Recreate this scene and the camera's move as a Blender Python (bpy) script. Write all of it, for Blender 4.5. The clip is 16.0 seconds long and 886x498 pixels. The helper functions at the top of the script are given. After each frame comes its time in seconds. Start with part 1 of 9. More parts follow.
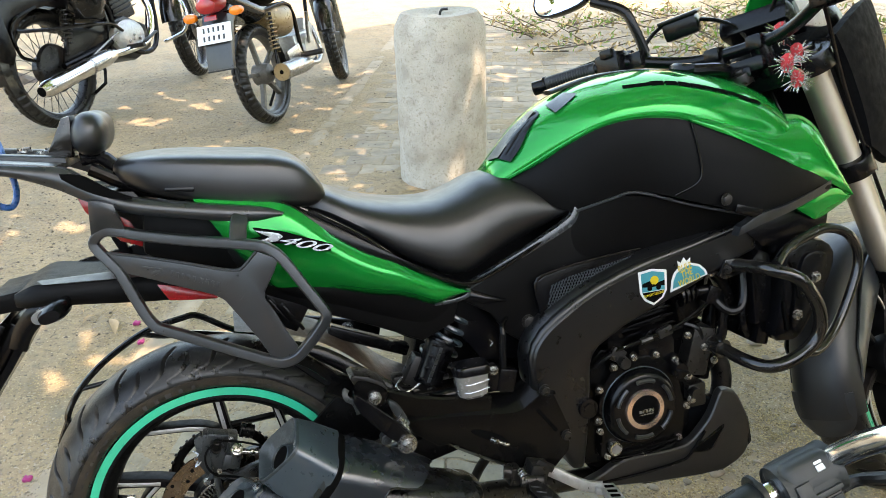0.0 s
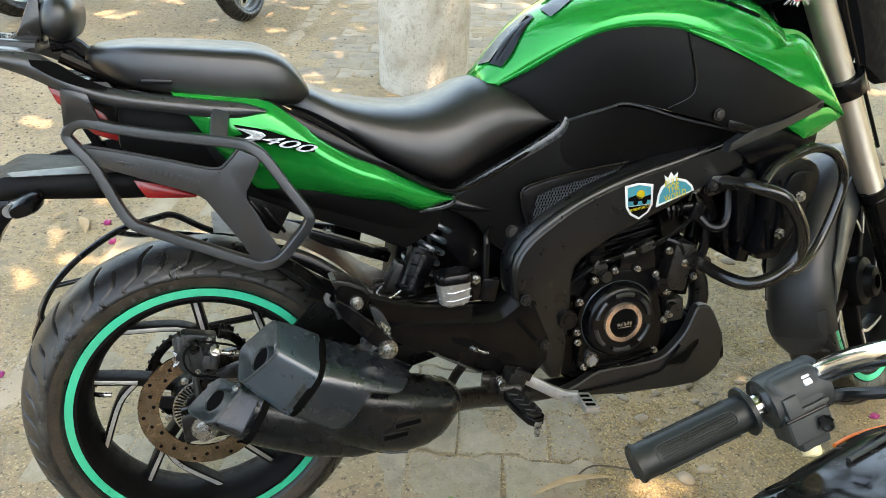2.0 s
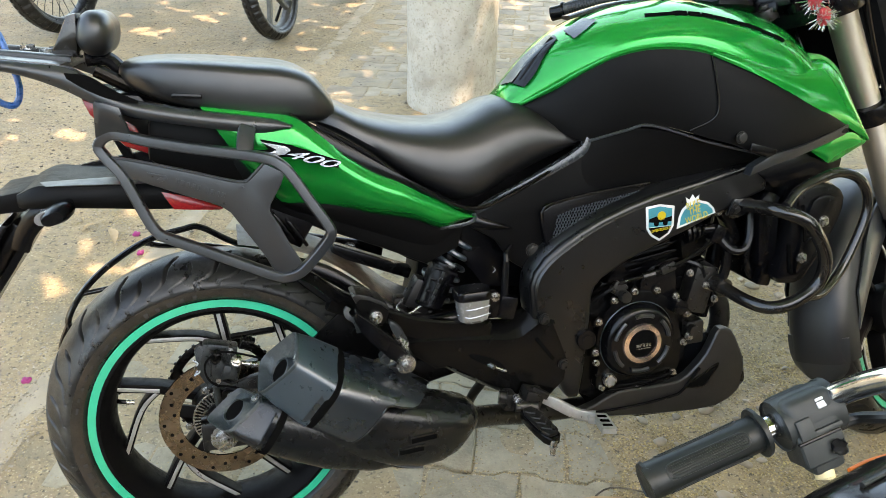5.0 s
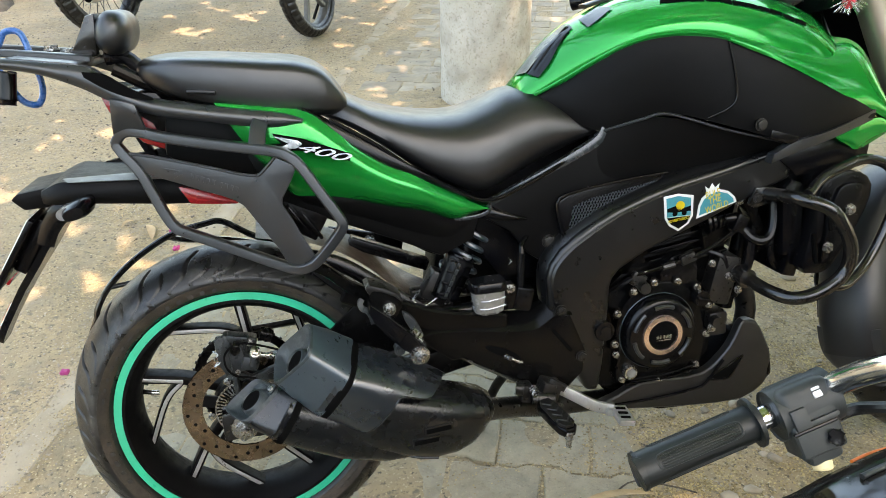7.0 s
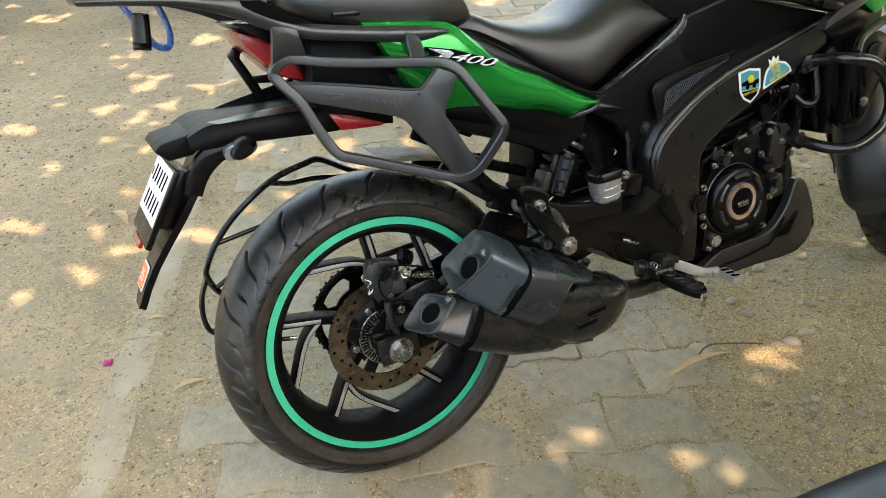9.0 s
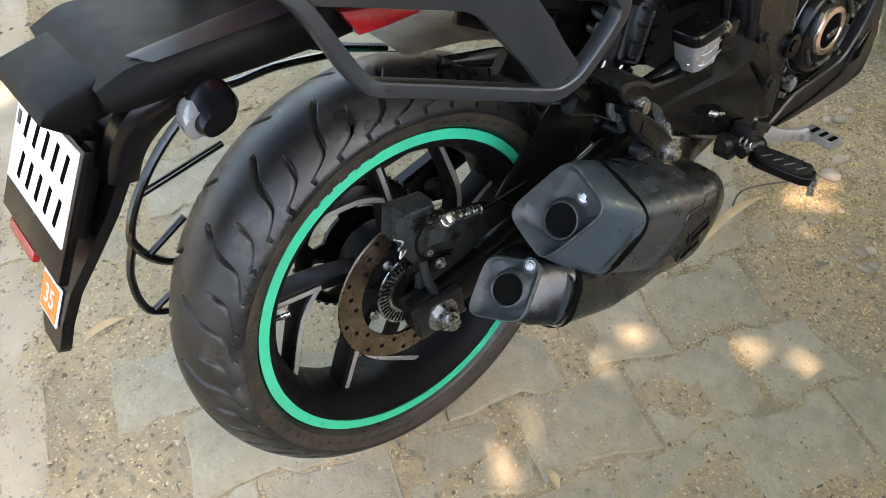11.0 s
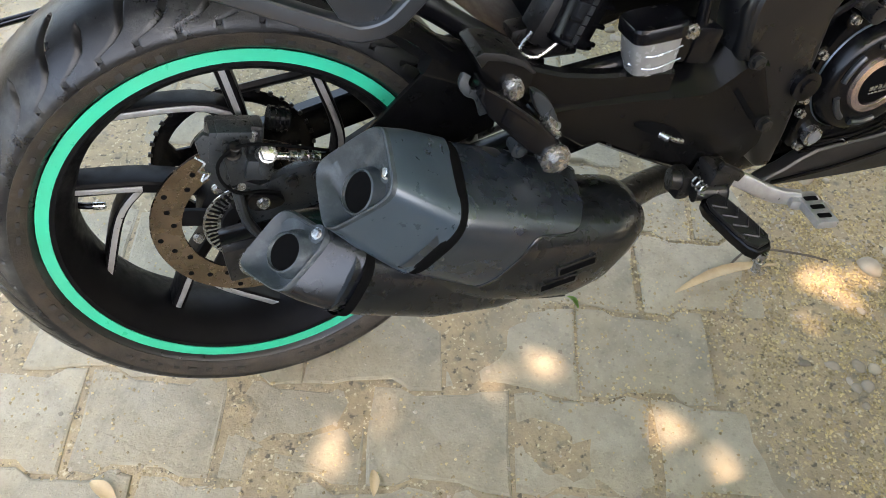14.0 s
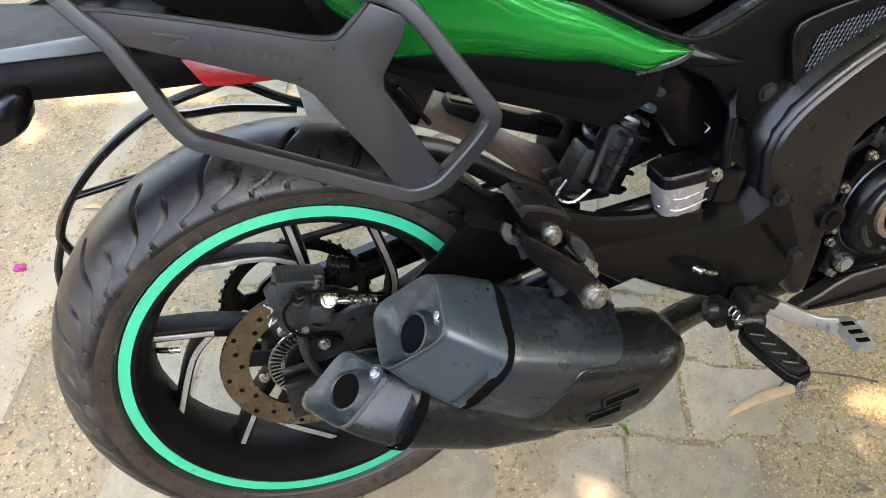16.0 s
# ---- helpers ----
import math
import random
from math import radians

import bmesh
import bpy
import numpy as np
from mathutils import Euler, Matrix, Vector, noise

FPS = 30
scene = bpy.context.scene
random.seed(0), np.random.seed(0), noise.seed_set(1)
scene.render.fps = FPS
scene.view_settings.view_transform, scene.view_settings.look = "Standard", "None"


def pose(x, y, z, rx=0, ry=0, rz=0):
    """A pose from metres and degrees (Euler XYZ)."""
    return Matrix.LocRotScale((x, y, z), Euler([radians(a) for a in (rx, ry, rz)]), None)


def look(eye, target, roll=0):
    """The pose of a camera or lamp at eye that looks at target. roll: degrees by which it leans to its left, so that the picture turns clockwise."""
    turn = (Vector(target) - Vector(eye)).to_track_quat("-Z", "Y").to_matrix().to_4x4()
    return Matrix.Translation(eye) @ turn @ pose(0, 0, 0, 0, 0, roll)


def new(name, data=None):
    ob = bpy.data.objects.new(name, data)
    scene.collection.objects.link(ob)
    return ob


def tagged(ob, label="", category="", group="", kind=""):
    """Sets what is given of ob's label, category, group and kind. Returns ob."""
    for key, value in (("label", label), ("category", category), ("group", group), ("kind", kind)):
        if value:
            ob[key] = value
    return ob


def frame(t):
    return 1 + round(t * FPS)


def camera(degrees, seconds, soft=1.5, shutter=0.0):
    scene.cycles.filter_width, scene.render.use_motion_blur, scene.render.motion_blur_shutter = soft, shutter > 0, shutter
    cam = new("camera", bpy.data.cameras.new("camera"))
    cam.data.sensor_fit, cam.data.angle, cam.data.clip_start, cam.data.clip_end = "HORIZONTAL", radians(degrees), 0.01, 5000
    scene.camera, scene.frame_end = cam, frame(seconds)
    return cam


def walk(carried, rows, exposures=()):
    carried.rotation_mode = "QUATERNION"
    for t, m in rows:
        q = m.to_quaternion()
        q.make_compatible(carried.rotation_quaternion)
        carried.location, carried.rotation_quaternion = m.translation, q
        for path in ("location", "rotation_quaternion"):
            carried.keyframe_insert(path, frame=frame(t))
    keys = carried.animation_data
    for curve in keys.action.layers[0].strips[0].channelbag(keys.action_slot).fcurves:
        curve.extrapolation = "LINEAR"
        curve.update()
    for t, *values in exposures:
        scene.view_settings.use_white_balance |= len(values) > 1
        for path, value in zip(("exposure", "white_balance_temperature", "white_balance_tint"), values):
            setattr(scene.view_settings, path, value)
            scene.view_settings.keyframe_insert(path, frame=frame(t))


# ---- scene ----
cam = camera(58.11, 16.0, 0.6)
PATH = [
    (0, (0.0886, -1.1829, 1.3245), (0.5773, 0.5749, 0.5034), -1.93),
    (0.5, (0.0885, -1.1665, 1.3186), (0.5893, 0.5416, 0.4057), -1.78),
    (1, (0.0894, -1.1649, 1.2989), (0.6066, 0.4932, 0.3071), -0.43),
    (1.5, (0.0854, -1.1619, 1.3033), (0.6136, 0.4756, 0.2833), 0.56),
    (2, (0.0706, -1.1588, 1.3064), (0.5975, 0.4804, 0.2894), 1.02),
    (2.5, (0.0662, -1.1710, 1.3036), (0.5830, 0.4762, 0.2953), 1.25),
    (3, (0.0671, -1.1804, 1.3101), (0.5652, 0.4789, 0.3122), 1.37),
    (3.5, (0.0729, -1.1829, 1.3110), (0.5555, 0.4896, 0.3267), 1.22),
    (4, (0.0735, -1.1823, 1.3129), (0.5507, 0.4963, 0.3349), 1.21),
    (6.5, (0.1069, -1.1627, 1.3004), (0.5385, 0.5271, 0.3206), 0.49),
    (7, (0.1279, -1.1930, 1.3054), (0.4860, 0.5092, 0.3188), -1.10),
    (7.5, (0.0937, -1.2086, 1.3016), (0.3748, 0.5280, 0.3516), -3.06),
    (8, (-0.0785, -1.2487, 1.2984), (0.2802, 0.4756, 0.3508), -4.35),
    (8.5, (-0.3309, -1.2498, 1.2905), (0.2077, 0.3865, 0.2734), -4.16),
    (9, (-0.4083, -1.1147, 1.2516), (0.3191, 0.4150, 0.1876), -3.62),
    (9.5, (-0.4990, -0.9576, 1.2510), (0.3889, 0.4184, 0.1025), -5.42),
    (9.7, (-0.5489, -0.8923, 1.2530), (0.3754, 0.4054, 0.0434), -6.07),
    (11.8, (-0.1187, -0.3889, 1.1411), (0.4670, 0.3726, -0.6134), 3.24),
    (12, (-0.0530, -0.4318, 1.1234), (0.3434, 0.3876, -0.6573), 1.73),
    (12.5, (0.0177, -0.5062, 1.1147), (0.2061, 0.4042, -0.6566), -2.44),
    (13, (0.0284, -0.5594, 1.1099), (0.2832, 0.4248, -0.6132), -1.05),
    (13.5, (0.0163, -0.5815, 1.0949), (0.3941, 0.4124, -0.5988), 3.64),
    (14, (0.0108, -0.5864, 1.1028), (0.4277, 0.4535, -0.5530), 3.91),
    (14.5, (-0.0012, -0.5997, 1.1202), (0.3786, 0.5322, -0.4837), 1.16),
    (15, (-0.0019, -0.5998, 1.1321), (0.3668, 0.6087, -0.4174), -0.20),
    (15.5, (-0.0035, -0.6028, 1.1510), (0.3695, 0.6715, -0.3446), -1.61),
    (16, (0.0016, -0.6111, 1.1636), (0.3785, 0.6968, -0.3018), -2.32),
]
walk(cam, [(t, look(eye, target, roll)) for t, eye, target, roll in PATH],
     [(0.0, 3.03, 7900, 5), (1.0, 3.20, 8250, 5), (2.0, 3.25, 8250, 5), (4.0, 3.25, 8200, 5), (7.0, 3.20, 8150, 5), (8.0, 3.05, 8300, 5), (9.5, 3.05, 8600, 8), (11.5, 3.40, 7700, 10), (12.0, 3.37, 7700, 10), (12.5, 3.19, 7700, 10), (13.0, 3.54, 7700, 10), (13.5, 3.52, 7700, 10), (14.5, 3.58, 7700, 11), (15.0, 3.60, 7850, 12), (16.0, 3.72, 8000, 12)])

# ---- world, sun ----
SUN_DIR = Vector((0.22, -0.38, 0.90)).normalized()
world = bpy.data.worlds.new("sky")
world.use_nodes = True
scene.world = world
wn = world.node_tree.nodes
sky = wn.new("ShaderNodeTexSky")
sky.sky_type = "NISHITA"
sky.sun_disc = False
sky.sun_elevation = math.asin(SUN_DIR.z)
sky.sun_rotation = math.atan2(SUN_DIR.x, SUN_DIR.y)
sky.air_density, sky.dust_density = 1.0, 3.0
world.node_tree.links.new(sky.outputs[0], wn["Background"].inputs[0])
wn["Background"].inputs[1].default_value = 0.15
sun = new("sun", bpy.data.lights.new("sun", "SUN"))
sun.data.energy, sun.data.angle, sun.data.color = 1.4, radians(0.3), (1.0, 0.80, 0.71)
sun.matrix_world = look(SUN_DIR * 30, (0, 0, 0))

# ---- materials ----


def material(name, base, rough=0.5, metal=0.0, second=None, scale=30.0, amount=0.5, bump=0.0, bump_scale=200.0, coat=0.0,
             dust=0.0, dust_col=(0.33, 0.26, 0.17), dust_scale=9.0, dust_lo=0.42, dust_hi=0.75, vary=0.0, rough_vary=0.15, island=False, spec=0.5, grit=0.0):
    """A procedural surface: two colours mixed by noise, dust in blotches, uneven gloss and fine relief."""
    m = bpy.data.materials.new(name)
    m.use_nodes = True
    nt = m.node_tree
    n, link = nt.nodes, nt.links.new
    b = n["Principled BSDF"]
    b.inputs["Metallic"].default_value = metal
    b.inputs["Coat Weight"].default_value = coat
    b.inputs["Specular IOR Level"].default_value = spec
    b.inputs["Coat Roughness"].default_value = 0.06
    tc = n.new("ShaderNodeTexCoord")

    def noise_tex(s, detail=5.0, rough_=0.6):
        t = n.new("ShaderNodeTexNoise")
        t.inputs["Scale"].default_value, t.inputs["Detail"].default_value, t.inputs["Roughness"].default_value = s, detail, rough_
        link(tc.outputs["Object"], t.inputs["Vector"])
        return t

    def ramp(src, lo, hi, a, c):
        r = n.new("ShaderNodeMapRange")
        r.inputs[1].default_value, r.inputs[2].default_value, r.inputs[3].default_value, r.inputs[4].default_value = lo, hi, a, c
        link(src, r.inputs[0])
        return r.outputs[0]

    def mix(f, a, c):
        x = n.new("ShaderNodeMix")
        x.data_type = "RGBA"
        link(f, x.inputs[0])
        for s, v in ((6, a), (7, c)):
            if hasattr(v, "links"):
                link(v, x.inputs[s])
            else:
                x.inputs[s].default_value = (*v, 1)
        return x.outputs[2]

    big = noise_tex(scale)
    second = second or tuple(c * 0.7 for c in base)
    col = mix(ramp(big.outputs[0], 0.35, 0.65, 0.0, amount), base, second)
    if vary:
        src = n.new("ShaderNodeNewGeometry").outputs["Random Per Island"] if island else n.new("ShaderNodeObjectInfo").outputs["Random"]
        hs = n.new("ShaderNodeHueSaturation")
        link(ramp(src, 0, 1, 1 - vary, 1 + vary), hs.inputs["Value"])
        link(col, hs.inputs["Color"])
        col = hs.outputs[0]
    if dust:
        d = noise_tex(dust_scale, 8.0, 0.7)
        col = mix(ramp(d.outputs[0], dust_lo, dust_hi, 0.0, dust), col, dust_col)
    if grit:
        # dark and pale specks of trodden grit
        for sc_, lo, hi, c_ in ((95.0, 0.58, 0.68, (0.085, 0.07, 0.048)), (150.0, 0.60, 0.70, (0.47, 0.39, 0.25)), (40.0, 0.60, 0.72, (0.15, 0.125, 0.085)), (9.0, 0.52, 0.75, (0.22, 0.185, 0.125))):
            g_ = noise_tex(sc_, 3.0, 0.5)
            col = mix(ramp(g_.outputs[0], lo, hi, 0.0, grit), col, c_)
    link(col, b.inputs["Base Color"])
    rv = noise_tex(scale * 2.3)
    link(ramp(rv.outputs[0], 0.3, 0.7, max(rough - rough_vary, 0.02), min(rough + rough_vary, 1)), b.inputs["Roughness"])
    if bump:
        f = noise_tex(bump_scale, 6.0, 0.65)
        bp = n.new("ShaderNodeBump")
        bp.inputs["Strength"].default_value, bp.inputs["Distance"].default_value = bump, 0.006 if grit else 0.002
        link(f.outputs[0], bp.inputs["Height"])
        link(bp.outputs[0], b.inputs["Normal"])
    return m


GREEN = material("candy_green_paint", (0.0006, 0.205, 0.030), 0.17, 0.45, (0.0010, 0.250, 0.039), 6, 0.6, 0.02, 900, coat=0.65, dust=0.0, rough_vary=0.03, spec=0.02)
GREEN.node_tree.nodes["Principled BSDF"].inputs["Specular Tint"].default_value = (0.10, 0.9, 0.30, 1)
KNEE = material("grained_black_plastic", (0.0022, 0.0022, 0.0024), 0.44, 0, (0.003, 0.003, 0.003), 20, 0.6, 0.15, 1800, spec=0.08, rough_vary=0.05)
SATIN = material("satin_black_plastic", (0.0022, 0.0022, 0.0028), 0.24, 0, (0.003, 0.003, 0.0036), 25, 0.7, 0.03, 1600, dust=0.0, spec=0.22, rough_vary=0.04)
MATT = material("matt_black_paint", (0.002, 0.002, 0.0024), 0.24, 0, (0.0032, 0.0032, 0.003), 18, 0.7, 0.04, 1200, dust=0.002, spec=0.15, rough_vary=0.05)
SPAR = material("satin_black_frame_paint", (0.0026, 0.0028, 0.0034), 0.30, 0, (0.0036, 0.0038, 0.0044), 18, 0.7, 0.03, 1200, dust=0.002, spec=0.46, rough_vary=0.04)
BELLY = material("moulded_black_plastic", (0.0052, 0.0056, 0.0064), 0.42, 0, (0.0072, 0.0076, 0.0084), 25, 0.7, 0.06, 1500, dust=0.02, spec=0.5, rough_vary=0.05)
GREY = material("charcoal_powder_coat", (0.0100, 0.0120, 0.0142), 0.33, 0.0, (0.0145, 0.0168, 0.0195), 30, 0.6, 0.06, 1500, dust=0.012, spec=0.62, rough_vary=0.06)
VINYL = material("black_seat_vinyl", (0.0042, 0.0042, 0.0047), 0.38, 0, (0.0052, 0.0052, 0.0056), 12, 0.7, 0.05, 900, dust=0.0, spec=0.62, rough_vary=0.05)
RUBBER = material("tyre_rubber", (0.005, 0.005, 0.0053), 0.36, 0, (0.010, 0.0098, 0.0096), 9, 0.9, 0.25, 500, dust=0.75, dust_col=(0.080, 0.077, 0.067), dust_scale=8, dust_lo=0.56, dust_hi=0.74, spec=0.4)
SIDEWALL = material("dusty_tyre_sidewall", (0.016, 0.0135, 0.011), 0.6, 0, (0.034, 0.026, 0.018), 45, 0.9, 0.6, 400, dust=0.45, dust_col=(0.075, 0.055, 0.036), dust_scale=30, spec=0.3)
BLKALLOY = material("black_alloy", (0.0026, 0.0026, 0.003), 0.46, 0.0, (0.005, 0.0048, 0.0048), 30, 0.8, 0.06, 900, dust=0.01, dust_col=(0.10, 0.08, 0.055), spec=0.07)
WORN = material("worn_black_metal", (0.007, 0.007, 0.0078), 0.36, 0.4, (0.020, 0.019, 0.018), 40, 0.8, 0.15, 900, dust=0.10, dust_col=(0.09, 0.075, 0.052))
TAPE = material("teal_rim_tape", (0.003, 0.36, 0.205), 0.38, 0, (0.006, 0.42, 0.24), 20, 0.5, 0, dust=0.10)
DISC = material("bronzed_steel_disc", (0.30, 0.235, 0.18), 0.26, 1.0, (0.18, 0.135, 0.10), 16, 0.9, 0.1, 800, dust=0.03, rough_vary=0.1)
STEEL = material("zinc_steel", (0.40, 0.40, 0.395), 0.27, 0.95, (0.25, 0.245, 0.225), 80, 0.8, 0.08, 900, rough_vary=0.08)
DULL = material("dull_black_plastic", (0.004, 0.004, 0.0045), 0.75, 0, (0.006, 0.006, 0.006), 20, 0.6, 0.1, 900, spec=0.05)
CHROME = material("chrome", (0.76, 0.77, 0.79), 0.15, 1.0, (0.52, 0.51, 0.50), 30, 0.5, rough_vary=0.04)
ALLOY = material("cast_aluminium", (0.42, 0.42, 0.41), 0.40, 0.7, (0.3, 0.29, 0.27), 60, 0.6, 0.3, 700, dust=0.15)
CASTGREY = material("dull_cast_wheel", (0.13, 0.125, 0.115), 0.5, 0.4, (0.08, 0.075, 0.066), 40, 0.8, 0.2, 600, dust=0.3, dust_col=(0.12, 0.10, 0.07))
GOLD = material("anodised_fork_tube", (0.42, 0.375, 0.31), 0.44, 0.95, (0.46, 0.41, 0.34), 20, 0.5, rough_vary=0.05)
COPPER = material("copper_ring", (0.66, 0.50, 0.42), 0.20, 0.9, (0.62, 0.47, 0.39), 20, 0.5, rough_vary=0.05)
RED = material("red_lens", (0.24, 0.004, 0.008), 0.16, 0, (0.32, 0.01, 0.012), 160, 0.6, 0.3, 900, coat=0.5)
AMBER = material("amber_lens", (0.75, 0.17, 0.01), 0.2, 0, (0.85, 0.25, 0.02), 120, 0.5, coat=0.5)
SMOKE = material("smoked_lens", (0.11, 0.11, 0.11), 0.15, 0, (0.2, 0.2, 0.2), 60, 0.5, coat=0.5)
WHITE = material("white_reflective_plate", (0.72, 0.73, 0.74), 0.35, 0, (0.62, 0.63, 0.63), 40, 0.5, dust=0.12)
# dead black for print, and for shade painted into holes, slots and recesses
INK_SHADE = material("black_ink_and_hole_shade", (0.004, 0.004, 0.004), 0.8, spec=0.0)
FACE = material("dusty_charcoal_casting", (0.0125, 0.0180, 0.0210), 0.50, 0.0, (0.019, 0.026, 0.029), 60, 0.8, 0.3, 900, dust=0.42, dust_col=(0.095, 0.110, 0.110), dust_scale=55, dust_lo=0.50, dust_hi=0.72, spec=0.45)
# silver grey, made bluer to carry sky sheen and highlights
SILVERGREY = material("silver_grey_with_sky_sheen", (0.030, 0.045, 0.057), 0.30, 0.2, (0.023, 0.035, 0.045), 30, 0.7, 0.02, 1500, dust=0.02, rough_vary=0.04, spec=0.85)
# blue-grey base carries the sky sheen of the muffler's heat shield
MUFFLER = material("heat_proof_paint_sky_sheen", (0.0082, 0.0114, 0.0152), 0.28, 0, (0.0104, 0.0142, 0.0184), 14, 0.8, 0.02, 1200, dust=0.02, dust_col=(0.09, 0.085, 0.07), dust_scale=30, dust_lo=0.55, dust_hi=0.75, spec=1.0, rough_vary=0.04)
# darker copy with shade in its colour, for the body below the shield
CANBLACK = material("heat_proof_paint_shaded", (0.0042, 0.0050, 0.0060), 0.26, 0, (0.0064, 0.0072, 0.0080), 18, 0.8, 0.02, 1200, dust=0.03, dust_col=(0.07, 0.062, 0.05), dust_scale=22, dust_lo=0.50, dust_hi=0.75, spec=0.46, rough_vary=0.06)
# trim grey lightened to imitate the sky's reflection along it
TRIM = material("grey_trim_sky_sheen", (0.030, 0.035, 0.041), 0.26, 0.3, (0.025, 0.030, 0.035), 30, 0.6, 0.02, 1500, spec=0.6)
CALIPER = material("grimy_grey_casting", (0.0085, 0.0115, 0.0135), 0.36, 0.2, (0.020, 0.024, 0.026), 70, 0.8, 0.35, 700, dust=0.22, dust_col=(0.07, 0.066, 0.058), dust_scale=60)
LETTER = material("raised_tyre_letters", (0.010, 0.009, 0.008), 0.6, 0, (0.022, 0.018, 0.014), 60, 0.8)
PALEINK = material("white_ink", (0.58, 0.58, 0.57), 0.4)
YELLOW = material("yellow_print", (0.50, 0.37, 0.01), 0.4)
TEALINK = material("teal_print", (0.02, 0.17, 0.21), 0.4, 0, (0.03, 0.21, 0.25), 90, 0.6)
ORANGE = material("orange_print", (0.80, 0.17, 0.02), 0.4)
BLUE = material("blue_cable_sheath", (0.015, 0.075, 0.24), 0.3, 0, (0.02, 0.10, 0.30), 60, 0.5, coat=0.4)
RESIN = material("milky_plastic", (0.15, 0.145, 0.135), 0.22, 0, (0.11, 0.105, 0.098), 40, 0.7, dust=0.05)
RAG = material("red_cloth", (0.42, 0.02, 0.03), 0.8, 0, (0.5, 0.05, 0.05), 200, 0.6, 0.5, 600)
TINSEL = material("silver_tinsel", (0.75, 0.73, 0.70), 0.2, 0.95, (0.6, 0.58, 0.55), 300, 0.6)
MUD = material("dusty_brown_plastic", (0.055, 0.038, 0.026), 0.5, 0, (0.03, 0.022, 0.017), 14, 0.9, 0.3, 500, dust=0.25)
BADGE = material("silver_badge", (0.46, 0.48, 0.51), 0.22, 0.5, (0.3, 0.32, 0.34), 60, 0.4)
MAROON = material("gloss_black_paint", (0.003, 0.003, 0.0035), 0.18, 0, (0.006, 0.006, 0.006), 20, 0.6, coat=0.25, dust=0.03, spec=0.4)
TAN = material("faded_gold_paint", (0.28, 0.20, 0.10), 0.35, 0.3, (0.22, 0.15, 0.08), 20, 0.6, dust=0.2)
MIRROR = material("mirror_glass", (0.9, 0.9, 0.9), 0.02, 1.0, rough_vary=0.0)
CONCRETE = material("rough_concrete", (0.47, 0.445, 0.39), 0.88, 0, (0.34, 0.32, 0.275), 9, 0.9, 1.0, 60, dust=0.5, dust_col=(0.36, 0.31, 0.23), dust_scale=5, grit=0.38)
PAVER = material("worn_paver", (0.300, 0.259, 0.182), 0.8, 0, (0.197, 0.173, 0.125), 17, 0.95, 0.5, 130, dust=0.8, dust_col=(0.330, 0.267, 0.164), dust_scale=6.5, vary=0.11, grit=0.22)
PAVER_FAR = material("worn_paver_far", (0.316, 0.268, 0.198), 0.85, 0, (0.198, 0.171, 0.131), 11, 0.9, 0.9, 130, dust=0.65, dust_col=(0.332, 0.256, 0.151), dust_scale=6.5, vary=0.25, island=True)
KERB = material("kerb_concrete", (0.354, 0.295, 0.214), 0.9, 0, (0.257, 0.212, 0.147), 8, 0.9, 0.9, 110, dust=0.7, dust_col=(0.342, 0.261, 0.151), dust_scale=7)
DIRT = material("dusty_ground", (0.311, 0.239, 0.143), 0.95, 0, (0.193, 0.150, 0.089), 2.4, 0.9, 0.9, 60, dust=0.75, dust_col=(0.396, 0.295, 0.165), dust_scale=34, grit=0.95)
HUSK = material("dry_husks", (0.37, 0.275, 0.125), 0.9, 0, (0.23, 0.168, 0.078), 30, 0.8, vary=0.5, island=True)
HUSK_FINE = material("trodden_husks", (0.354, 0.271, 0.143), 0.9, 0, (0.225, 0.167, 0.084), 30, 0.8, vary=0.45, island=True)
STONE = material("river_pebbles", (0.235, 0.190, 0.132), 0.75, 0, (0.31, 0.262, 0.20), 25, 0.8, 0.3, 200, vary=0.38, island=True)
DRYLEAF = material("dry_leaf", (0.42, 0.30, 0.16), 0.75, 0, (0.32, 0.22, 0.12), 40, 0.8, 0.3, 300)
PETAL = material("magenta_petal", (0.38, 0.035, 0.18), 0.7, 0, (0.30, 0.05, 0.15), 60, 0.6)
LEAF = material("green_leaf", (0.055, 0.105, 0.018), 0.55, 0, (0.09, 0.15, 0.03), 3, 0.8, vary=0.3, island=True)
BARK = material("tree_bark", (0.125, 0.097, 0.070), 0.95, 0, (0.045, 0.035, 0.026), 14, 0.95, 1.0, 45, dust=0.4, dust_col=(0.19, 0.155, 0.115), dust_scale=5)

# leaves let some light through
ln = LEAF.node_tree.nodes
tr = ln.new("ShaderNodeBsdfTranslucent")
tr.inputs[0].default_value = (0.20, 0.32, 0.05, 1)
mx = ln.new("ShaderNodeMixShader")
mx.inputs[0].default_value = 0.5
LEAF.node_tree.links.new(ln["Principled BSDF"].outputs[0], mx.inputs[1])
LEAF.node_tree.links.new(tr.outputs[0], mx.inputs[2])
LEAF.node_tree.links.new(mx.outputs[0], ln["Material Output"].inputs[0])
WALL = material("unseen_wall_plaster", (0.20, 0.17, 0.13), 0.9, 0, (0.13, 0.11, 0.085), 1.5, 0.9, 0.8, 20, dust=0.3, dust_col=(0.10, 0.085, 0.06), dust_scale=0.8)

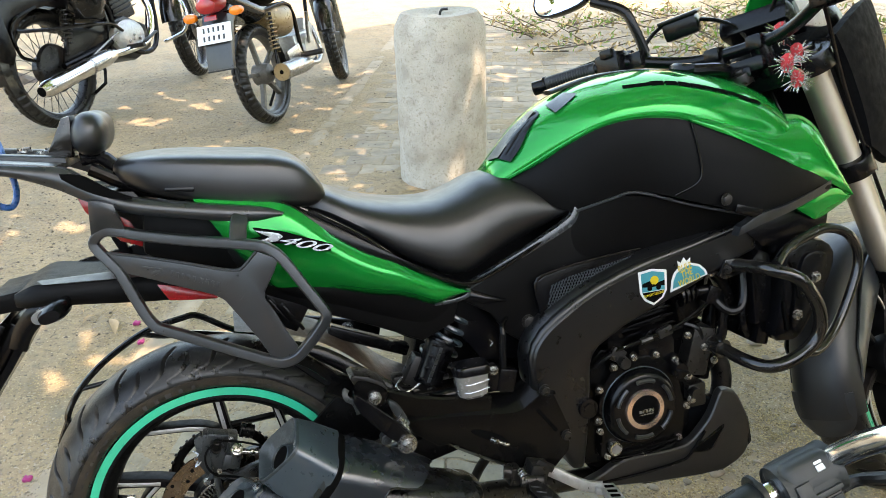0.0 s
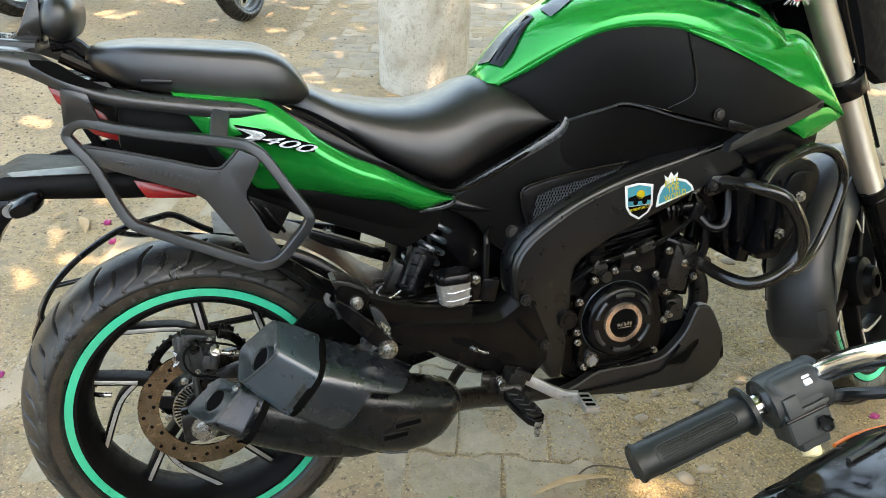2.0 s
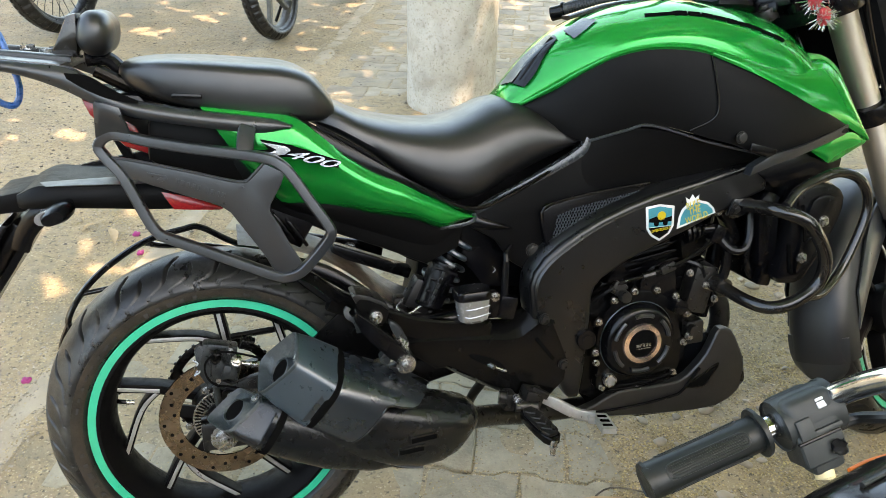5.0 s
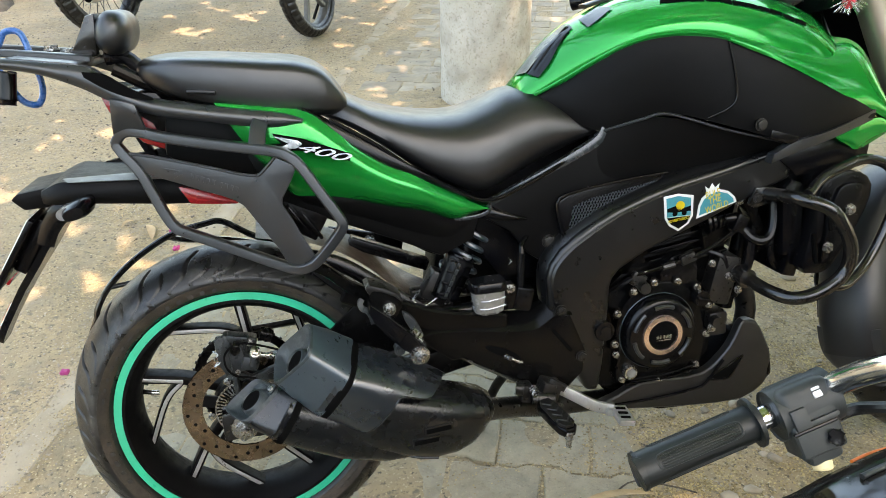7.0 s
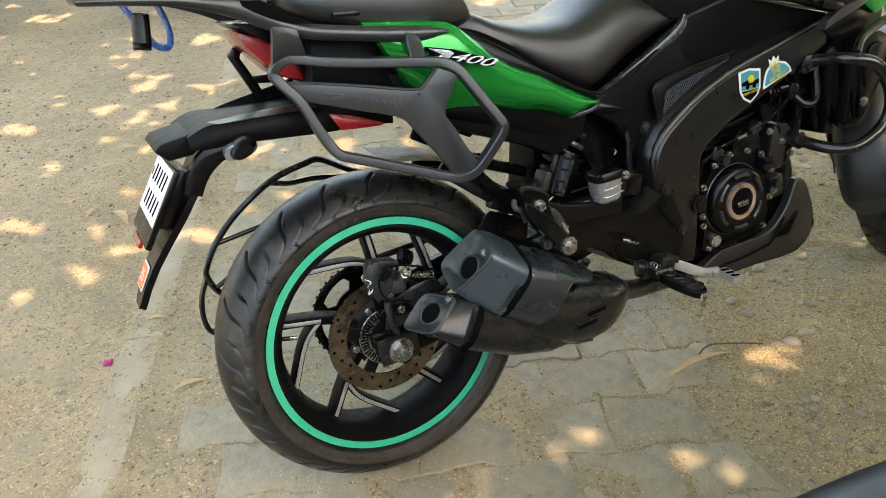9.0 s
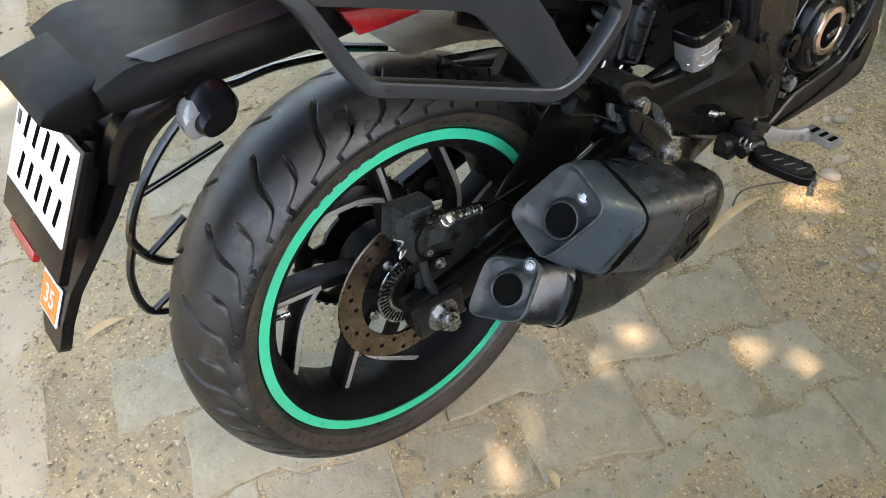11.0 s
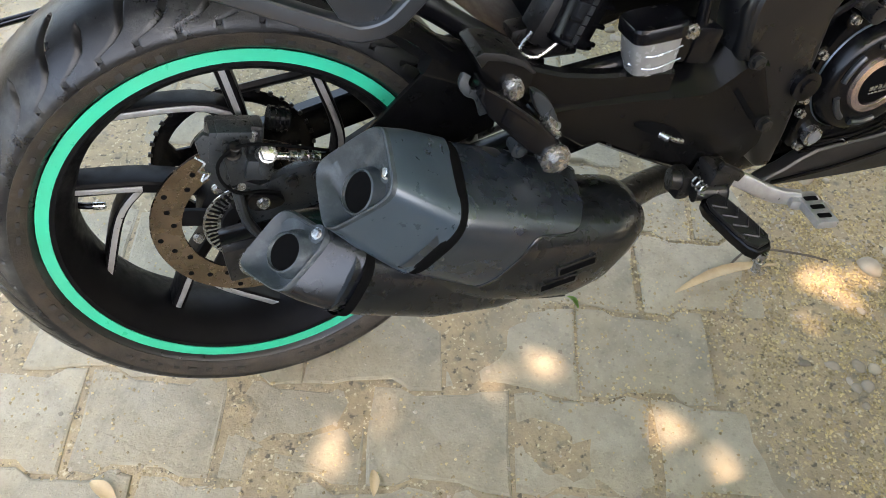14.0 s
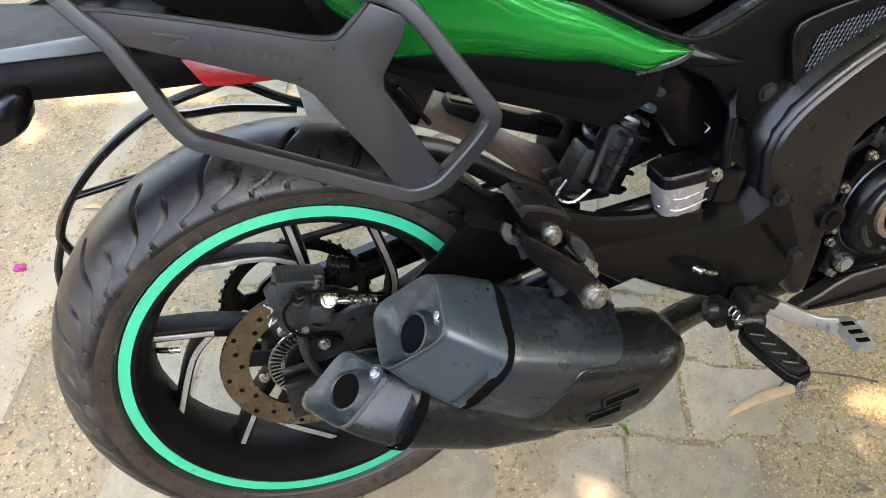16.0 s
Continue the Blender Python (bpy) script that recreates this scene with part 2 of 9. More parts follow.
# ---- shape helpers ----


def part(name, bm, mat, parent=None, label="", smooth=35.0):
    """Link a bmesh as one mesh object under a thing or a part."""
    me = bpy.data.meshes.new(name)
    bmesh.ops.recalc_face_normals(bm, faces=bm.faces)
    for f in bm.faces:
        f.smooth = True
    bm.to_mesh(me)
    bm.free()
    me.set_sharp_from_angle(angle=radians(smooth))
    me.materials.append(mat)
    ob = new(name, me)
    if parent:
        ob.parent = parent
    if label:
        ob["label"] = label
    return ob


def thing(name, label, category, group="", m=None, kind=""):
    ob = new(name)
    ob.empty_display_size = 0.1
    if m is not None:
        ob.matrix_world = m
    return tagged(ob, label, category, group, kind)


def add(*bms):
    """Join bmeshes into the first."""
    a = bms[0]
    for b in bms[1:]:
        me = bpy.data.meshes.new("tmp")
        b.to_mesh(me)
        a.from_mesh(me)
        bpy.data.meshes.remove(me)
        b.free()
    return a


def moved(bm, m):
    bm.transform(m)
    return bm


def spline(pts, k=4, closed=False):
    """Catmull-Rom through the points, k steps a span."""
    p = [Vector(q) for q in pts]
    n, out = len(p), []
    for i in range(n if closed else n - 1):
        a = p[(i - 1) % n] if closed or i else p[0] * 2 - p[1]
        b, c = p[i], p[(i + 1) % n]
        d = p[(i + 2) % n] if closed or i + 2 < n else c * 2 - b
        for j in range(k):
            t = j / k
            out.append(0.5 * ((2 * b) + (c - a) * t + (2 * a - 5 * b + 4 * c - d) * t * t + (3 * b - a - 3 * c + d) * t ** 3))
    if not closed:
        out.append(p[-1])
    return out


def along(pts, n):
    """n points evenly along a polyline."""
    p = [Vector(q) for q in pts]
    s = [0.0]
    for a, b in zip(p, p[1:]):
        s.append(s[-1] + (b - a).length)
    out, i = [], 0
    for j in range(n):
        d = s[-1] * j / (n - 1)
        while i < len(p) - 2 and s[i + 1] < d:
            i += 1
        out.append(p[i].lerp(p[i + 1], (d - s[i]) / max(s[i + 1] - s[i], 1e-9)))
    return out


def loft(rings, cap=True, closed=True):
    bm = bmesh.new()
    rows = [[bm.verts.new(v) for v in r] for r in rings]
    for a, b in zip(rows, rows[1:]):
        for i in range(len(a) if closed else len(a) - 1):
            j = (i + 1) % len(a)
            bm.faces.new((a[i], a[j], b[j], b[i]))
    if cap:
        bm.faces.new(rows[0][::-1])
        bm.faces.new(rows[-1])
    return bm


def tube(pts, r, n=10, k=4, flat=None, cap=True, closed=False, up=None):
    """A round bar swept along a smooth path; flat=(a, b): an oval or squared section."""
    path = spline(pts, k, closed) if k > 1 else [Vector(q) for q in pts]
    rings, m = [], len(path)
    side = None
    for i, p in enumerate(path):
        a = path[i - 1] if i or closed else p
        b = path[(i + 1) % m] if i < m - 1 or closed else p
        t = (b - a).normalized()
        if up is not None:
            s = t.cross(Vector(up)).normalized()
        else:
            s = (side - t * side.dot(t)) if side else t.orthogonal()
            s.normalize()
        side = s
        u = s.cross(t)
        rr = r(i / (m - 1)) if callable(r) else r
        ring = []
        for j in range(n):
            w = 2 * math.pi * (j + 0.5) / n
            cx, cy = math.cos(w), math.sin(w)
            if flat:
                e = 0.45
                cx, cy = math.copysign(abs(cx) ** e, cx) * flat[0], math.copysign(abs(cy) ** e, cy) * flat[1]
                ring.append(p + s * cx + u * cy)
            else:
                ring.append(p + (s * cx + u * cy) * rr)
        rings.append(ring)
    if closed:
        rings.append(rings[0])
    return loft(rings, cap and not closed)


def bevelled(bm, w, seg=2, angle=25):
    if w:
        es = [e for e in bm.edges if len(e.link_faces) == 2 and e.calc_face_angle(0) > radians(angle)]
        bmesh.ops.bevel(bm, geom=es, offset=w, segments=seg, profile=0.6, affect="EDGES", clamp_overlap=True)
    return bm


def plate(pts, y0, y1, r=0.003, k=1, seg=2, bend=None):
    """An outline in x and z, y0 the outer and y1 the inner face, with rounded rims; bend(x, z) shifts it in y."""
    if k > 1:
        pts = [(v.x, v.y) for v in spline([(a, b, 0) for a, b in pts], k, True)]
    bm = bmesh.new()
    f = [bm.verts.new((x, y0, z)) for x, z in pts]
    g = [bm.verts.new((x, y1, z)) for x, z in pts]
    bm.faces.new(f)
    bm.faces.new(g[::-1])
    for i in range(len(f)):
        j = (i + 1) % len(f)
        bm.faces.new((f[i], g[i], g[j], f[j]))
    bmesh.ops.recalc_face_normals(bm, faces=bm.faces)
    bevelled(bm, r, seg, 50)
    if bend:
        for v in bm.verts:
            v.co.y += bend(v.co.x, v.co.z)
    return bm


def strip(upper, lower, bulge=0.01, thick=0.012, nx=24, ny=8, roll=0.35):
    """A panel between two edges, swelling outwards (to -y) and turned in at its rims, with a back."""
    u, l = along(spline(upper, 5), nx), along(spline(lower, 5), nx)
    bm = bmesh.new()
    front = []
    for i in range(nx):
        e = min(1.0, min(i, nx - 1 - i) / max(nx * 0.12, 1))
        row = []
        for j in range(ny + 1):
            v = j / ny
            p = u[i].lerp(l[i], v)
            h = 1 - abs(2 * v - 1) ** 2.4
            p.y -= bulge * h * (1 - roll + roll * e)
            row.append(bm.verts.new(p))
        front.append(row)
    back = [[bm.verts.new(p.co + Vector((0, thick, 0))) for p in row] for row in front]
    for i in range(nx - 1):
        for j in range(ny):
            for g, s in ((front, 1), (back, -1)):
                q = (g[i][j], g[i + 1][j], g[i + 1][j + 1], g[i][j + 1])
                bm.faces.new(q[::s])
        for j in (0, ny):
            bm.faces.new((front[i][j], back[i][j], back[i + 1][j], front[i + 1][j]))
    for i in (0, nx - 1):
        for j in range(ny):
            bm.faces.new((front[i][j], front[i][j + 1], back[i][j + 1], back[i][j]))
    bmesh.ops.remove_doubles(bm, verts=bm.verts, dist=0.0002)
    return bm


def revolve(profile, n=48, closed=True, centre=(0, 0, 0)):
    """Spin a profile of (radius, y) round the y axis."""
    rings = []
    for i in range(n + 1):
        w = 2 * math.pi * i / n
        rings.append([Vector((centre[0] + r * math.cos(w), centre[1] + y, centre[2] + r * math.sin(w))) for r, y in profile])
    bm = loft(rings, False, closed)
    bmesh.ops.remove_doubles(bm, verts=bm.verts, dist=0.00005)
    return bm


def rod(a, b, r0, r1=None, n=14, bevel=0.0):
    a, b = Vector(a), Vector(b)
    r1 = r0 if r1 is None else r1
    bm = bmesh.new()
    d = b - a
    bmesh.ops.create_cone(bm, cap_ends=True, segments=n, radius1=r0, radius2=r1, depth=d.length)
    bm.transform(Matrix.Translation((a + b) / 2) @ d.to_track_quat("Z", "Y").to_matrix().to_4x4())
    return bevelled(bm, bevel, 2, 50)


def box(c, s, bevel=0.003, rot=(0, 0, 0), seg=2):
    bm = bmesh.new()
    bmesh.ops.create_cube(bm, size=1)
    bm.transform(Matrix.Diagonal((*s, 1)))
    bevelled(bm, bevel, seg)
    bm.transform(pose(*c, *rot))
    return bm


def bolt(c, r=0.007, h=0.006, d=(0, -1, 0)):
    """A hexagon head on its washer, proud of a face."""
    c, d = Vector(c), Vector(d).normalized()
    return add(rod(c, c + d * h * 0.35, r * 1.25, n=16), rod(c + d * h * 0.3, c + d * h, r, n=6, bevel=r * 0.12), rod(c + d * h * 0.9, c + d * h * 1.02, r * 0.5, n=12))


def oval(c, a, b, n=24, plane="xz", power=2.0, tilt=0.0):
    out = []
    for i in range(n):
        w = 2 * math.pi * i / n
        x, z = math.cos(w), math.sin(w)
        x, z = math.copysign(abs(x) ** (2 / power), x) * a, math.copysign(abs(z) ** (2 / power), z) * b
        x, z = x * math.cos(tilt) - z * math.sin(tilt), x * math.sin(tilt) + z * math.cos(tilt)
        out.append(Vector((c[0] + x, c[1], c[2] + z)) if plane == "xz" else Vector((c[0], c[1] + x, c[2] + z)))
    return out


def letters(text, size, m, mat, parent, name="lettering", depth=0.0006, width=None, shear=0.0):
    """Words in the built-in font as a mesh, lying on the pose m."""
    cu = bpy.data.curves.new(name, "FONT")
    cu.body, cu.size, cu.extrude, cu.align_x, cu.align_y, cu.shear = text, size, depth, "CENTER", "CENTER", shear
    tmp = bpy.data.objects.new(name, cu)
    scene.collection.objects.link(tmp)
    bpy.context.view_layer.update()
    me = bpy.data.meshes.new_from_object(tmp.evaluated_get(bpy.context.evaluated_depsgraph_get()))
    bpy.data.objects.remove(tmp)
    if width:
        xs = [v.co.x for v in me.vertices]
        me.transform(Matrix.Diagonal((width / (max(xs) - min(xs)), 1, 1, 1)))
    me.transform(m)
    me.materials.clear()
    me.materials.append(mat)
    ob = new(name, me)
    ob.parent = parent
    return ob


def drape(ob, x, z, lift=0.0, y0=-1.0):
    """The point of a part's surface met when looking along +y at x, z."""
    hit, p, nrm, _ = ob.ray_cast(Vector((x, y0, z)), Vector((0, 1, 0)))
    return (p + nrm * lift, nrm) if hit else (Vector((x, 0, z)), Vector((0, -1, 0)))

# ---- the green motorcycle: x forward, y to its left, z up in its own upright frame ----
LEAN = pose(-0.0008, -0.0035, 0.007, -11.87)
bike = thing("motorcycle", "green and black motorcycle leaning on its stand on worn pavers", "motorcycle", m=LEAN)


def tyre(name, parent, radius, half, bead, centre, grooves, n=720, mat=None, m=None, label=""):
    """A tyre with a round tread, grooves sunk into it and stepped sidewalls."""
    # crown of one radius, shoulders falling into bulged sidewalls
    rho, yc = 1.14 * half, 0.93 * half
    steps = 84 if n > 1000 else 44
    crown = []
    for j in range(steps + 1):
        y = yc * math.sin(math.pi * (j / steps - 0.5))
        crown.append((radius - rho + math.sqrt(rho * rho - y * y), y))
    rs = crown[0][0]
    side = [(bead - 0.006, 0.60 * half), (bead + 0.004, 0.70 * half), (bead + 0.0112, 0.76 * half), (bead + 0.0135, 0.84 * half), (bead + 0.018, 0.905 * half), (bead + 0.026, 0.965 * half), (rs - 0.012, half), (rs - 0.005, 0.985 * half)]
    prof = [(r, -y) for r, y in side] + crown + side[::-1]
    rings = []
    for i in range(n):
        w = 2 * math.pi * i / n
        ring = []
        for r, y in prof:
            if grooves and r > bead + 0.03:
                s = y / half
                r -= 0.0080 * grooves(w, s)
            ring.append(Vector((centre[0] + r * math.cos(w), centre[1] + y, centre[2] + r * math.sin(w))))
        rings.append(ring)
    rings.append(rings[0])
    bm = loft(rings, False, False)
    bmesh.ops.remove_doubles(bm, verts=bm.verts, dist=0.00002)
    if m:
        moved(bm, m)
    return part(name, bm, mat or RUBBER, parent, label, 60)


def sport_grooves(w, s):
    """Long curved sipes on both shoulders, in turn long and short."""
    g = 0.0
    a = abs(s)
    deg = math.degrees(w) + (8.5 if s > 0 else 0.0)
    for off, lo, hi in ((0.3, 0.14, 0.945), (9.1, 0.55, 0.95)):
        if lo < a < hi:
            d = abs((deg - 97.3 - off - 8.4 * a - 17 * a ** 14 + 0.5 * math.sin(a * 9) + 8.57) % 17.1429 - 8.57)
            wd = 0.78 * min(1, (a - lo) / 0.10 + 0.3, (hi - a) / 0.02 + 0.3)
            if d < wd:
                g = max(g, min(1.0, 1.8 * (1 - d / wd)) * min(1, (hi - a) / 0.04 + 0.35))
    return g


def wheel(parent, name, centre, radius, half, bead, rim_half, phase, turned=None, tape_side=-1):
    """Cast wheel: rim, tyre, coloured tape, five forked spokes, hub."""
    cx, cy, cz = centre
    mv = (lambda b: moved(b, turned)) if turned else (lambda b: b)
    rim_prof = [(bead + 0.008, -rim_half), (bead + 0.010, -rim_half - 0.003), (bead - 0.009, -rim_half - 0.005), (bead - 0.012, -rim_half + 0.001), (bead - 0.022, -rim_half + 0.012),
                (bead - 0.028, -rim_half * 0.45), (bead - 0.032, 0.0), (bead - 0.028, rim_half * 0.45), (bead - 0.022, rim_half - 0.012), (bead - 0.012, rim_half - 0.001),
                (bead - 0.009, rim_half + 0.005), (bead + 0.010, rim_half + 0.003), (bead + 0.008, rim_half), (bead - 0.012, rim_half * 0.6), (bead - 0.018, 0), (bead - 0.012, -rim_half * 0.6)]
    w = part(name, mv(revolve(rim_prof, 96, True, centre)), BLKALLOY, parent, "black cast alloy wheel with teal rim tape")
    tyre("tyre", w, radius, half, bead, centre, sport_grooves, 900 if turned else 1700, RUBBER, turned, "worn dusty black road tyre")
    for sd in (-1, 1):
        y0 = sd * (rim_half + 0.0055)
        tp = [(bead - 0.0032, y0 + sd * 0.0005), (bead + 0.0105, y0 + sd * 0.0005), (bead + 0.0105, y0 - sd * 0.001), (bead - 0.0032, y0 - sd * 0.001)]
        part("rim_tape", mv(revolve(tp, 96, True, centre)), TAPE, w, "teal adhesive rim tape")
    for i in range(5):
        th = radians(phase + 72 * i)
        def at(r, a):
            return Vector((cx + r * math.cos(a), cy, cz + r * math.sin(a)))
        root = at(0.050, th - 0.20)
        knee = at(0.122, th - 0.06)
        e1, e2 = at(bead - 0.026, th + 0.04), at(bead - 0.026, th + radians(43))
        arm1 = tube([root, knee, e1], 0, 12, 5, (0.0095, 0.019), up=(0, 1, 0))
        part("spoke", mv(arm1), BLKALLOY, w)
        o1 = Vector((0, -0.0195, 0))
        part("machined_edge", mv(tube([knee + o1, knee.lerp(e1, 0.5) + o1, e1 + o1 * 0.95], 0, 8, 4, (0.0035, 0.0012), up=(0, 1, 0))), ALLOY, w)
        m1 = knee.lerp(e2, 0.35) + (knee - at(0, 0)).normalized() * 0.012
        arm2 = tube([knee, m1, e2], 0, 12, 5, (0.0072, 0.016), up=(0, 1, 0))
        part("spoke", mv(arm2), BLKALLOY, w)
        o2 = Vector((0, -0.0165, 0))
        part("machined_edge", mv(tube([knee + o2, m1 + o2, e2 + o2], 0, 8, 5, (0.0035, 0.0012), up=(0, 1, 0))), ALLOY, w)
    hub = [(0.018, -0.065), (0.034, -0.062), (0.040, -0.045), (0.056, -0.038), (0.060, -0.02), (0.052, 0.0), (0.060, 0.02), (0.056, 0.04), (0.040, 0.05), (0.018, 0.06)]
    part("hub", mv(revolve(hub, 40, True, centre)), BLKALLOY, w)
    return w


def disc(parent, centre, radius, y, turned=None, holes=30, mat=DISC):
    """Perforated brake disc with a scalloped carrier and a slotted sensor ring."""
    mv = (lambda b: moved(b, turned)) if turned else (lambda b: b)
    cx, cy, cz = centre
    c = (cx, y, cz)
    d = part("brake_disc", mv(revolve([(radius - 0.036, -0.002), (radius - 0.001, -0.002), (radius, 0), (radius - 0.001, 0.002), (radius - 0.036, 0.002)], 72, True, c)), mat, parent, "bronzed drilled brake disc")
    # black pegs paint the shade of drilled holes onto the disc
    for i in range(holes):
        a = 2 * math.pi * i / holes
        r = radius - (0.009, 0.018, 0.027)[i % 3]
        x, z = cx + r * math.cos(a), cz + r * math.sin(a)
        part("drill_hole", mv(rod((x, y - 0.0024, z), (x, y + 0.002, z), 0.0034, n=10)), INK_SHADE, d)
    car = add(*[plate([(cx + q * math.cos(a + o), cz + q * math.sin(a + o)) for q, o in ((0.036, -0.35), (radius - 0.034, -0.13), (radius - 0.034, 0.16), (0.036, 0.30))], y - 0.0005, y + 0.006, 0.0015)
                for a in [2 * math.pi * i / 5 + 0.3 for i in range(5)]])
    part("carrier", mv(car), BLKALLOY, d)
    ring = revolve([(0.034, -0.0065), (0.056, -0.0065), (0.056, -0.0045), (0.034, -0.0045)], 60, True, c)
    part("sensor_ring", mv(ring), STEEL, d, "slotted steel sensor ring")
    # black boxes stand in for the shaded slots of the ring
    slots = add(*[box((cx + 0.0465 * math.cos(a), y - 0.0066, cz + 0.0465 * math.sin(a)), (0.0135, 0.0006, 0.0030), 0, (0, -math.degrees(a), 0)) for a in [2 * math.pi * i / 48 for i in range(48)]])
    part("slots", mv(slots), INK_SHADE, d)
    for i in range(5):
        a = 2 * math.pi * i / 5 + 0.75
        part("bolt", mv(bolt((cx + 0.064 * math.cos(a), y - 0.002, cz + 0.064 * math.sin(a)), 0.0055)), STEEL, d)
    return d


AXLE = (0.0, 0.0, 0.306)
rear = wheel(bike, "rear_wheel", AXLE, 0.3075, 0.076, 0.2215, 0.056, 85)
disc(rear, AXLE, 0.115, -0.052)
rear.location = (0.0008, 0.0093, 0.001)
# tyre sidewall bands with moulded marks
for sd in (-1,):
    band = revolve([(0.2388, sd * 0.0690), (0.243, sd * 0.0718), (0.250, sd * 0.0752), (0.2575, sd * 0.0770), (0.258, sd * 0.0750), (0.2388, sd * 0.0660)], 96, True, AXLE)
    part("sidewall", band, SIDEWALL, rear, "dusty brown tyre sidewall")
    for i in range(72):
        if i % 18 in (0, 6, 7, 16, 17):
            continue
        a = 2 * math.pi * i / 72
        r = 0.2485
        part("letter_bar", box((r * math.cos(a), sd * 0.0745, 0.306 + r * math.sin(a)), (0.0075 + 0.004 * (i % 3 == 0), 0.0014, 0.013 if i % 18 < 6 else 0.006), 0.0004, (0, 90 - math.degrees(a), 0)), LETTER, rear)
valve = tube([(-0.190, 0.0, 0.345), (-0.180, -0.004, 0.343), (-0.168, -0.006, 0.341)], 0.0042, 10)
part("valve", valve, MATT, rear)
part("valve_cap", rod((-0.170, -0.006, 0.3413), (-0.157, -0.007, 0.339), 0.0048, 0.0044, 12, 0.0006), STEEL, rear)
spr = revolve([(0.088, 0.072), (0.100, 0.072), (0.105, 0.074), (0.102, 0.078), (0.088, 0.078)], 60, True, AXLE)
spr = add(spr, revolve([(0.030, 0.070), (0.060, 0.072), (0.060, 0.078), (0.030, 0.080)], 48, True, AXLE))
for i in range(5):
    w = radians(20 + 72 * i)
    spr = add(spr, plate([(r * math.cos(w + o), 0.306 + r * math.sin(w + o)) for r, o in ((0.055, -0.34), (0.075, -0.16), (0.092, -0.30), (0.092, 0.30), (0.075, 0.16), (0.055, 0.34))], 0.0725, 0.0775, 0.001))
part("sprocket", spr, MATT, rear, "dark chain sprocket with round openings")
for i in range(40):
    a = 2 * math.pi * i / 40
    part("tooth", box((0.104 * math.cos(a), 0.075, 0.306 + 0.104 * math.sin(a)), (0.008, 0.004, 0.006), 0.001, (0, -math.degrees(a), 0)), WORN, rear)
chain = add(tube([(0.0, 0.075, 0.412), (0.30, 0.075, 0.425), (0.58, 0.075, 0.43)], 0, 8, 3, (0.005, 0.008)), tube([(0.0, 0.075, 0.200), (0.30, 0.075, 0.25), (0.58, 0.075, 0.32)], 0, 8, 3, (0.005, 0.008)))
part("chain", chain, WORN, bike)

# swingarm and axle
arm = add(tube([(-0.035, -0.088, 0.306), (0.10, -0.09, 0.318), (0.30, -0.10, 0.36), (0.56, -0.11, 0.42)], 0, 12, 4, (0.028, 0.017), up=(0, 1, 0)),
          tube([(-0.03, 0.10, 0.306), (0.30, 0.105, 0.36), (0.56, 0.10, 0.42)], 0, 12, 4, (0.026, 0.015), up=(0, 1, 0)),
          tube([(0.36, -0.11, 0.385), (0.36, 0.11, 0.385)], 0.032, 14, 1))
part("swingarm", arm, MATT, bike)
part("axle_block", box((0.0, -0.108, 0.306), (0.075, 0.016, 0.048), 0.004), WORN, bike)
axn = part("axle_nut", rod((0, -0.114, 0.305), (0, -0.134, 0.305), 0.0165, n=6, bevel=0.0015), STEEL, bike, "zinc axle nut")
part("washer", rod((0, -0.110, 0.305), (0, -0.118, 0.305), 0.024, n=24, bevel=0.001), STEEL, axn)
part("axle_end", rod((0, -0.130, 0.305), (0, -0.142, 0.305), 0.010, n=16, bevel=0.0012), STEEL, axn)

# rear brake caliper over the disc
cal = part("brake_caliper", add(box((0.006, -0.066, 0.442), (0.060, 0.030, 0.046), 0.007, (0, 14, 0), 3), box((-0.014, -0.088, 0.458), (0.014, 0.026, 0.040), 0.003, (0, 14, 0)), box((0.008, -0.090, 0.470), (0.036, 0.026, 0.010), 0.003, (0, 14, 0)),
           box((0.001, -0.084, 0.428), (0.030, 0.022, 0.052), 0.005, (0, -8, 0)), rod((-0.002, -0.080, 0.452), (-0.002, -0.100, 0.452), 0.011, 0.0095, 18, 0.002)), CALIPER, bike, "worn black brake caliper")
part("bracket", plate([(0.000, 0.400), (0.022, 0.388), (0.060, 0.400), (0.100, 0.402), (0.112, 0.385), (0.085, 0.345), (0.035, 0.285), (-0.018, 0.283), (-0.020, 0.30), (-0.006, 0.345)], -0.086, -0.072, 0.004, 2), CALIPER, cal)
for i in range(3):
    part("caliper_rib", box((-0.008 + 0.015 * i, -0.083, 0.447 - 0.004 * i), (0.006, 0.008, 0.036), 0.002, (0, 14, 0)), CALIPER, cal)
for q in ((-0.014, 0.462), (0.026, 0.452)):
    part("bolt", bolt((q[0], -0.082, q[1]), 0.005, 0.006), STEEL, cal)
part("caliper_ear", add(plate([(-0.032, 0.470), (-0.022, 0.478), (-0.010, 0.470), (-0.008, 0.412), (-0.018, 0.400), (-0.030, 0.425)], -0.100, -0.092, 0.002, 1), plate([(-0.004, 0.474), (0.010, 0.470), (0.008, 0.462), (-0.006, 0.464)], -0.102, -0.09, 0.002)), CALIPER, cal)
part("pad_pin", add(rod((0.000, -0.092, 0.440), (0.004, -0.112, 0.462), 0.0062, 0.0055, 12, 0.001), rod((0.001, -0.098, 0.447), (0.002, -0.102, 0.451), 0.009, n=12, bevel=0.001), rod((0.004, -0.110, 0.460), (0.006, -0.118, 0.469), 0.0078, 0.006, 12, 0.0015)), MATT, cal)
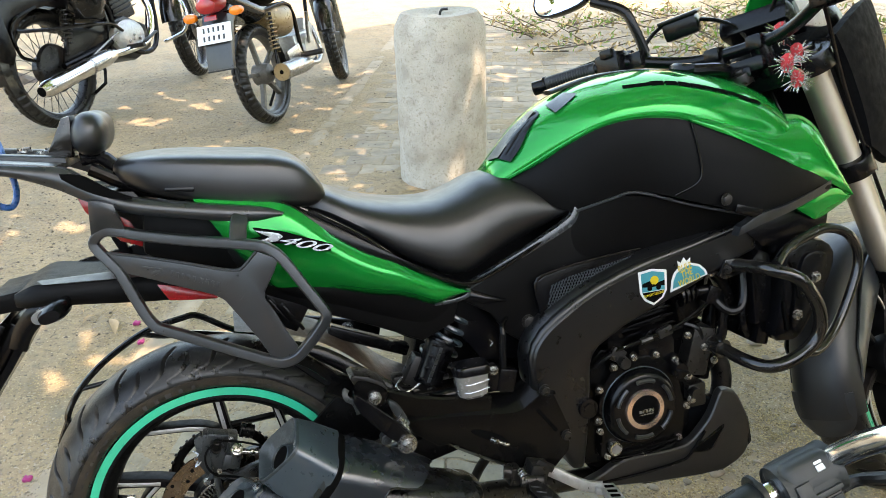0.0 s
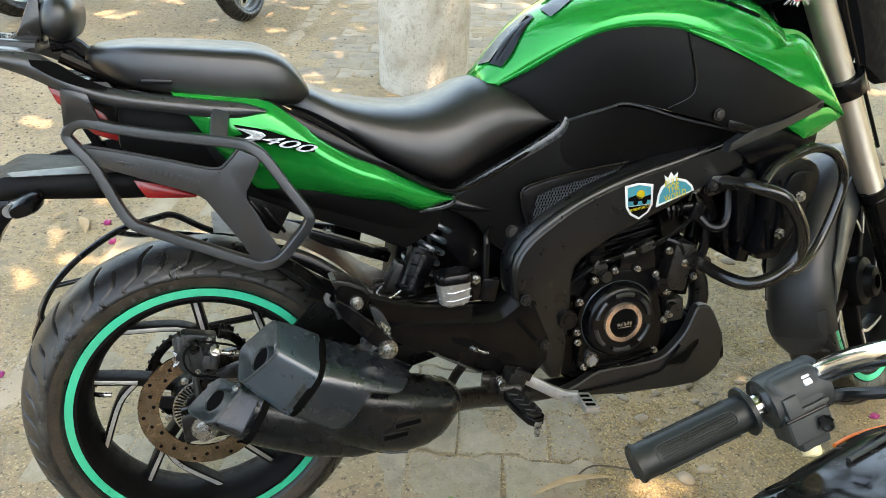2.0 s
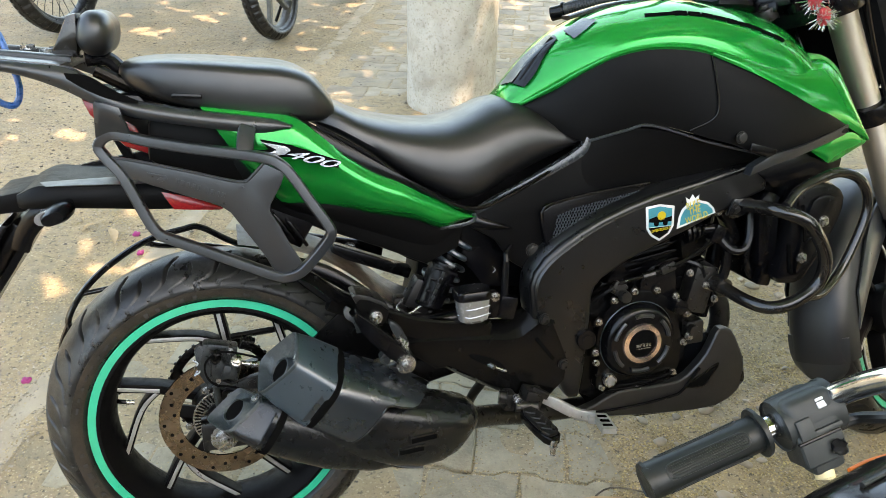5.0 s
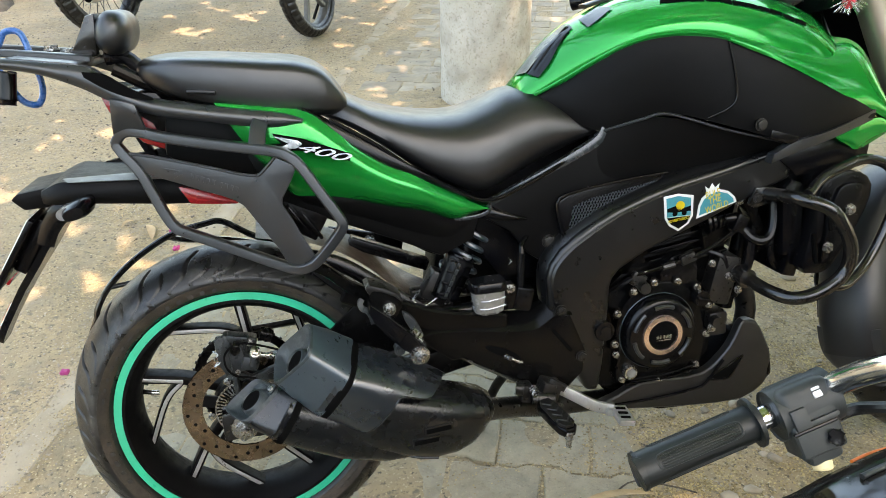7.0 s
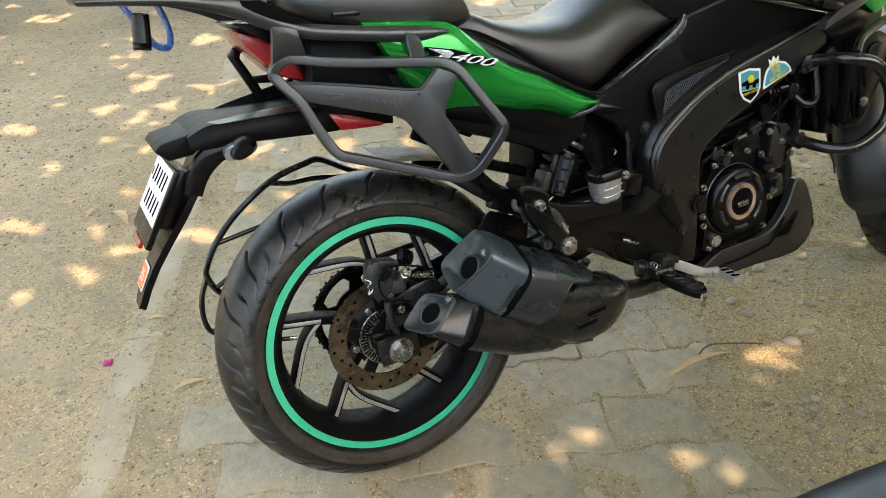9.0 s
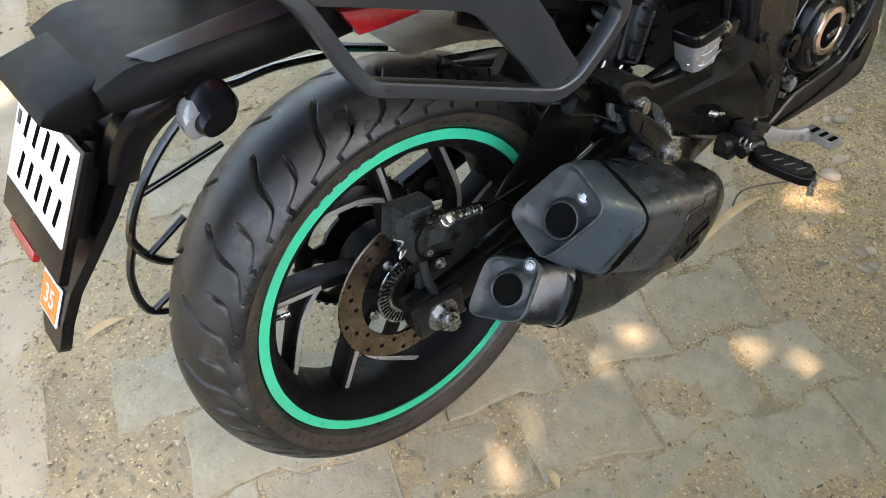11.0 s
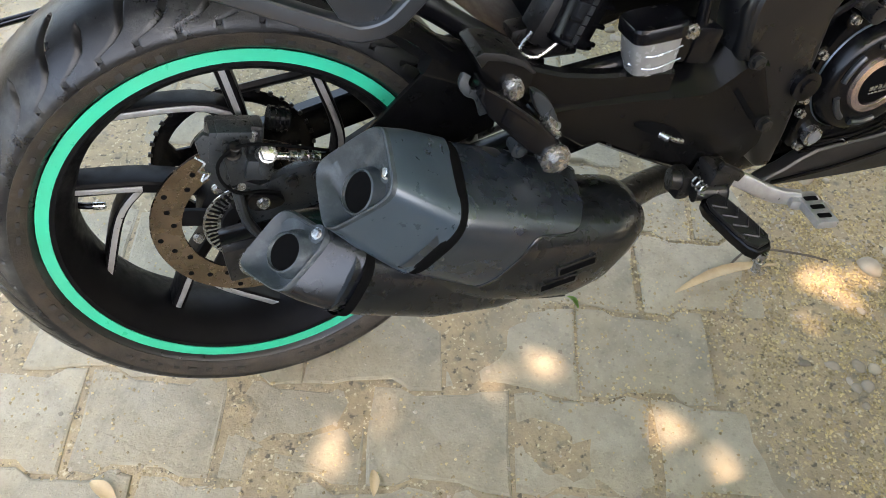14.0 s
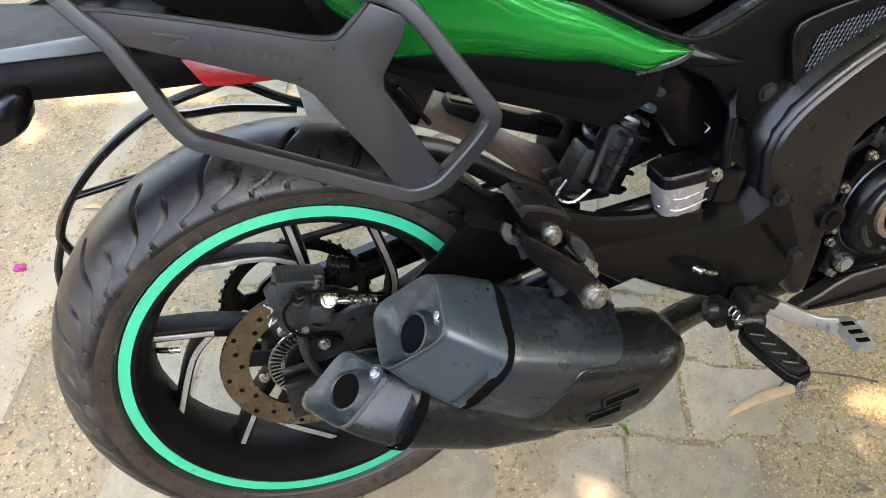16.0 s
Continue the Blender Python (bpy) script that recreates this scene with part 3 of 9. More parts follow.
part("banjo_bolt", add(rod((0.032, -0.088, 0.428), (0.036, -0.110, 0.445), 0.0098, n=18, bevel=0.0012), rod((0.036, -0.109, 0.445), (0.038, -0.117, 0.452), 0.0092, n=6, bevel=0.001)), STEEL, cal)
part("banjo_neck", add(rod((0.034, -0.100, 0.434), (0.030, -0.096, 0.415), 0.007, 0.009, 14), box((0.024, -0.090, 0.418), (0.030, 0.022, 0.026), 0.006, (0, 20, 0))), CALIPER, cal)
un = part("union", rod((0.044, -0.104, 0.436), (0.090, -0.106, 0.424), 0.0042, 0.0036, 12), STEEL, cal)
for k in range(3):
    part("crimp", rod((0.058 + 0.012 * k, -0.1046, 0.4325 - 0.0032 * k), (0.065 + 0.012 * k, -0.105, 0.4306 - 0.0032 * k), 0.0058, n=14, bevel=0.001), STEEL, un)
part("brake_hose", tube([(0.088, -0.106, 0.424), (0.14, -0.105, 0.42), (0.25, -0.10, 0.42), (0.38, -0.10, 0.44)], 0.0038, 8), MATT, cal)
part("spring_clip", tube([(-0.036, -0.098, 0.452), (-0.028, -0.104, 0.446), (-0.036, -0.104, 0.438), (-0.026, -0.104, 0.432), (-0.036, -0.103, 0.424), (-0.030, -0.10, 0.432)], 0.0014, 6), STEEL, cal)
part("sensor_wire", tube([(0.100, -0.104, 0.428), (0.055, -0.116, 0.455), (0.012, -0.118, 0.468), (-0.014, -0.116, 0.452), (-0.016, -0.114, 0.425), (-0.002, -0.112, 0.405), (0.020, -0.106, 0.396), (0.040, -0.102, 0.385)], 0.0019, 6), INK_SHADE, cal)
part("sensor_body", add(plate([(0.002, 0.376), (0.012, 0.388), (0.036, 0.380), (0.044, 0.368), (0.030, 0.362), (0.010, 0.364)], -0.100, -0.090, 0.003, 2), rod((0.002, -0.090, 0.380), (-0.010, -0.068, 0.355), 0.006)), MATT, cal)
part("tag", rod((0.002, -0.1105, 0.412), (0.002, -0.1125, 0.412), 0.0045, n=16), STEEL, cal)
part("sensor_cable", tube([(-0.004, -0.10, 0.398), (-0.003, -0.10, 0.36), (0.006, -0.098, 0.330)], 0.006, 10, 3), CALIPER, cal)
part("slide_boot", add(*[rod((0.046 + 0.005 * i, -0.070, 0.462 - 0.002 * i), (0.051 + 0.005 * i, -0.070, 0.460 - 0.002 * i), 0.013 - 0.0015 * (i % 2), n=18, bevel=0.0012) for i in range(4)]), MATT, cal)
for q in ((0.020, -0.100, 0.375), (0.056, -0.090, 0.388), (0.085, -0.088, 0.386)):
    part("bolt", bolt(q, 0.006, 0.006), STEEL if q[0] < 0.03 else WORN, cal)

# ---- exhaust ----


def section(c, w, h, tilt, axis, p=3.0, n=28):
    """A rounded-square ring square to the axis: w in y, h across."""
    ax = Vector(axis).normalized()
    s = Vector((0, 1, 0))
    u = s.cross(ax).normalized()
    out = []
    for i in range(n):
        a = 2 * math.pi * i / n
        x, z = math.cos(a), math.sin(a)
        x, z = math.copysign(abs(x) ** (2 / p), x) * w, math.copysign(abs(z) ** (2 / p), z) * h
        x, z = x * math.cos(tilt) - z * math.sin(tilt), x * math.sin(tilt) + z * math.cos(tilt)
        out.append(Vector(c) + s * x + u * z)
    return out


AX = Vector((0.815, 0.02, -0.58))
def can(points, p=3.6):
    return loft([section(c, w, h, t, AX, p) for c, w, h, t in points])


# upper canister, lower canister, front body
front = can([((0.175, -0.214, 0.383), 0.054, 0.050, -0.1), ((0.205, -0.213, 0.366), 0.058, 0.057, -0.08), ((0.245, -0.210, 0.346), 0.0610, 0.0625, -0.05), ((0.300, -0.205, 0.323), 0.0635, 0.065, 0), ((0.350, -0.199, 0.306), 0.064, 0.065, 0), ((0.386, -0.192, 0.298), 0.059, 0.058, 0),
             ((0.408, -0.187, 0.294), 0.050, 0.047, 0), ((0.421, -0.183, 0.291), 0.036, 0.033, 0)], 3.0)
exh = part("muffler", front, CANBLACK, bike, "satin black twin-outlet exhaust muffler")
SHIELD = [((0.155, -0.228, 0.438), 0.057, 0.052, -0.28), ((0.180, -0.227, 0.423), 0.0605, 0.055, -0.26), ((0.230, -0.224, 0.394), 0.065, 0.0585, -0.18),
          ((0.300, -0.216, 0.352), 0.0685, 0.0590, -0.1), ((0.345, -0.207, 0.325), 0.066, 0.054, -0.04)]


def shield_ring(d, n=96):
    """A ring of the heat shield at d along its axis, between its stations."""
    d = max(0.0, min(d, 0.9999)) * (len(SHIELD) - 1)
    i, f = int(d), d - int(d)
    (ca, wa, ha, ta), (cb, wb, hb_, tb) = SHIELD[i], SHIELD[i + 1]
    return section(Vector(ca).lerp(Vector(cb), f), wa + (wb - wa) * f, ha + (hb_ - ha) * f, ta + (tb - ta) * f, AX, 3.8, n)


def shield_end(a):
    """How far the shield reaches at the angle a (180 faces outwards, 270 up)."""
    for (a0, e0), (a1, e1) in zip(EDGE, EDGE[1:]):
        if a <= a1:
            return e0 + (e1 - e0) * (a - a0) / (a1 - a0)
    return EDGE[-1][1]


EDGE = [(0, 0.80), (60, 0.50), (110, 0.50), (140, 0.52), (158, 0.53), (170, 0.54), (184, 0.555), (194, 0.55), (208, 0.555), (213, 0.57), (216, 0.62), (219, 0.68), (223, 0.70), (236, 0.72), (254, 0.74), (266, 0.775), (273, 0.83), (290, 0.90), (330, 0.88), (360, 0.80)]
srings = []
for k in range(41):
    full = [shield_end(360 * i / 96) * k / 40 for i in range(96)]
    srings.append([shield_ring(full[i])[i] for i in range(96)])
axis_mid = Vector((0.25, -0.22, 0.382))
edge_ring = srings[-1]
inner = []
for k in (40, 36, 30):
    inner.append([v.lerp(shield_ring(shield_end(360 * i / 96) * k / 40)[(i + 48) % 96], 0.028) for i, v in enumerate(srings[k])])
upper = loft(srings + inner, False)
part("upper_can", upper, MUFFLER, exh, "heat shield with sky sheen in its blue-grey paint")
lower = can([((0.068, -0.222, 0.384), 0.052, 0.040, 0.12), ((0.10, -0.217, 0.364), 0.055, 0.043, 0.1),
             ((0.18, -0.207, 0.324), 0.058, 0.046, 0.05), ((0.26, -0.197, 0.299), 0.058, 0.047, 0.0), ((0.33, -0.190, 0.291), 0.054, 0.042, 0)], 3.2)
part("lower_can", lower, CANBLACK, exh)
# end caps: a sleeve toned for its light, a dusty dished face and a dark bore
def end_cap(c, w, h, tilt, hole, slant, up_slant, base, bore_r, sleeve, p=5.2):
    """A cap cut off slantwise: its dished face looks back and outwards; base is the ring where its sleeve ends."""
    c = Vector(c)

    def cut(d, k, deep=0.0):
        ring = section(c, w * k, h * k, tilt, AX, p, 64)
        return [v + AX * (d - slant * (v.y - c.y) - up_slant * (v.z - c.z) + deep) for v in ring]
    end = section(base[0], base[1], base[2], base[3], AX, p, 64)
    near = cut(0.004, 1.0)
    mid = [a.lerp(b, 0.35) + (a - c).normalized() * 0.002 for a, b in zip(near, end)]
    e = part("end_cap", loft([end, mid, near], False), sleeve, exh, "exhaust end cap with light and shade in its sleeve tone")
    o = Vector(hole)
    nrm = (AX + Vector((0, slant, up_slant))).normalized()
    sx = nrm.cross(Vector((0, 0, 1))).normalized()
    sz = sx.cross(nrm)

    def ringat(r, d):
        return [o + AX * d - (sx * math.cos(a) + sz * math.sin(a)) * r for a in [2 * math.pi * i / 64 for i in range(64)]]
    part("cap_face", loft([cut(0.004, 0.999), cut(0.0, 0.985), cut(-0.001, 0.955), cut(0.001, 0.90), cut(0.007, 0.84), ringat(bore_r + 0.007, 0.010), ringat(bore_r + 0.004, 0.005), ringat(bore_r + 0.0025, 0.0), ringat(bore_r + 0.0008, -0.001), ringat(bore_r, 0.003)], False), FACE, e, "dusty dished cap face")
    # bore walls blackened in place of their inner shade
    part("bore", loft([ringat(bore_r, 0.002), ringat(bore_r, 0.045), ringat(0.004, 0.046)]), INK_SHADE, e)
    q = o + sz * 0.032 + sx * 0.016 + AX * 0.006
    part("bolt_well", rod(q - nrm * 0.001, q + nrm * 0.004, 0.0085, 0.0085, 18, 0.001), FACE, e)
    part("cap_bolt", bolt(q, 0.005, 0.005, -nrm), STEEL, e)
    return e


# upper sleeve coloured for the sky on it, lower one for its shade
end_cap((0.101, -0.231, 0.487), 0.038, 0.050, -0.44, (0.103, -0.235, 0.474), 0.20, -0.09, ((0.166, -0.228, 0.432), 0.0585, 0.0535, -0.28), 0.0195, SILVERGREY)
end_cap((0.025, -0.220, 0.411), 0.031, 0.036, 0.32, (0.026, -0.224, 0.412), 0.35, -0.62, ((0.076, -0.220, 0.382), 0.050, 0.0405, 0.14), 0.0185, CANBLACK)
# black rings paint the shade of the recess behind each cap
part("band", loft([section(Vector((0.160, -0.228, 0.436)) + AX * d, w_, w_ - 0.0048, -0.28, AX, 3.7, 40) for d, w_ in ((0.004, 0.0582), (0.006, 0.0592), (0.016, 0.0602), (0.018, 0.0596))], False), INK_SHADE, exh, "black gap band")
part("band", loft([section(Vector((0.072, -0.221, 0.382)) + AX * d, 0.0535 + 0.002 * (0 < d), 0.0415 + 0.002 * (0 < d), 0.11, AX, 3.2, 40) for d in (0.004, 0.006, 0.013, 0.015)], False), INK_SHADE, exh)
bpy.context.view_layer.update()
lip = [v + (v - axis_mid).normalized() * 0.0004 for v in edge_ring[26:62]]
part("shield_lip", tube(lip, 0.0018, 8, 1), CANBLACK, exh)
low = [drape(exh, x, z, 0.0016)[0] for x, z in ((0.200, 0.316), (0.222, 0.292), (0.252, 0.276), (0.290, 0.266), (0.325, 0.262))]
part("panel_lip", tube(low, 0.0028, 8, 4), CANBLACK, exh)
# each slot is a black box with its inner shade painted
for x, z, s in ((0.325, 0.328, 0.044), (0.303, 0.310, 0.042)):
    c_, n_ = drape(exh, x, z, 0.0005)
    m_ = Matrix.Translation(c_) @ n_.to_track_quat("Z", "X").to_matrix().to_4x4()
    part("slot_rim", moved(bevelled(box((0, 0, 0), (0.015, s + 0.006, 0.004), 0), 0.0015), m_), CANBLACK, exh)
    part("slot", moved(box((0, 0, 0.0006), (0.009, s, 0.0042), 0.001), m_), INK_SHADE, exh)
part("exhaust_pipe", tube([(0.405, -0.17, 0.295), (0.50, -0.10, 0.25), (0.60, -0.05, 0.21), (0.80, -0.02, 0.19), (0.98, -0.03, 0.24), (1.03, -0.04, 0.36), (0.98, -0.03, 0.48)], 0.021, 14, 5), WORN, exh)
part("hanger", plate([(0.119, 0.421), (0.212, 0.501), (0.224, 0.508), (0.300, 0.47), (0.29, 0.41), (0.232, 0.397), (0.150, 0.385)], -0.106, -0.098, 0.003), MATT, exh)

# ---- passenger peg bracket, rear-set plate, pedal ----
pb = part("passenger_peg_bracket", plate([(0.231, 0.568), (0.237, 0.571), (0.257, 0.565), (0.280, 0.552), (0.290, 0.539), (0.289, 0.529), (0.279, 0.512), (0.263, 0.512), (0.244, 0.535), (0.236, 0.550)], -0.204, -0.172, 0.004, 1, 3), MATT, bike, "black bracket with a folded passenger footrest")
part("bracket_top", plate([(0.230, 0.571), (0.238, 0.575), (0.258, 0.569), (0.281, 0.556), (0.291, 0.541), (0.287, 0.541), (0.278, 0.550), (0.257, 0.561), (0.242, 0.565), (0.236, 0.558)], -0.208, -0.160, 0.0025, 1, 2), WORN, pb)
slab_ = part("folded_footrest", plate([(0.233, 0.549), (0.267, 0.519), (0.294, 0.491), (0.316, 0.461), (0.309, 0.440), (0.283, 0.459), (0.260, 0.486), (0.239, 0.513), (0.230, 0.534)], -0.222, -0.192, 0.004, 1, 3), SATIN, pb, "folded black footrest")
part("footrest_step", plate([(0.256, 0.520), (0.268, 0.510), (0.288, 0.489), (0.277, 0.474), (0.262, 0.490), (0.250, 0.505)], -0.2245, -0.218, 0.0015, 1, 2), SATIN, slab_)
part("edge_seam", tube([(0.236, -0.2225, 0.546), (0.262, -0.2225, 0.5225), (0.290, -0.2225, 0.4945)], 0.0010, 6, 3), WORN, slab_)
part("hook_eye", tube([(0.2235, -0.199, 0.551), (0.2195, -0.202, 0.545), (0.2225, -0.204, 0.536), (0.231, -0.205, 0.531), (0.236, -0.205, 0.520), (0.2385, -0.204, 0.508)], 0, 10, 4, (0.0048, 0.0035), up=(0, 1, 0)), CALIPER, pb)
part("link_arm", plate([(0.288, 0.521), (0.300, 0.514), (0.309, 0.503), (0.316, 0.488), (0.321, 0.473), (0.315, 0.466), (0.306, 0.476), (0.300, 0.488), (0.293, 0.500)], -0.206, -0.194, 0.003, 2, 2), CALIPER, pb)
part("catch_pin", add(rod((0.302, -0.209, 0.489), (0.3145, -0.209, 0.474), 0.0052, n=14, bevel=0.0015), rod((0.3045, -0.214, 0.481), (0.3155, -0.214, 0.468), 0.0034, n=12, bevel=0.001)), STEEL, pb)
part("lock_knob", add(rod((0.279, -0.188, 0.452), (0.279, -0.205, 0.452), 0.0095, n=20, bevel=0.002), rod((0.279, -0.203, 0.452), (0.279, -0.209, 0.452), 0.0055, n=14, bevel=0.0015)), CALIPER, pb)
part("stay", add(tube([(0.20, -0.16, 0.555), (0.34, -0.15, 0.48), (0.48, -0.145, 0.45)], 0, 10, 3, (0.020, 0.010), up=(0, 1, 0)), tube([(0.13, -0.12, 0.62), (0.21, -0.15, 0.55), (0.30, -0.16, 0.48)], 0, 10, 3, (0.014, 0.010), up=(0, 1, 0))), MATT, pb)
part("peg_pivot", add(rod((0.310, -0.175, 0.444), (0.310, -0.217, 0.446), 0.0150, n=24, bevel=0.002), rod((0.310, -0.221, 0.446), (0.310, -0.225, 0.446), 0.0165, n=24, bevel=0.0008)), STEEL, pb, "zinc pivot bolt")
part("bolt", bolt((0.311, -0.224, 0.444), 0.0092, 0.009), STEEL, pb)
part("bolt", add(bolt((0.267, -0.208, 0.530), 0.0085, 0.009), rod((0.267, -0.204, 0.530), (0.267, -0.209, 0.530), 0.0112, n=20, bevel=0.0008)), STEEL, pb)

rs = part("footrest_plate", plate([(0.318, 0.452), (0.345, 0.457), (0.372, 0.455), (0.435, 0.447), (0.524, 0.436), (0.574, 0.461), (0.600, 0.455), (0.630, 0.375), (0.624, 0.335), (0.588, 0.300), (0.555, 0.300), (0.497, 0.334), (0.440, 0.368), (0.401, 0.396), (0.376, 0.396), (0.335, 0.430)], -0.160, -0.120, 0.006, 1, 3), MATT, bike, "matt black cast footrest plate")
part("upper_facet", strip([(0.330, -0.128, 0.474), (0.369, -0.128, 0.474), (0.438, -0.128, 0.469), (0.517, -0.128, 0.458), (0.548, -0.130, 0.472), (0.574, -0.132, 0.488), (0.602, -0.134, 0.476)], [(0.330, -0.160, 0.454), (0.372, -0.162, 0.453), (0.436, -0.162, 0.445), (0.522, -0.163, 0.434), (0.552, -0.164, 0.447), (0.575, -0.165, 0.460), (0.602, -0.164, 0.453)], 0.001, 0.010, 30, 5), MATT, rs)
part("lower_facet", strip([(0.395, -0.161, 0.400), (0.440, -0.162, 0.372), (0.497, -0.163, 0.340), (0.556, -0.163, 0.308)], [(0.395, -0.140, 0.388), (0.440, -0.140, 0.358), (0.495, -0.140, 0.325), (0.550, -0.140, 0.292)], 0.001, 0.010, 20, 4), MATT, rs)
# inset and slot are black pieces coloured as shade
part("inset", plate([(0.437, 0.416), (0.462, 0.411), (0.496, 0.392), (0.507, 0.370), (0.452, 0.400)], -0.1625, -0.156, 0.002, 2), INK_SHADE, rs)
part("slot", box((0.583, -0.1605, 0.405), (0.007, 0.004, 0.060), 0.002, (0, -36, 0)), INK_SHADE, rs)
for q in ((0.580, -0.164, 0.466), (0.620, -0.160, 0.368), (0.565, -0.160, 0.322)):
    part("bolt", bolt(q, 0.0085, 0.009), WORN, rs)
part("link_rod", add(rod((0.478, -0.163, 0.388), (0.505, -0.165, 0.374), 0.003), rod((0.475, -0.160, 0.390), (0.482, -0.170, 0.388), 0.005)), STEEL, rs)
PEG_D = Vector((0.022, -0.094, -0.012)).normalized()
PEG_U = (Vector((0, 0, 1)) - PEG_D * PEG_D.z).normalized()
PEG_S = PEG_D.cross(PEG_U)
PEG = Matrix.Translation((0.527, -0.206, 0.320)) @ Matrix((PEG_S, PEG_U, PEG_D)).transposed().to_4x4()
peg_out = [(-0.010, 0.0), (0.010, 0.0), (0.0165, 0.014), (0.0178, 0.060), (0.0165, 0.084), (0.010, 0.096), (-0.008, 0.096), (-0.0155, 0.088), (-0.0172, 0.060), (-0.016, 0.014)]
peg = part("footpeg", moved(plate(peg_out, -0.020, -0.004, 0.004, 1, 3), PEG), MATT, bike, "black rubber-topped footpeg")
part("peg_pad", moved(plate([(x * 0.86, 0.006 + z * 0.88) for x, z in peg_out], -0.005, 0.002, 0.002, 1, 2), PEG), RUBBER, peg, "worn black rubber pad")
for i in range(4):
    z0 = 0.018 + 0.017 * i
    part("pad_ridge", moved(tube([(-0.012, 0.0022, z0), (0.0, 0.0028, z0 + 0.011), (0.012, 0.0022, z0)], 0.0017, 6, 1), PEG), RUBBER, peg)
part("peg_mount", add(box((0.545, -0.182, 0.318), (0.036, 0.040, 0.046), 0.007, (0, 20, 0)), rod((0.512, -0.196, 0.318), (0.552, -0.204, 0.314), 0.010, n=16, bevel=0.002), box((0.505, -0.176, 0.322), (0.020, 0.030, 0.034), 0.005, (0, 10, 0)), rod((0.487, -0.178, 0.332), (0.500, -0.182, 0.330), 0.012, n=14, bevel=0.002), box((0.560, -0.195, 0.336), (0.034, 0.010, 0.014), 0.003, (0, 30, -15))), WORN, peg)
part("peg_spring", tube([(0.514 + 0.0065 * math.cos(0.9 * i), -0.192 - 0.0012 * i, 0.334 + 0.0065 * math.sin(0.9 * i)) for i in range(20)], 0.0014, 6, 1), STEEL, peg)
part("peg_feeler", add(rod((0.5455, -0.296, 0.298), (0.5435, -0.298, 0.287), 0.0068, n=14, bevel=0.001), rod((0.5435, -0.298, 0.287), (0.542, -0.299, 0.273), 0.0048, n=12, bevel=0.001)), STEEL, peg)
pedal = part("brake_pedal", tube([(0.560, -0.170, 0.322), (0.590, -0.184, 0.306), (0.622, -0.196, 0.287), (0.640, -0.203, 0.280), (0.662, -0.214, 0.279)], 0, 12, 4, (0.0105, 0.006), up=(0, 1, 0)), ALLOY, bike, "bare aluminium brake pedal")
part("pedal_pad", add(box((0.668, -0.238, 0.277), (0.030, 0.060, 0.012), 0.004, (0, 8, -6)), box((0.655, -0.214, 0.277), (0.016, 0.024, 0.014), 0.004, (0, 8, -20))), ALLOY, pedal)
# black boxes give the pad slots their painted shade
for i in (-1, 0, 1):
    part("pad_slot", box((0.668 + 0.002 * i, -0.240 + 0.016 * i, 0.2832), (0.018, 0.007, 0.003), 0.001, (0, 8, -6)), INK_SHADE, pedal)
# rear master cylinder, reservoir
mc = part("master_cylinder", add(tube([(0.36, -0.13, 0.475), (0.43, -0.132, 0.480), (0.50, -0.135, 0.482)], 0.012, 12, 2), box((0.515, -0.14, 0.492), (0.034, 0.03, 0.044), 0.006, (0, 15, 0)), rod((0.512, -0.142, 0.51), (0.518, -0.138, 0.575), 0.0075, 0.006)), SATIN, bike)
part("hose", tube([(0.518, -0.138, 0.573), (0.522, -0.128, 0.590), (0.545, -0.105, 0.600)], 0.005, 8), MATT, mc)
res = part("fluid_reservoir", loft([[Vector((x, y, z)) for x, y in [(v.x, v.z) for v in oval((0.450, 0, -0.147), a, b, 24, "xz", 4.0)]] for z, a, b in ((0.474, 0.018, 0.013), (0.480, 0.026, 0.019), (0.500, 0.029, 0.021), (0.520, 0.030, 0.022))]), RESIN, bike, "milky brake fluid reservoir with black cap")
part("cap", loft([[Vector((x, y, z)) for x, y in [(v.x, v.z) for v in oval((0.450, 0, -0.147), a, b, 24, "xz", 4.5)]] for z, a, b in ((0.519, 0.031, 0.023), (0.521, 0.033, 0.025), (0.533, 0.033, 0.025), (0.536, 0.031, 0.023), (0.5365, 0.022, 0.015))]), SATIN, res)
for z in (0.507, 0.492):
    part("level_mark", tube([(0.421, -0.155, z), (0.44, -0.1695, z - 0.003), (0.478, -0.165, z)], 0.0009, 6), BADGE, res)
part("bolt", bolt((0.488, -0.160, 0.520), 0.007, 0.008), STEEL, res)
part("bracket", box((0.492, -0.140, 0.500), (0.022, 0.024, 0.045), 0.003, (0, -10, 0)), SATIN, res)

# rear shock with its canister, and the inner guard
sh = part("rear_shock", rod((0.46, -0.03, 0.60), (0.395, -0.03, 0.47), 0.017), SATIN, bike)
coil = []
for i in range(73):
    a = 2 * math.pi * i / 12
    c = Vector((0.468, -0.03, 0.605)).lerp(Vector((0.405, -0.03, 0.49)), i / 72)
    coil.append(c + Vector((0.032 * math.cos(a) * 0.88, 0.032 * math.sin(a), 0.032 * math.cos(a) * -0.47)))
part("spring", tube(coil, 0.0058, 8, 1), SILVERGREY, sh, "grey coil spring")
cn = part("canister", rod((0.420, -0.075, 0.562), (0.386, -0.078, 0.490), 0.027, 0.026, 22, 0.005), SATIN, sh)
part("canister_ribs", add(*[box((0.403 + 0.014 * i, -0.0995, 0.526 + 0.030 * i), (0.046, 0.006, 0.005), 0.0015, (0, 25, 0)) for i in (-1, -0.35, 0.35, 1)]), SATIN, cn)
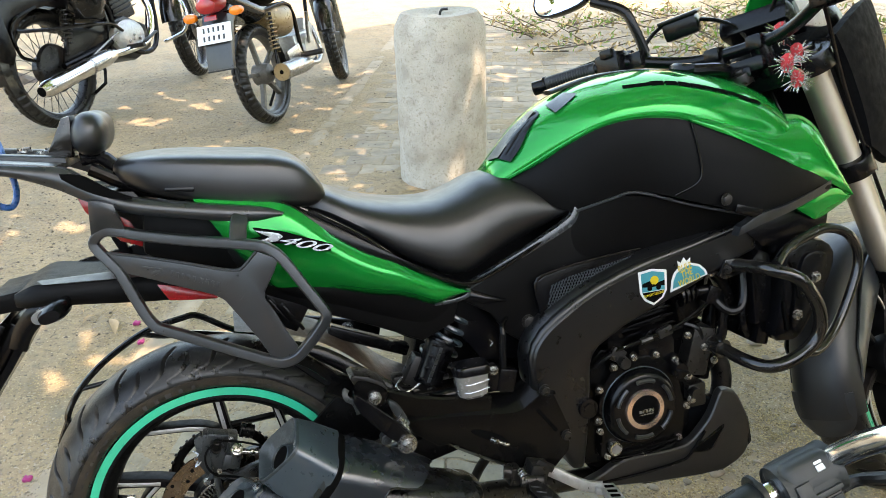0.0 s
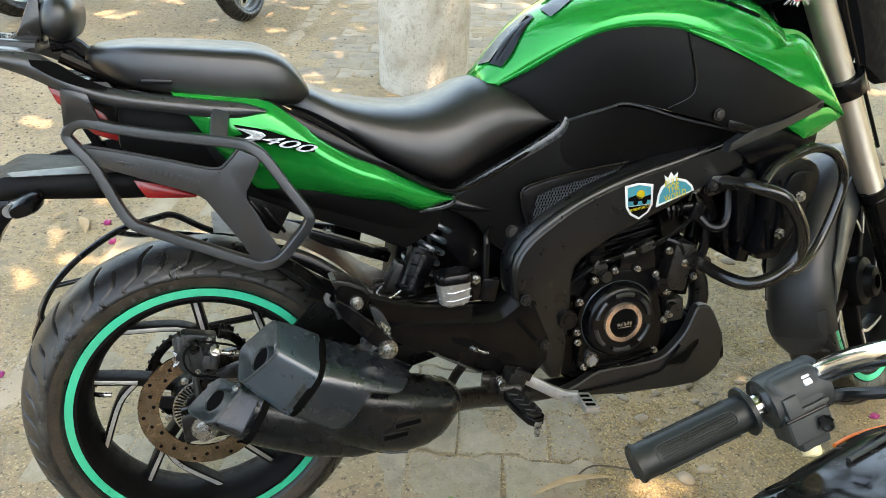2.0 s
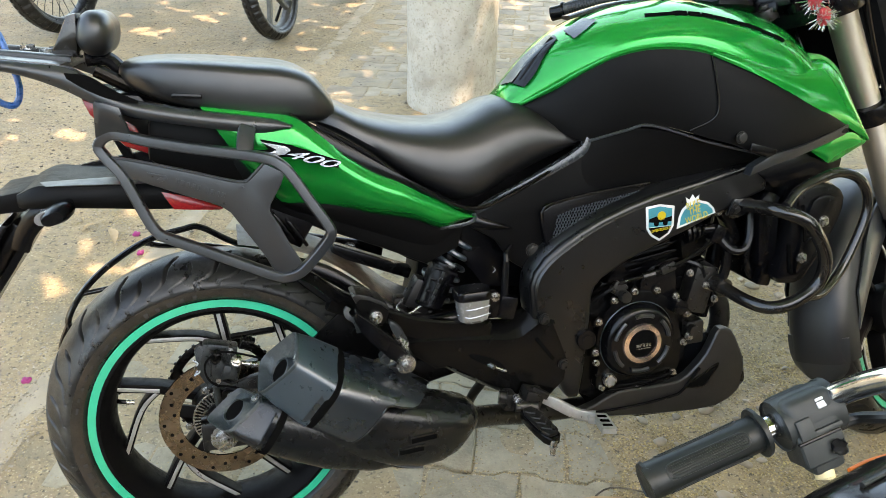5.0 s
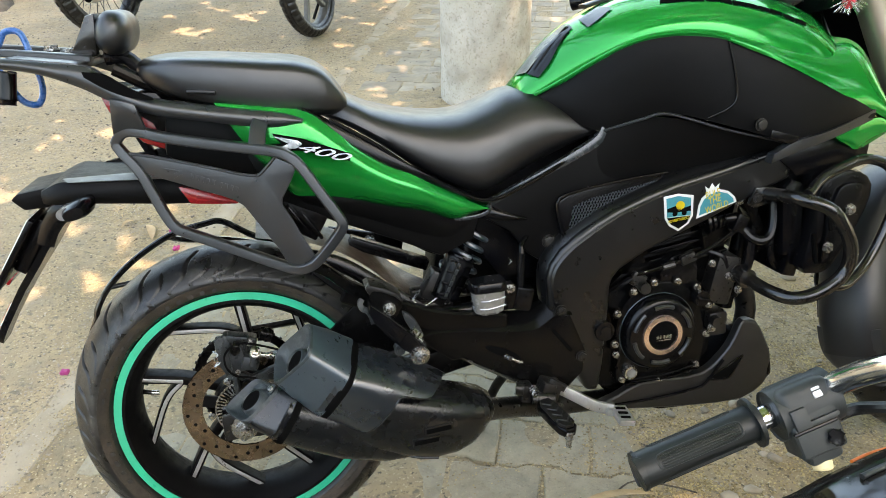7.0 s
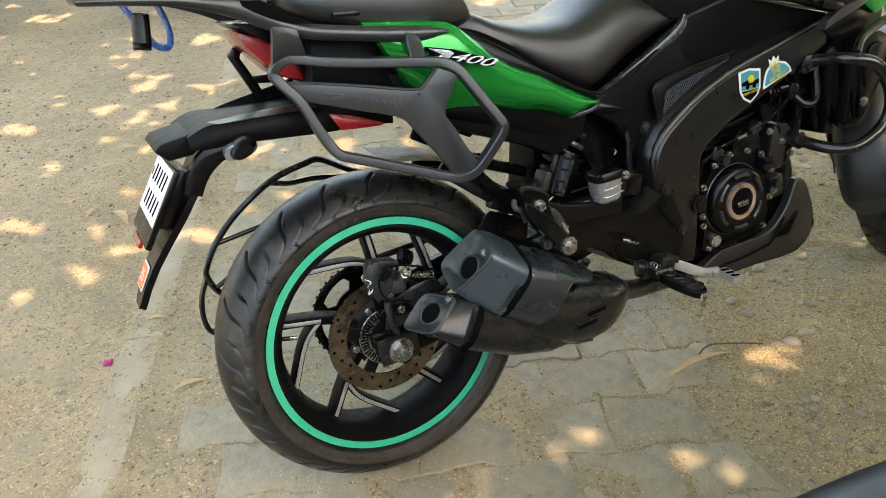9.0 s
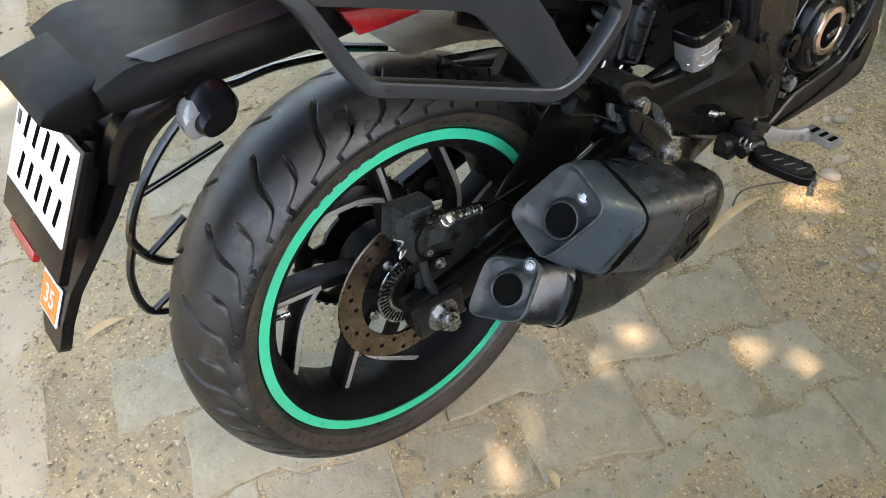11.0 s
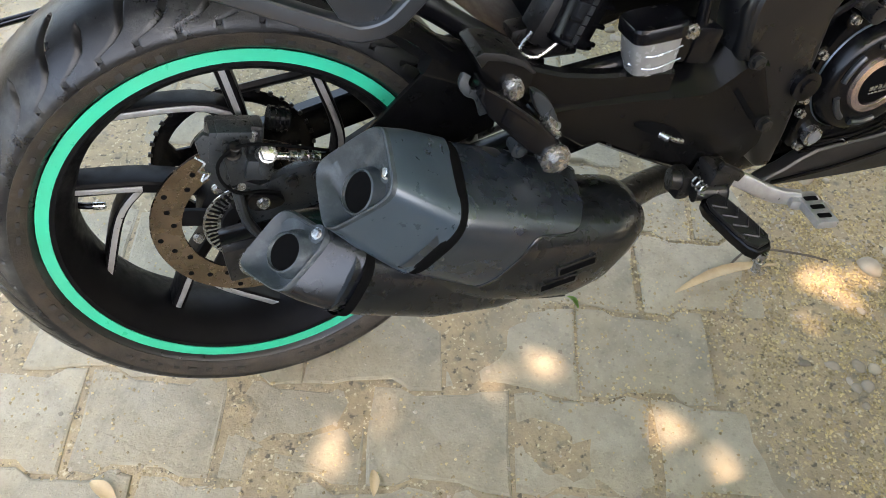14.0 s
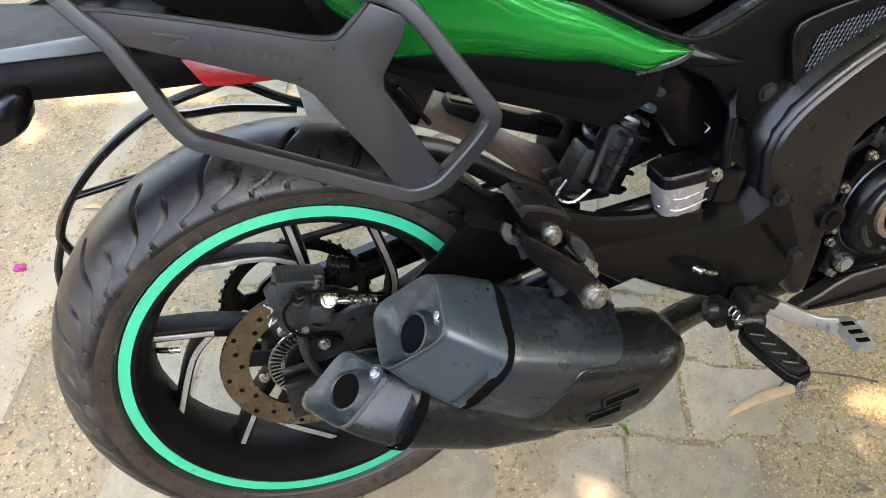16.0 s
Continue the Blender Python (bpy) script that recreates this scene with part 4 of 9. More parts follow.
part("lettering_bars", add(*[box((0.384 + 0.0052 * i, -0.1035, 0.500 + 0.0105 * i), (0.010, 0.002, 0.006), 0.0005, (0, -65, 0)) for i in range(6)]), GREY, cn)
part("linkage", add(box((0.375, -0.06, 0.505), (0.05, 0.04, 0.06), 0.008, (0, 30, 0)), box((0.35, -0.05, 0.49), (0.05, 0.03, 0.025), 0.006), rod((0.335, -0.07, 0.475), (0.40, -0.07, 0.47), 0.008)), WORN, sh)
part("wire_clip", tube([(0.340, -0.085, 0.51), (0.325, -0.088, 0.492), (0.345, -0.09, 0.48), (0.375, -0.088, 0.495)], 0.0022, 6), STEEL, sh)
ht = part("tyre_hugger", strip([(0.06, -0.045, 0.632), (0.16, -0.05, 0.610), (0.24, -0.055, 0.565), (0.31, -0.06, 0.500), (0.37, -0.06, 0.462)],
          [(0.06, 0.06, 0.640), (0.16, 0.06, 0.618), (0.25, 0.06, 0.575), (0.32, 0.06, 0.508), (0.38, 0.06, 0.47)], 0.0, 0.004, 24, 8), MUD, bike, "dust-browned plastic tyre hugger")
part("hugger_side", strip([(0.10, -0.062, 0.618), (0.20, -0.07, 0.588), (0.28, -0.075, 0.530), (0.36, -0.08, 0.468)], [(0.12, -0.068, 0.600), (0.20, -0.075, 0.560), (0.27, -0.08, 0.505), (0.35, -0.085, 0.440)], 0.004, 0.006), SATIN, ht)
part("shock_link", box((0.30, 0.02, 0.555), (0.16, 0.03, 0.022), 0.004, (0, 24, 0)), MATT, bike)
part("rear_link", box((0.27, 0.16, 0.545), (0.16, 0.012, 0.035), 0.004, (0, 14, 0)), MATT, bike)
part("bolt", bolt((0.278, 0.150, 0.543), 0.010, 0.01), STEEL, bike)
part("hose_clip", tube([(0.500, -0.112, 0.560), (0.504, -0.116, 0.555), (0.500, -0.116, 0.549), (0.506, -0.116, 0.554)], 0.0008, 6), STEEL, bike)

# ---- seats ----


def body(stations, n=28, p=2.6):
    """A lofted body along x: each station x, top z, bottom z, half width, shoulder power."""
    rings = []
    for x, zt, zb, w, q in stations:
        zc, h = (zt + zb) / 2, (zt - zb) / 2
        rings.append(oval((x, 0, zc), w, h, n, "yz", q))
    return loft(rings)


def smooth_stations(st, k=4):
    p = [(a, b, c) for a, b, c, _, _ in st]
    q = [(w, e, 0) for *_, w, e in st]
    return [(v.x, v.y, v.z, u.x, u.y) for v, u in zip(spline(p, k), spline(q, k))]


ps = body(smooth_stations([(-0.092, 0.938, 0.925, 0.03, 2.4), (-0.078, 0.950, 0.910, 0.075, 3), (-0.03, 0.953, 0.888, 0.107, 5.0), (0.04, 0.948, 0.868, 0.122, 6.0), (0.11, 0.940, 0.850, 0.127, 6.0),
                          (0.17, 0.932, 0.842, 0.125, 5.6), (0.21, 0.914, 0.838, 0.118, 4.6), (0.236, 0.880, 0.838, 0.10, 2.8), (0.242, 0.858, 0.842, 0.08, 2.2)]))
part("pillion_seat", ps, VINYL, bike, "black vinyl pillion seat")
part("seat_strap", box((0.012, -0.118, 0.898), (0.045, 0.012, 0.008), 0.003, (0, 6, 0)), SATIN, bike)
rp = []
for x, zt, zb, w, q in smooth_stations([(0.20, 0.862, 0.835, 0.095, 3), (0.238, 0.866, 0.815, 0.118, 3.2), (0.29, 0.842, 0.780, 0.130, 3.2), (0.36, 0.824, 0.725, 0.138, 3.2), (0.43, 0.818, 0.684, 0.142, 3.2), (0.48, 0.828, 0.680, 0.140, 3),
                                        (0.53, 0.848, 0.698, 0.132, 2.6), (0.58, 0.850, 0.718, 0.124, 2.4), (0.63, 0.826, 0.740, 0.118, 2.4), (0.668, 0.798, 0.758, 0.112, 2.4), (0.678, 0.785, 0.765, 0.100, 2.2)]):
    zc, h = (zt + zb) / 2, (zt - zb) / 2
    ring = oval((x, 0, zc), w, h, 32, "yz", q)
    for v in ring:
        # the sides flare towards the bottom edge
        v.y *= 1.0 - 0.14 * (v.z - zb) / (zt - zb)
    rp.append(ring)
part("rider_seat", loft(rp), VINYL, bike, "black vinyl rider seat with a deep dip")
part("seat_seam", tube([(0.205, -0.118, 0.838), (0.28, -0.136, 0.790), (0.36, -0.144, 0.728), (0.45, -0.148, 0.682), (0.52, -0.142, 0.695), (0.60, -0.130, 0.728), (0.668, -0.118, 0.764)], 0.0035, 8, 5), SATIN, bike)

# ---- tail panel, inner fairings ----
tp = part("tail_panel", strip([(0.03, -0.132, 0.882), (0.117, -0.142, 0.868), (0.168, -0.150, 0.858), (0.21, -0.150, 0.824), (0.246, -0.150, 0.790), (0.294, -0.148, 0.757), (0.334, -0.145, 0.738), (0.374, -0.138, 0.715), (0.42, -0.128, 0.690), (0.466, -0.115, 0.662)],
          [(0.095, -0.120, 0.770), (0.113, -0.125, 0.752), (0.135, -0.128, 0.722), (0.18, -0.128, 0.715), (0.229, -0.128, 0.705), (0.29, -0.128, 0.685), (0.352, -0.124, 0.669), (0.404, -0.118, 0.645), (0.432, -0.115, 0.650), (0.468, -0.113, 0.660)], 0.026, 0.02, 44, 14), GREEN, bike, "glossy metallic green tail panel")
part("seat_rail_cover", strip([(0.165, -0.128, 0.862), (0.246, -0.138, 0.808), (0.33, -0.145, 0.752), (0.42, -0.142, 0.698), (0.470, -0.124, 0.668)], [(0.165, -0.132, 0.848), (0.246, -0.142, 0.782), (0.33, -0.142, 0.728), (0.42, -0.130, 0.684), (0.470, -0.118, 0.660)], 0.002, 0.03), SATIN, tp)
letters("400", 0.020, pose(0.181, -0.1850, 0.799, 90 - 6, 19, 0), BADGE, tp, "badge_numerals", 0.0022, 0.084, 0.55)
logo = plate([(0.114, 0.829), (0.150, 0.819), (0.157, 0.813), (0.147, 0.807), (0.128, 0.806), (0.104, 0.814), (0.126, 0.812), (0.136, 0.815), (0.126, 0.821)], -0.1825, -0.176, 0.001)
part("badge_emblem", logo, BADGE, tp, "silver wing-shaped emblem")
part("badge_backing", plate([(0.113, 0.831), (0.158, 0.8185), (0.230, 0.7885), (0.228, 0.778), (0.158, 0.801), (0.130, 0.8045), (0.102, 0.814), (0.125, 0.8145)], -0.1775, -0.165, 0.001), INK_SHADE, tp)
part("tail_inner", add(plate([(-0.05, 0.868), (0.05, 0.855), (0.16, 0.80), (0.12, 0.74), (0.04, 0.745), (-0.06, 0.80)], -0.105, 0.105, 0.012), plate([(0.06, 0.80), (0.46, 0.66), (0.44, 0.60), (0.38, 0.575), (0.30, 0.615), (0.20, 0.66), (0.10, 0.71)], -0.108, 0.11, 0.012)), KNEE, bike)
part("undertail", strip([(0.13, -0.115, 0.722), (0.25, -0.118, 0.700), (0.355, -0.118, 0.668), (0.405, -0.112, 0.642), (0.45, -0.108, 0.650)], [(0.17, -0.095, 0.685), (0.256, -0.095, 0.648), (0.31, -0.09, 0.612), (0.382, -0.085, 0.572), (0.43, -0.085, 0.600)], 0.008, 0.02), KNEE, bike)
part("tail_vent", add(*[box((0.115 + 0.022 * i, -0.112, 0.690 - 0.014 * i), (0.006, 0.02, 0.055), 0.002, (0, -32, 0)) for i in range(3)], box((0.14, -0.100, 0.675), (0.085, 0.012, 0.05), 0.004, (0, 32, 0))), SATIN, bike)
part("subframe_tube", tube([(-0.05, -0.06, 0.78), (0.10, -0.07, 0.72), (0.22, -0.075, 0.655)], 0.011, 10), MATT, bike)

# ---- side cover, grille, frame spar ----
sc = part("side_cover", plate([(0.455, 0.642), (0.468, 0.664), (0.67, 0.765), (0.80, 0.800), (0.99, 0.740), (1.01, 0.700), (0.88, 0.665), (0.70, 0.61), (0.60, 0.56), (0.570, 0.540), (0.535, 0.565), (0.505, 0.610)], -0.118, -0.100, 0.006), KNEE, bike)
# dark plate added to fill the black hollow under the seat
part("inner_guard", plate([(0.372, 0.455), (0.40, 0.62), (0.45, 0.66), (0.67, 0.76), (0.99, 0.73), (0.88, 0.66), (0.60, 0.55), (0.58, 0.455)], 0.00, 0.10, 0.008), KNEE, bike)
part("trim_strip", strip([(0.462, -0.118, 0.670), (0.512, -0.126, 0.694), (0.592, -0.131, 0.731), (0.660, -0.129, 0.765), (0.676, -0.125, 0.786)], [(0.468, -0.116, 0.659), (0.516, -0.126, 0.683), (0.598, -0.132, 0.720), (0.668, -0.130, 0.752), (0.684, -0.126, 0.776)], 0.001, 0.012, 24, 4), TRIM, sc, "trim strip with sky sheen in its grey")
part("side_fin", strip([(0.47, -0.117, 0.662), (0.50, -0.124, 0.648), (0.535, -0.119, 0.634)], [(0.455, -0.114, 0.640), (0.49, -0.120, 0.632), (0.535, -0.118, 0.628)], 0.006, 0.02, 14, 6), SATIN, sc)
part("tip_trim", tube([(0.404, -0.119, 0.645), (0.440, -0.120, 0.646), (0.463, -0.121, 0.652), (0.467, -0.1215, 0.662), (0.458, -0.121, 0.676)], 0, 8, 5, (0.0035, 0.002), up=(0, 1, 0)), TRIM, sc)
part("knee_panel", strip([(0.668, -0.116, 0.768), (0.74, -0.136, 0.792), (0.80, -0.150, 0.790), (0.90, -0.165, 0.760), (1.0, -0.175, 0.730)], [(0.64, -0.112, 0.668), (0.72, -0.116, 0.672), (0.80, -0.120, 0.680), (0.90, -0.130, 0.690), (1.0, -0.145, 0.712)], 0.002, 0.03), KNEE, sc)
# lighter tube paints the thin highlight on the panel's lower edge
part("knee_edge", tube([(0.678, -0.126, 0.776), (0.74, -0.145, 0.793), (0.785, -0.156, 0.800), (0.88, -0.172, 0.768), (0.995, -0.190, 0.735)], 0.0028, 8, 5), GREY, sc)
gr = part("intake_grille", plate([(0.586, 0.655), (0.616, 0.672), (0.70, 0.684), (0.797, 0.692), (0.785, 0.676), (0.70, 0.632), (0.602, 0.580), (0.594, 0.600)], -0.130, -0.112, 0.004), SATIN, sc, "black intake cover with fine mesh")
mesh_bm = []
MESH = [(0.606, 0.596), (0.618, 0.648), (0.652, 0.659), (0.792, 0.681)]


def crossings(a, b):
    """Where the line from a to b cuts the rim of the mesh."""
    out = []
    for p_, q_ in zip(MESH, MESH[1:] + MESH[:1]):
        d1, d2 = Vector((b[0] - a[0], b[1] - a[1])), Vector((q_[0] - p_[0], q_[1] - p_[1]))
        k_ = d1.x * d2.y - d1.y * d2.x
        if abs(k_) < 1e-9:
            continue
        w_ = Vector((p_[0] - a[0], p_[1] - a[1]))
        t_, u_ = (w_.x * d2.y - w_.y * d2.x) / k_, (w_.x * d1.y - w_.y * d1.x) / k_
        if 0 <= u_ <= 1:
            out.append((a[0] + d1.x * t_, a[1] + d1.y * t_))
    return out


for i in range(80):
    for a, b, y in (((0.50 + 0.0056 * i, 0.55), (0.60 + 0.0056 * i, 0.75), -0.1322), ((0.50 + 0.0056 * i, 0.75), (0.60 + 0.0056 * i, 0.55), -0.1330)):
        c = crossings(a, b)
        if len(c) == 2 and abs(c[0][1] - c[1][1]) > 0.004:
            mesh_bm.append(rod((c[0][0], y, c[0][1]), (c[1][0], y, c[1][1]), 0.0009, n=4))
part("mesh", add(*mesh_bm), GREY, gr, "fine woven metal mesh")
part("grille_rim", tube([(0.602, -0.133, 0.582), (0.588, -0.132, 0.655), (0.618, -0.133, 0.673), (0.70, -0.134, 0.684), (0.797, -0.134, 0.691)], 0.003, 8, 3), SATIN, gr)
part("bolt", bolt((0.575, -0.118, 0.584), 0.010, 0.006), WORN, sc)

fr = part("frame_spar", plate([(1.03, 0.726), (0.986, 0.717), (0.89, 0.693), (0.796, 0.674), (0.745, 0.660), (0.691, 0.640), (0.650, 0.620), (0.614, 0.598), (0.585, 0.576), (0.566, 0.552), (0.557, 0.525), (0.560, 0.470), (0.575, 0.430), (0.610, 0.340), (0.632, 0.290),
          (0.655, 0.288), (0.664, 0.340), (0.670, 0.401), (0.675, 0.446), (0.678, 0.492), (0.684, 0.510), (0.696, 0.524), (0.747, 0.553), (0.80, 0.574), (0.867, 0.598), (0.93, 0.624), (0.988, 0.646), (1.03, 0.660)], -0.158, -0.105, 0.016, 1, 4), SPAR, bike, "matt black perimeter frame spar")
part("frame_spar", strip([(1.02, 0.16, 0.72), (0.80, 0.15, 0.68), (0.61, 0.145, 0.60), (0.562, 0.14, 0.47), (0.632, 0.14, 0.30)], [(1.02, 0.16, 0.65), (0.86, 0.15, 0.60), (0.70, 0.145, 0.52), (0.673, 0.145, 0.446), (0.655, 0.14, 0.295)], 0, 0.03, 30, 6), MATT, bike)
part("spar_chamfer", strip([(0.992, -0.130, 0.726), (0.89, -0.130, 0.702), (0.796, -0.130, 0.683), (0.691, -0.130, 0.650), (0.614, -0.130, 0.609), (0.575, -0.130, 0.578), (0.553, -0.130, 0.545), (0.550, -0.130, 0.50), (0.556, -0.132, 0.462)], [(0.990, -0.161, 0.705), (0.89, -0.161, 0.681), (0.80, -0.161, 0.662), (0.696, -0.161, 0.628), (0.624, -0.161, 0.588), (0.590, -0.161, 0.562), (0.572, -0.161, 0.535), (0.568, -0.161, 0.50), (0.573, -0.161, 0.465)], 0.004, 0.012, 48, 8), SPAR, fr)
part("pivot_cap", add(rod((0.665, -0.145, 0.412), (0.665, -0.166, 0.412), 0.019, n=24, bevel=0.003), rod((0.665, -0.16, 0.412), (0.665, -0.169, 0.412), 0.011, n=6)), SATIN, fr)

# stickers on the spar
st1 = part("shield_sticker", plate([(0.778, 0.653), (0.806, 0.656), (0.836, 0.650), (0.836, 0.612), (0.828, 0.598), (0.808, 0.586), (0.790, 0.597), (0.781, 0.612)], -0.1592, -0.1572, 0.0006), PALEINK, fr, "shield sticker with a rider at sunset")
part("print", plate([(0.783, 0.649), (0.806, 0.652), (0.831, 0.646), (0.831, 0.614), (0.785, 0.614)], -0.1597, -0.1590, 0), TEALINK, st1)
part("print_lower", plate([(0.785, 0.613), (0.831, 0.613), (0.824, 0.600), (0.808, 0.591), (0.793, 0.600)], -0.1597, -0.1590, 0), INK_SHADE, st1)
part("print_sun", plate([(v.x, v.z) for v in oval((0.810, 0, 0.634), 0.0085, 0.0085, 18)], -0.1602, -0.1596, 0), YELLOW, st1)
part("print_bike", add(plate([(v.x, v.z) for v in oval((0.800, 0, 0.620), 0.005, 0.005, 14)], -0.1606, -0.1600, 0), plate([(v.x, v.z) for v in oval((0.818, 0, 0.620), 0.005, 0.005, 14)], -0.1606, -0.1600, 0), plate([(0.785, 0.630), (0.80, 0.634), (0.812, 0.628), (0.831, 0.632), (0.831, 0.622), (0.80, 0.622), (0.785, 0.624)], -0.1602, -0.1598, 0)), INK_SHADE, st1)
letters("ADVENTUROUS", 0.0075, pose(0.808, -0.1608, 0.608, 90, 0, 0) @ pose(0, 0, 0, 0, 0, 6), YELLOW, st1, "sticker_words", 0.0002, 0.042)
st2 = part("arch_sticker", plate([(0.843, 0.605), (0.846, 0.628), (0.852, 0.642), (0.862, 0.650), (0.858, 0.664), (0.866, 0.658), (0.872, 0.668), (0.878, 0.660), (0.886, 0.666), (0.885, 0.656), (0.905, 0.650), (0.918, 0.638), (0.922, 0.628)], -0.1592, -0.1572, 0.0006), PALEINK, fr, "arched sticker with yellow words")
part("print", plate([(0.848, 0.611), (0.850, 0.627), (0.856, 0.639), (0.866, 0.647), (0.884, 0.652), (0.903, 0.646), (0.914, 0.636), (0.916, 0.629)], -0.1597, -0.1590, 0), TEALINK, st2)
for word, x, z, w in (("RULE", 0.873, 0.649, 0.028), ("THE", 0.877, 0.637, 0.024), ("WORLD", 0.882, 0.623, 0.046)):
    letters(word, 0.0175, pose(x, -0.1604, z, 90, 0, 0) @ pose(0, 0, 0, 0, 0, 12), YELLOW, st2, "sticker_words", 0.0003, w)

# ---- fuel tank ----
top = [(0.548, 0.852), (0.565, 0.876), (0.603, 0.914), (0.651, 0.950), (0.722, 0.982), (0.793, 1.001), (0.876, 1.009), (0.961, 0.999), (1.06, 0.975), (1.12, 0.945), (1.15, 0.915)]
edge = [(0.556, -0.062, 0.838), (0.575, -0.068, 0.842), (0.622, -0.092, 0.868), (0.666, -0.12, 0.897), (0.721, -0.146, 0.925), (0.778, -0.162, 0.935), (0.832, -0.172, 0.932), (0.878, -0.180, 0.921), (0.958, -0.185, 0.885), (1.05, -0.178, 0.845), (1.12, -0.160, 0.815)]
tops, edges = along(spline([(x, 0, z) for x, z in top], 5), 40), along(spline(edge, 5), 40)
rings = []
for a, e in zip(tops, edges):
    ring = []
    for sd in (-1, 1):
        half = []
        for j in range(13):
            v = j / 12
            y = e.y * math.sin(v * math.pi / 2) ** 0.92
            z = e.z + (a.z - e.z) * math.cos(v * math.pi / 2) ** 0.85
            x = a.x + (e.x - a.x) * v
            half.append(Vector((x, y if sd < 0 else -y, z)))
        ring += half[::-1] if sd < 0 else half[1:]
    ring += [Vector((e.x, -e.y * 0.7, e.z - 0.10)), Vector((e.x, e.y * 0.7, e.z - 0.10))]
    rings.append(ring)
tank = part("fuel_tank", loft(rings), GREEN, bike, "glossy metallic green fuel tank", 50)
part("tank_lip", tube([p + Vector((0, -0.002, 0.001)) for p in edges[1:33]], 0.0035, 8, 1), GREEN, tank)
tside = part("tank_side_panel", strip([(0.572, -0.066, 0.838), (0.622, -0.090, 0.863), (0.666, -0.118, 0.892), (0.721, -0.144, 0.920), (0.778, -0.160, 0.930), (0.832, -0.170, 0.927), (0.878, -0.180, 0.917), (0.958, -0.192, 0.882), (1.02, -0.195, 0.852), (1.073, -0.193, 0.824), (1.13, -0.186, 0.797), (1.18, -0.174, 0.772)],
             [(0.576, -0.068, 0.832), (0.624, -0.100, 0.800), (0.660, -0.118, 0.778), (0.700, -0.132, 0.780), (0.783, -0.155, 0.800), (0.84, -0.172, 0.788), (0.885, -0.187, 0.773), (0.93, -0.198, 0.759), (0.985, -0.207, 0.735), (1.02, -0.207, 0.732), (1.08, -0.198, 0.740), (1.175, -0.174, 0.758)], 0.006, 0.03, 80, 14), KNEE, bike, "satin black tank side panel")
shr = tside
part("joint_line", tube([(0.878, -0.1835, 0.915), (0.884, -0.190, 0.88), (0.890, -0.1945, 0.83), (0.880, -0.192, 0.808), (0.845, -0.180, 0.790)], 0.0016, 6, 5), SATIN, shr)
part("shroud_blade", strip([(0.955, -0.214, 0.722), (0.997, -0.216, 0.742), (1.06, -0.212, 0.752), (1.178, -0.178, 0.776)], [(0.950, -0.212, 0.706), (1.0, -0.214, 0.722), (1.066, -0.205, 0.735), (1.176, -0.175, 0.757)], 0.001, 0.02, 24, 6), GREY, shr)
part("bolt", bolt((0.931, -0.206, 0.775), 0.009, 0.006), WORN, shr)
part("vent_mesh", box((0.972, -0.2125, 0.750), (0.055, 0.004, 0.016), 0.003, (0, 17, 0)), SATIN, shr)
gs = part("green_shroud", strip([(0.880, -0.172, 0.928), (0.998, -0.140, 0.918), (1.06, -0.128, 0.913), (1.125, -0.118, 0.904), (1.165, -0.116, 0.894), (1.192, -0.122, 0.868), (1.215, -0.135, 0.815), (1.246, -0.150, 0.742)],
            [(0.876, -0.184, 0.917), (0.958, -0.196, 0.881), (1.02, -0.197, 0.850), (1.073, -0.195, 0.822), (1.13, -0.186, 0.795), (1.18, -0.174, 0.770), (1.21, -0.165, 0.755), (1.247, -0.150, 0.736)], 0.012, 0.03, 40, 10), GREEN, bike, "metallic green shroud wing")
part("wing_lower", strip([(1.085, -0.186, 0.742), (1.15, -0.178, 0.754), (1.20, -0.165, 0.757), (1.247, -0.150, 0.738)], [(1.10, -0.182, 0.730), (1.130, -0.176, 0.714), (1.158, -0.168, 0.704), (1.235, -0.152, 0.728)], 0.004, 0.02, 20, 6), GREEN, gs)
for sd in (1,):
    part("shroud_left", strip([(0.88, 0.160, 0.92), (1.0, 0.15, 0.915), (1.12, 0.14, 0.90), (1.22, 0.14, 0.80)], [(0.88, 0.19, 0.79), (1.0, 0.20, 0.74), (1.12, 0.19, 0.75), (1.24, 0.16, 0.735)], 0, 0.02, 24, 6), GREEN, bike)
# tank pad, badge bars, filler, stripe
pad = part("tank_pad", strip([(0.567, -0.040, 0.876), (0.596, -0.030, 0.909), (0.626, -0.030, 0.935), (0.655, -0.020, 0.955)], [(0.580, -0.068, 0.871), (0.599, -0.070, 0.893), (0.622, -0.058, 0.922), (0.652, -0.042, 0.950)], 0.003, 0.004, 20, 6), SATIN, tank, "black rubber tank pad")
part("pad_centre", strip([(0.558, 0.0, 0.870), (0.603, 0.0, 0.9175), (0.651, 0.0, 0.9535)], [(0.567, -0.040, 0.8785), (0.598, -0.034, 0.9095), (0.650, -0.026, 0.9555)], 0.001, 0.004, 16, 6), RUBBER, pad)
part("pad_rib", tube([(0.582, -0.060, 0.880), (0.604, -0.056, 0.904), (0.630, -0.048, 0.930)], 0.0022, 6, 4), SATIN, pad)
part("pad_rib", tube([(0.578, -0.050, 0.882), (0.602, -0.044, 0.910), (0.636, -0.036, 0.939)], 0.0022, 6, 4), SATIN, pad)
part("pad_bar", strip([(0.669, -0.033, 0.962), (0.692, -0.022, 0.972), (0.715, -0.015, 0.982)], [(0.667, -0.083, 0.951), (0.694, -0.076, 0.966), (0.719, -0.064, 0.980)], 0.001, 0.004, 12, 4), SATIN, tank)
bpy.context.view_layer.update()
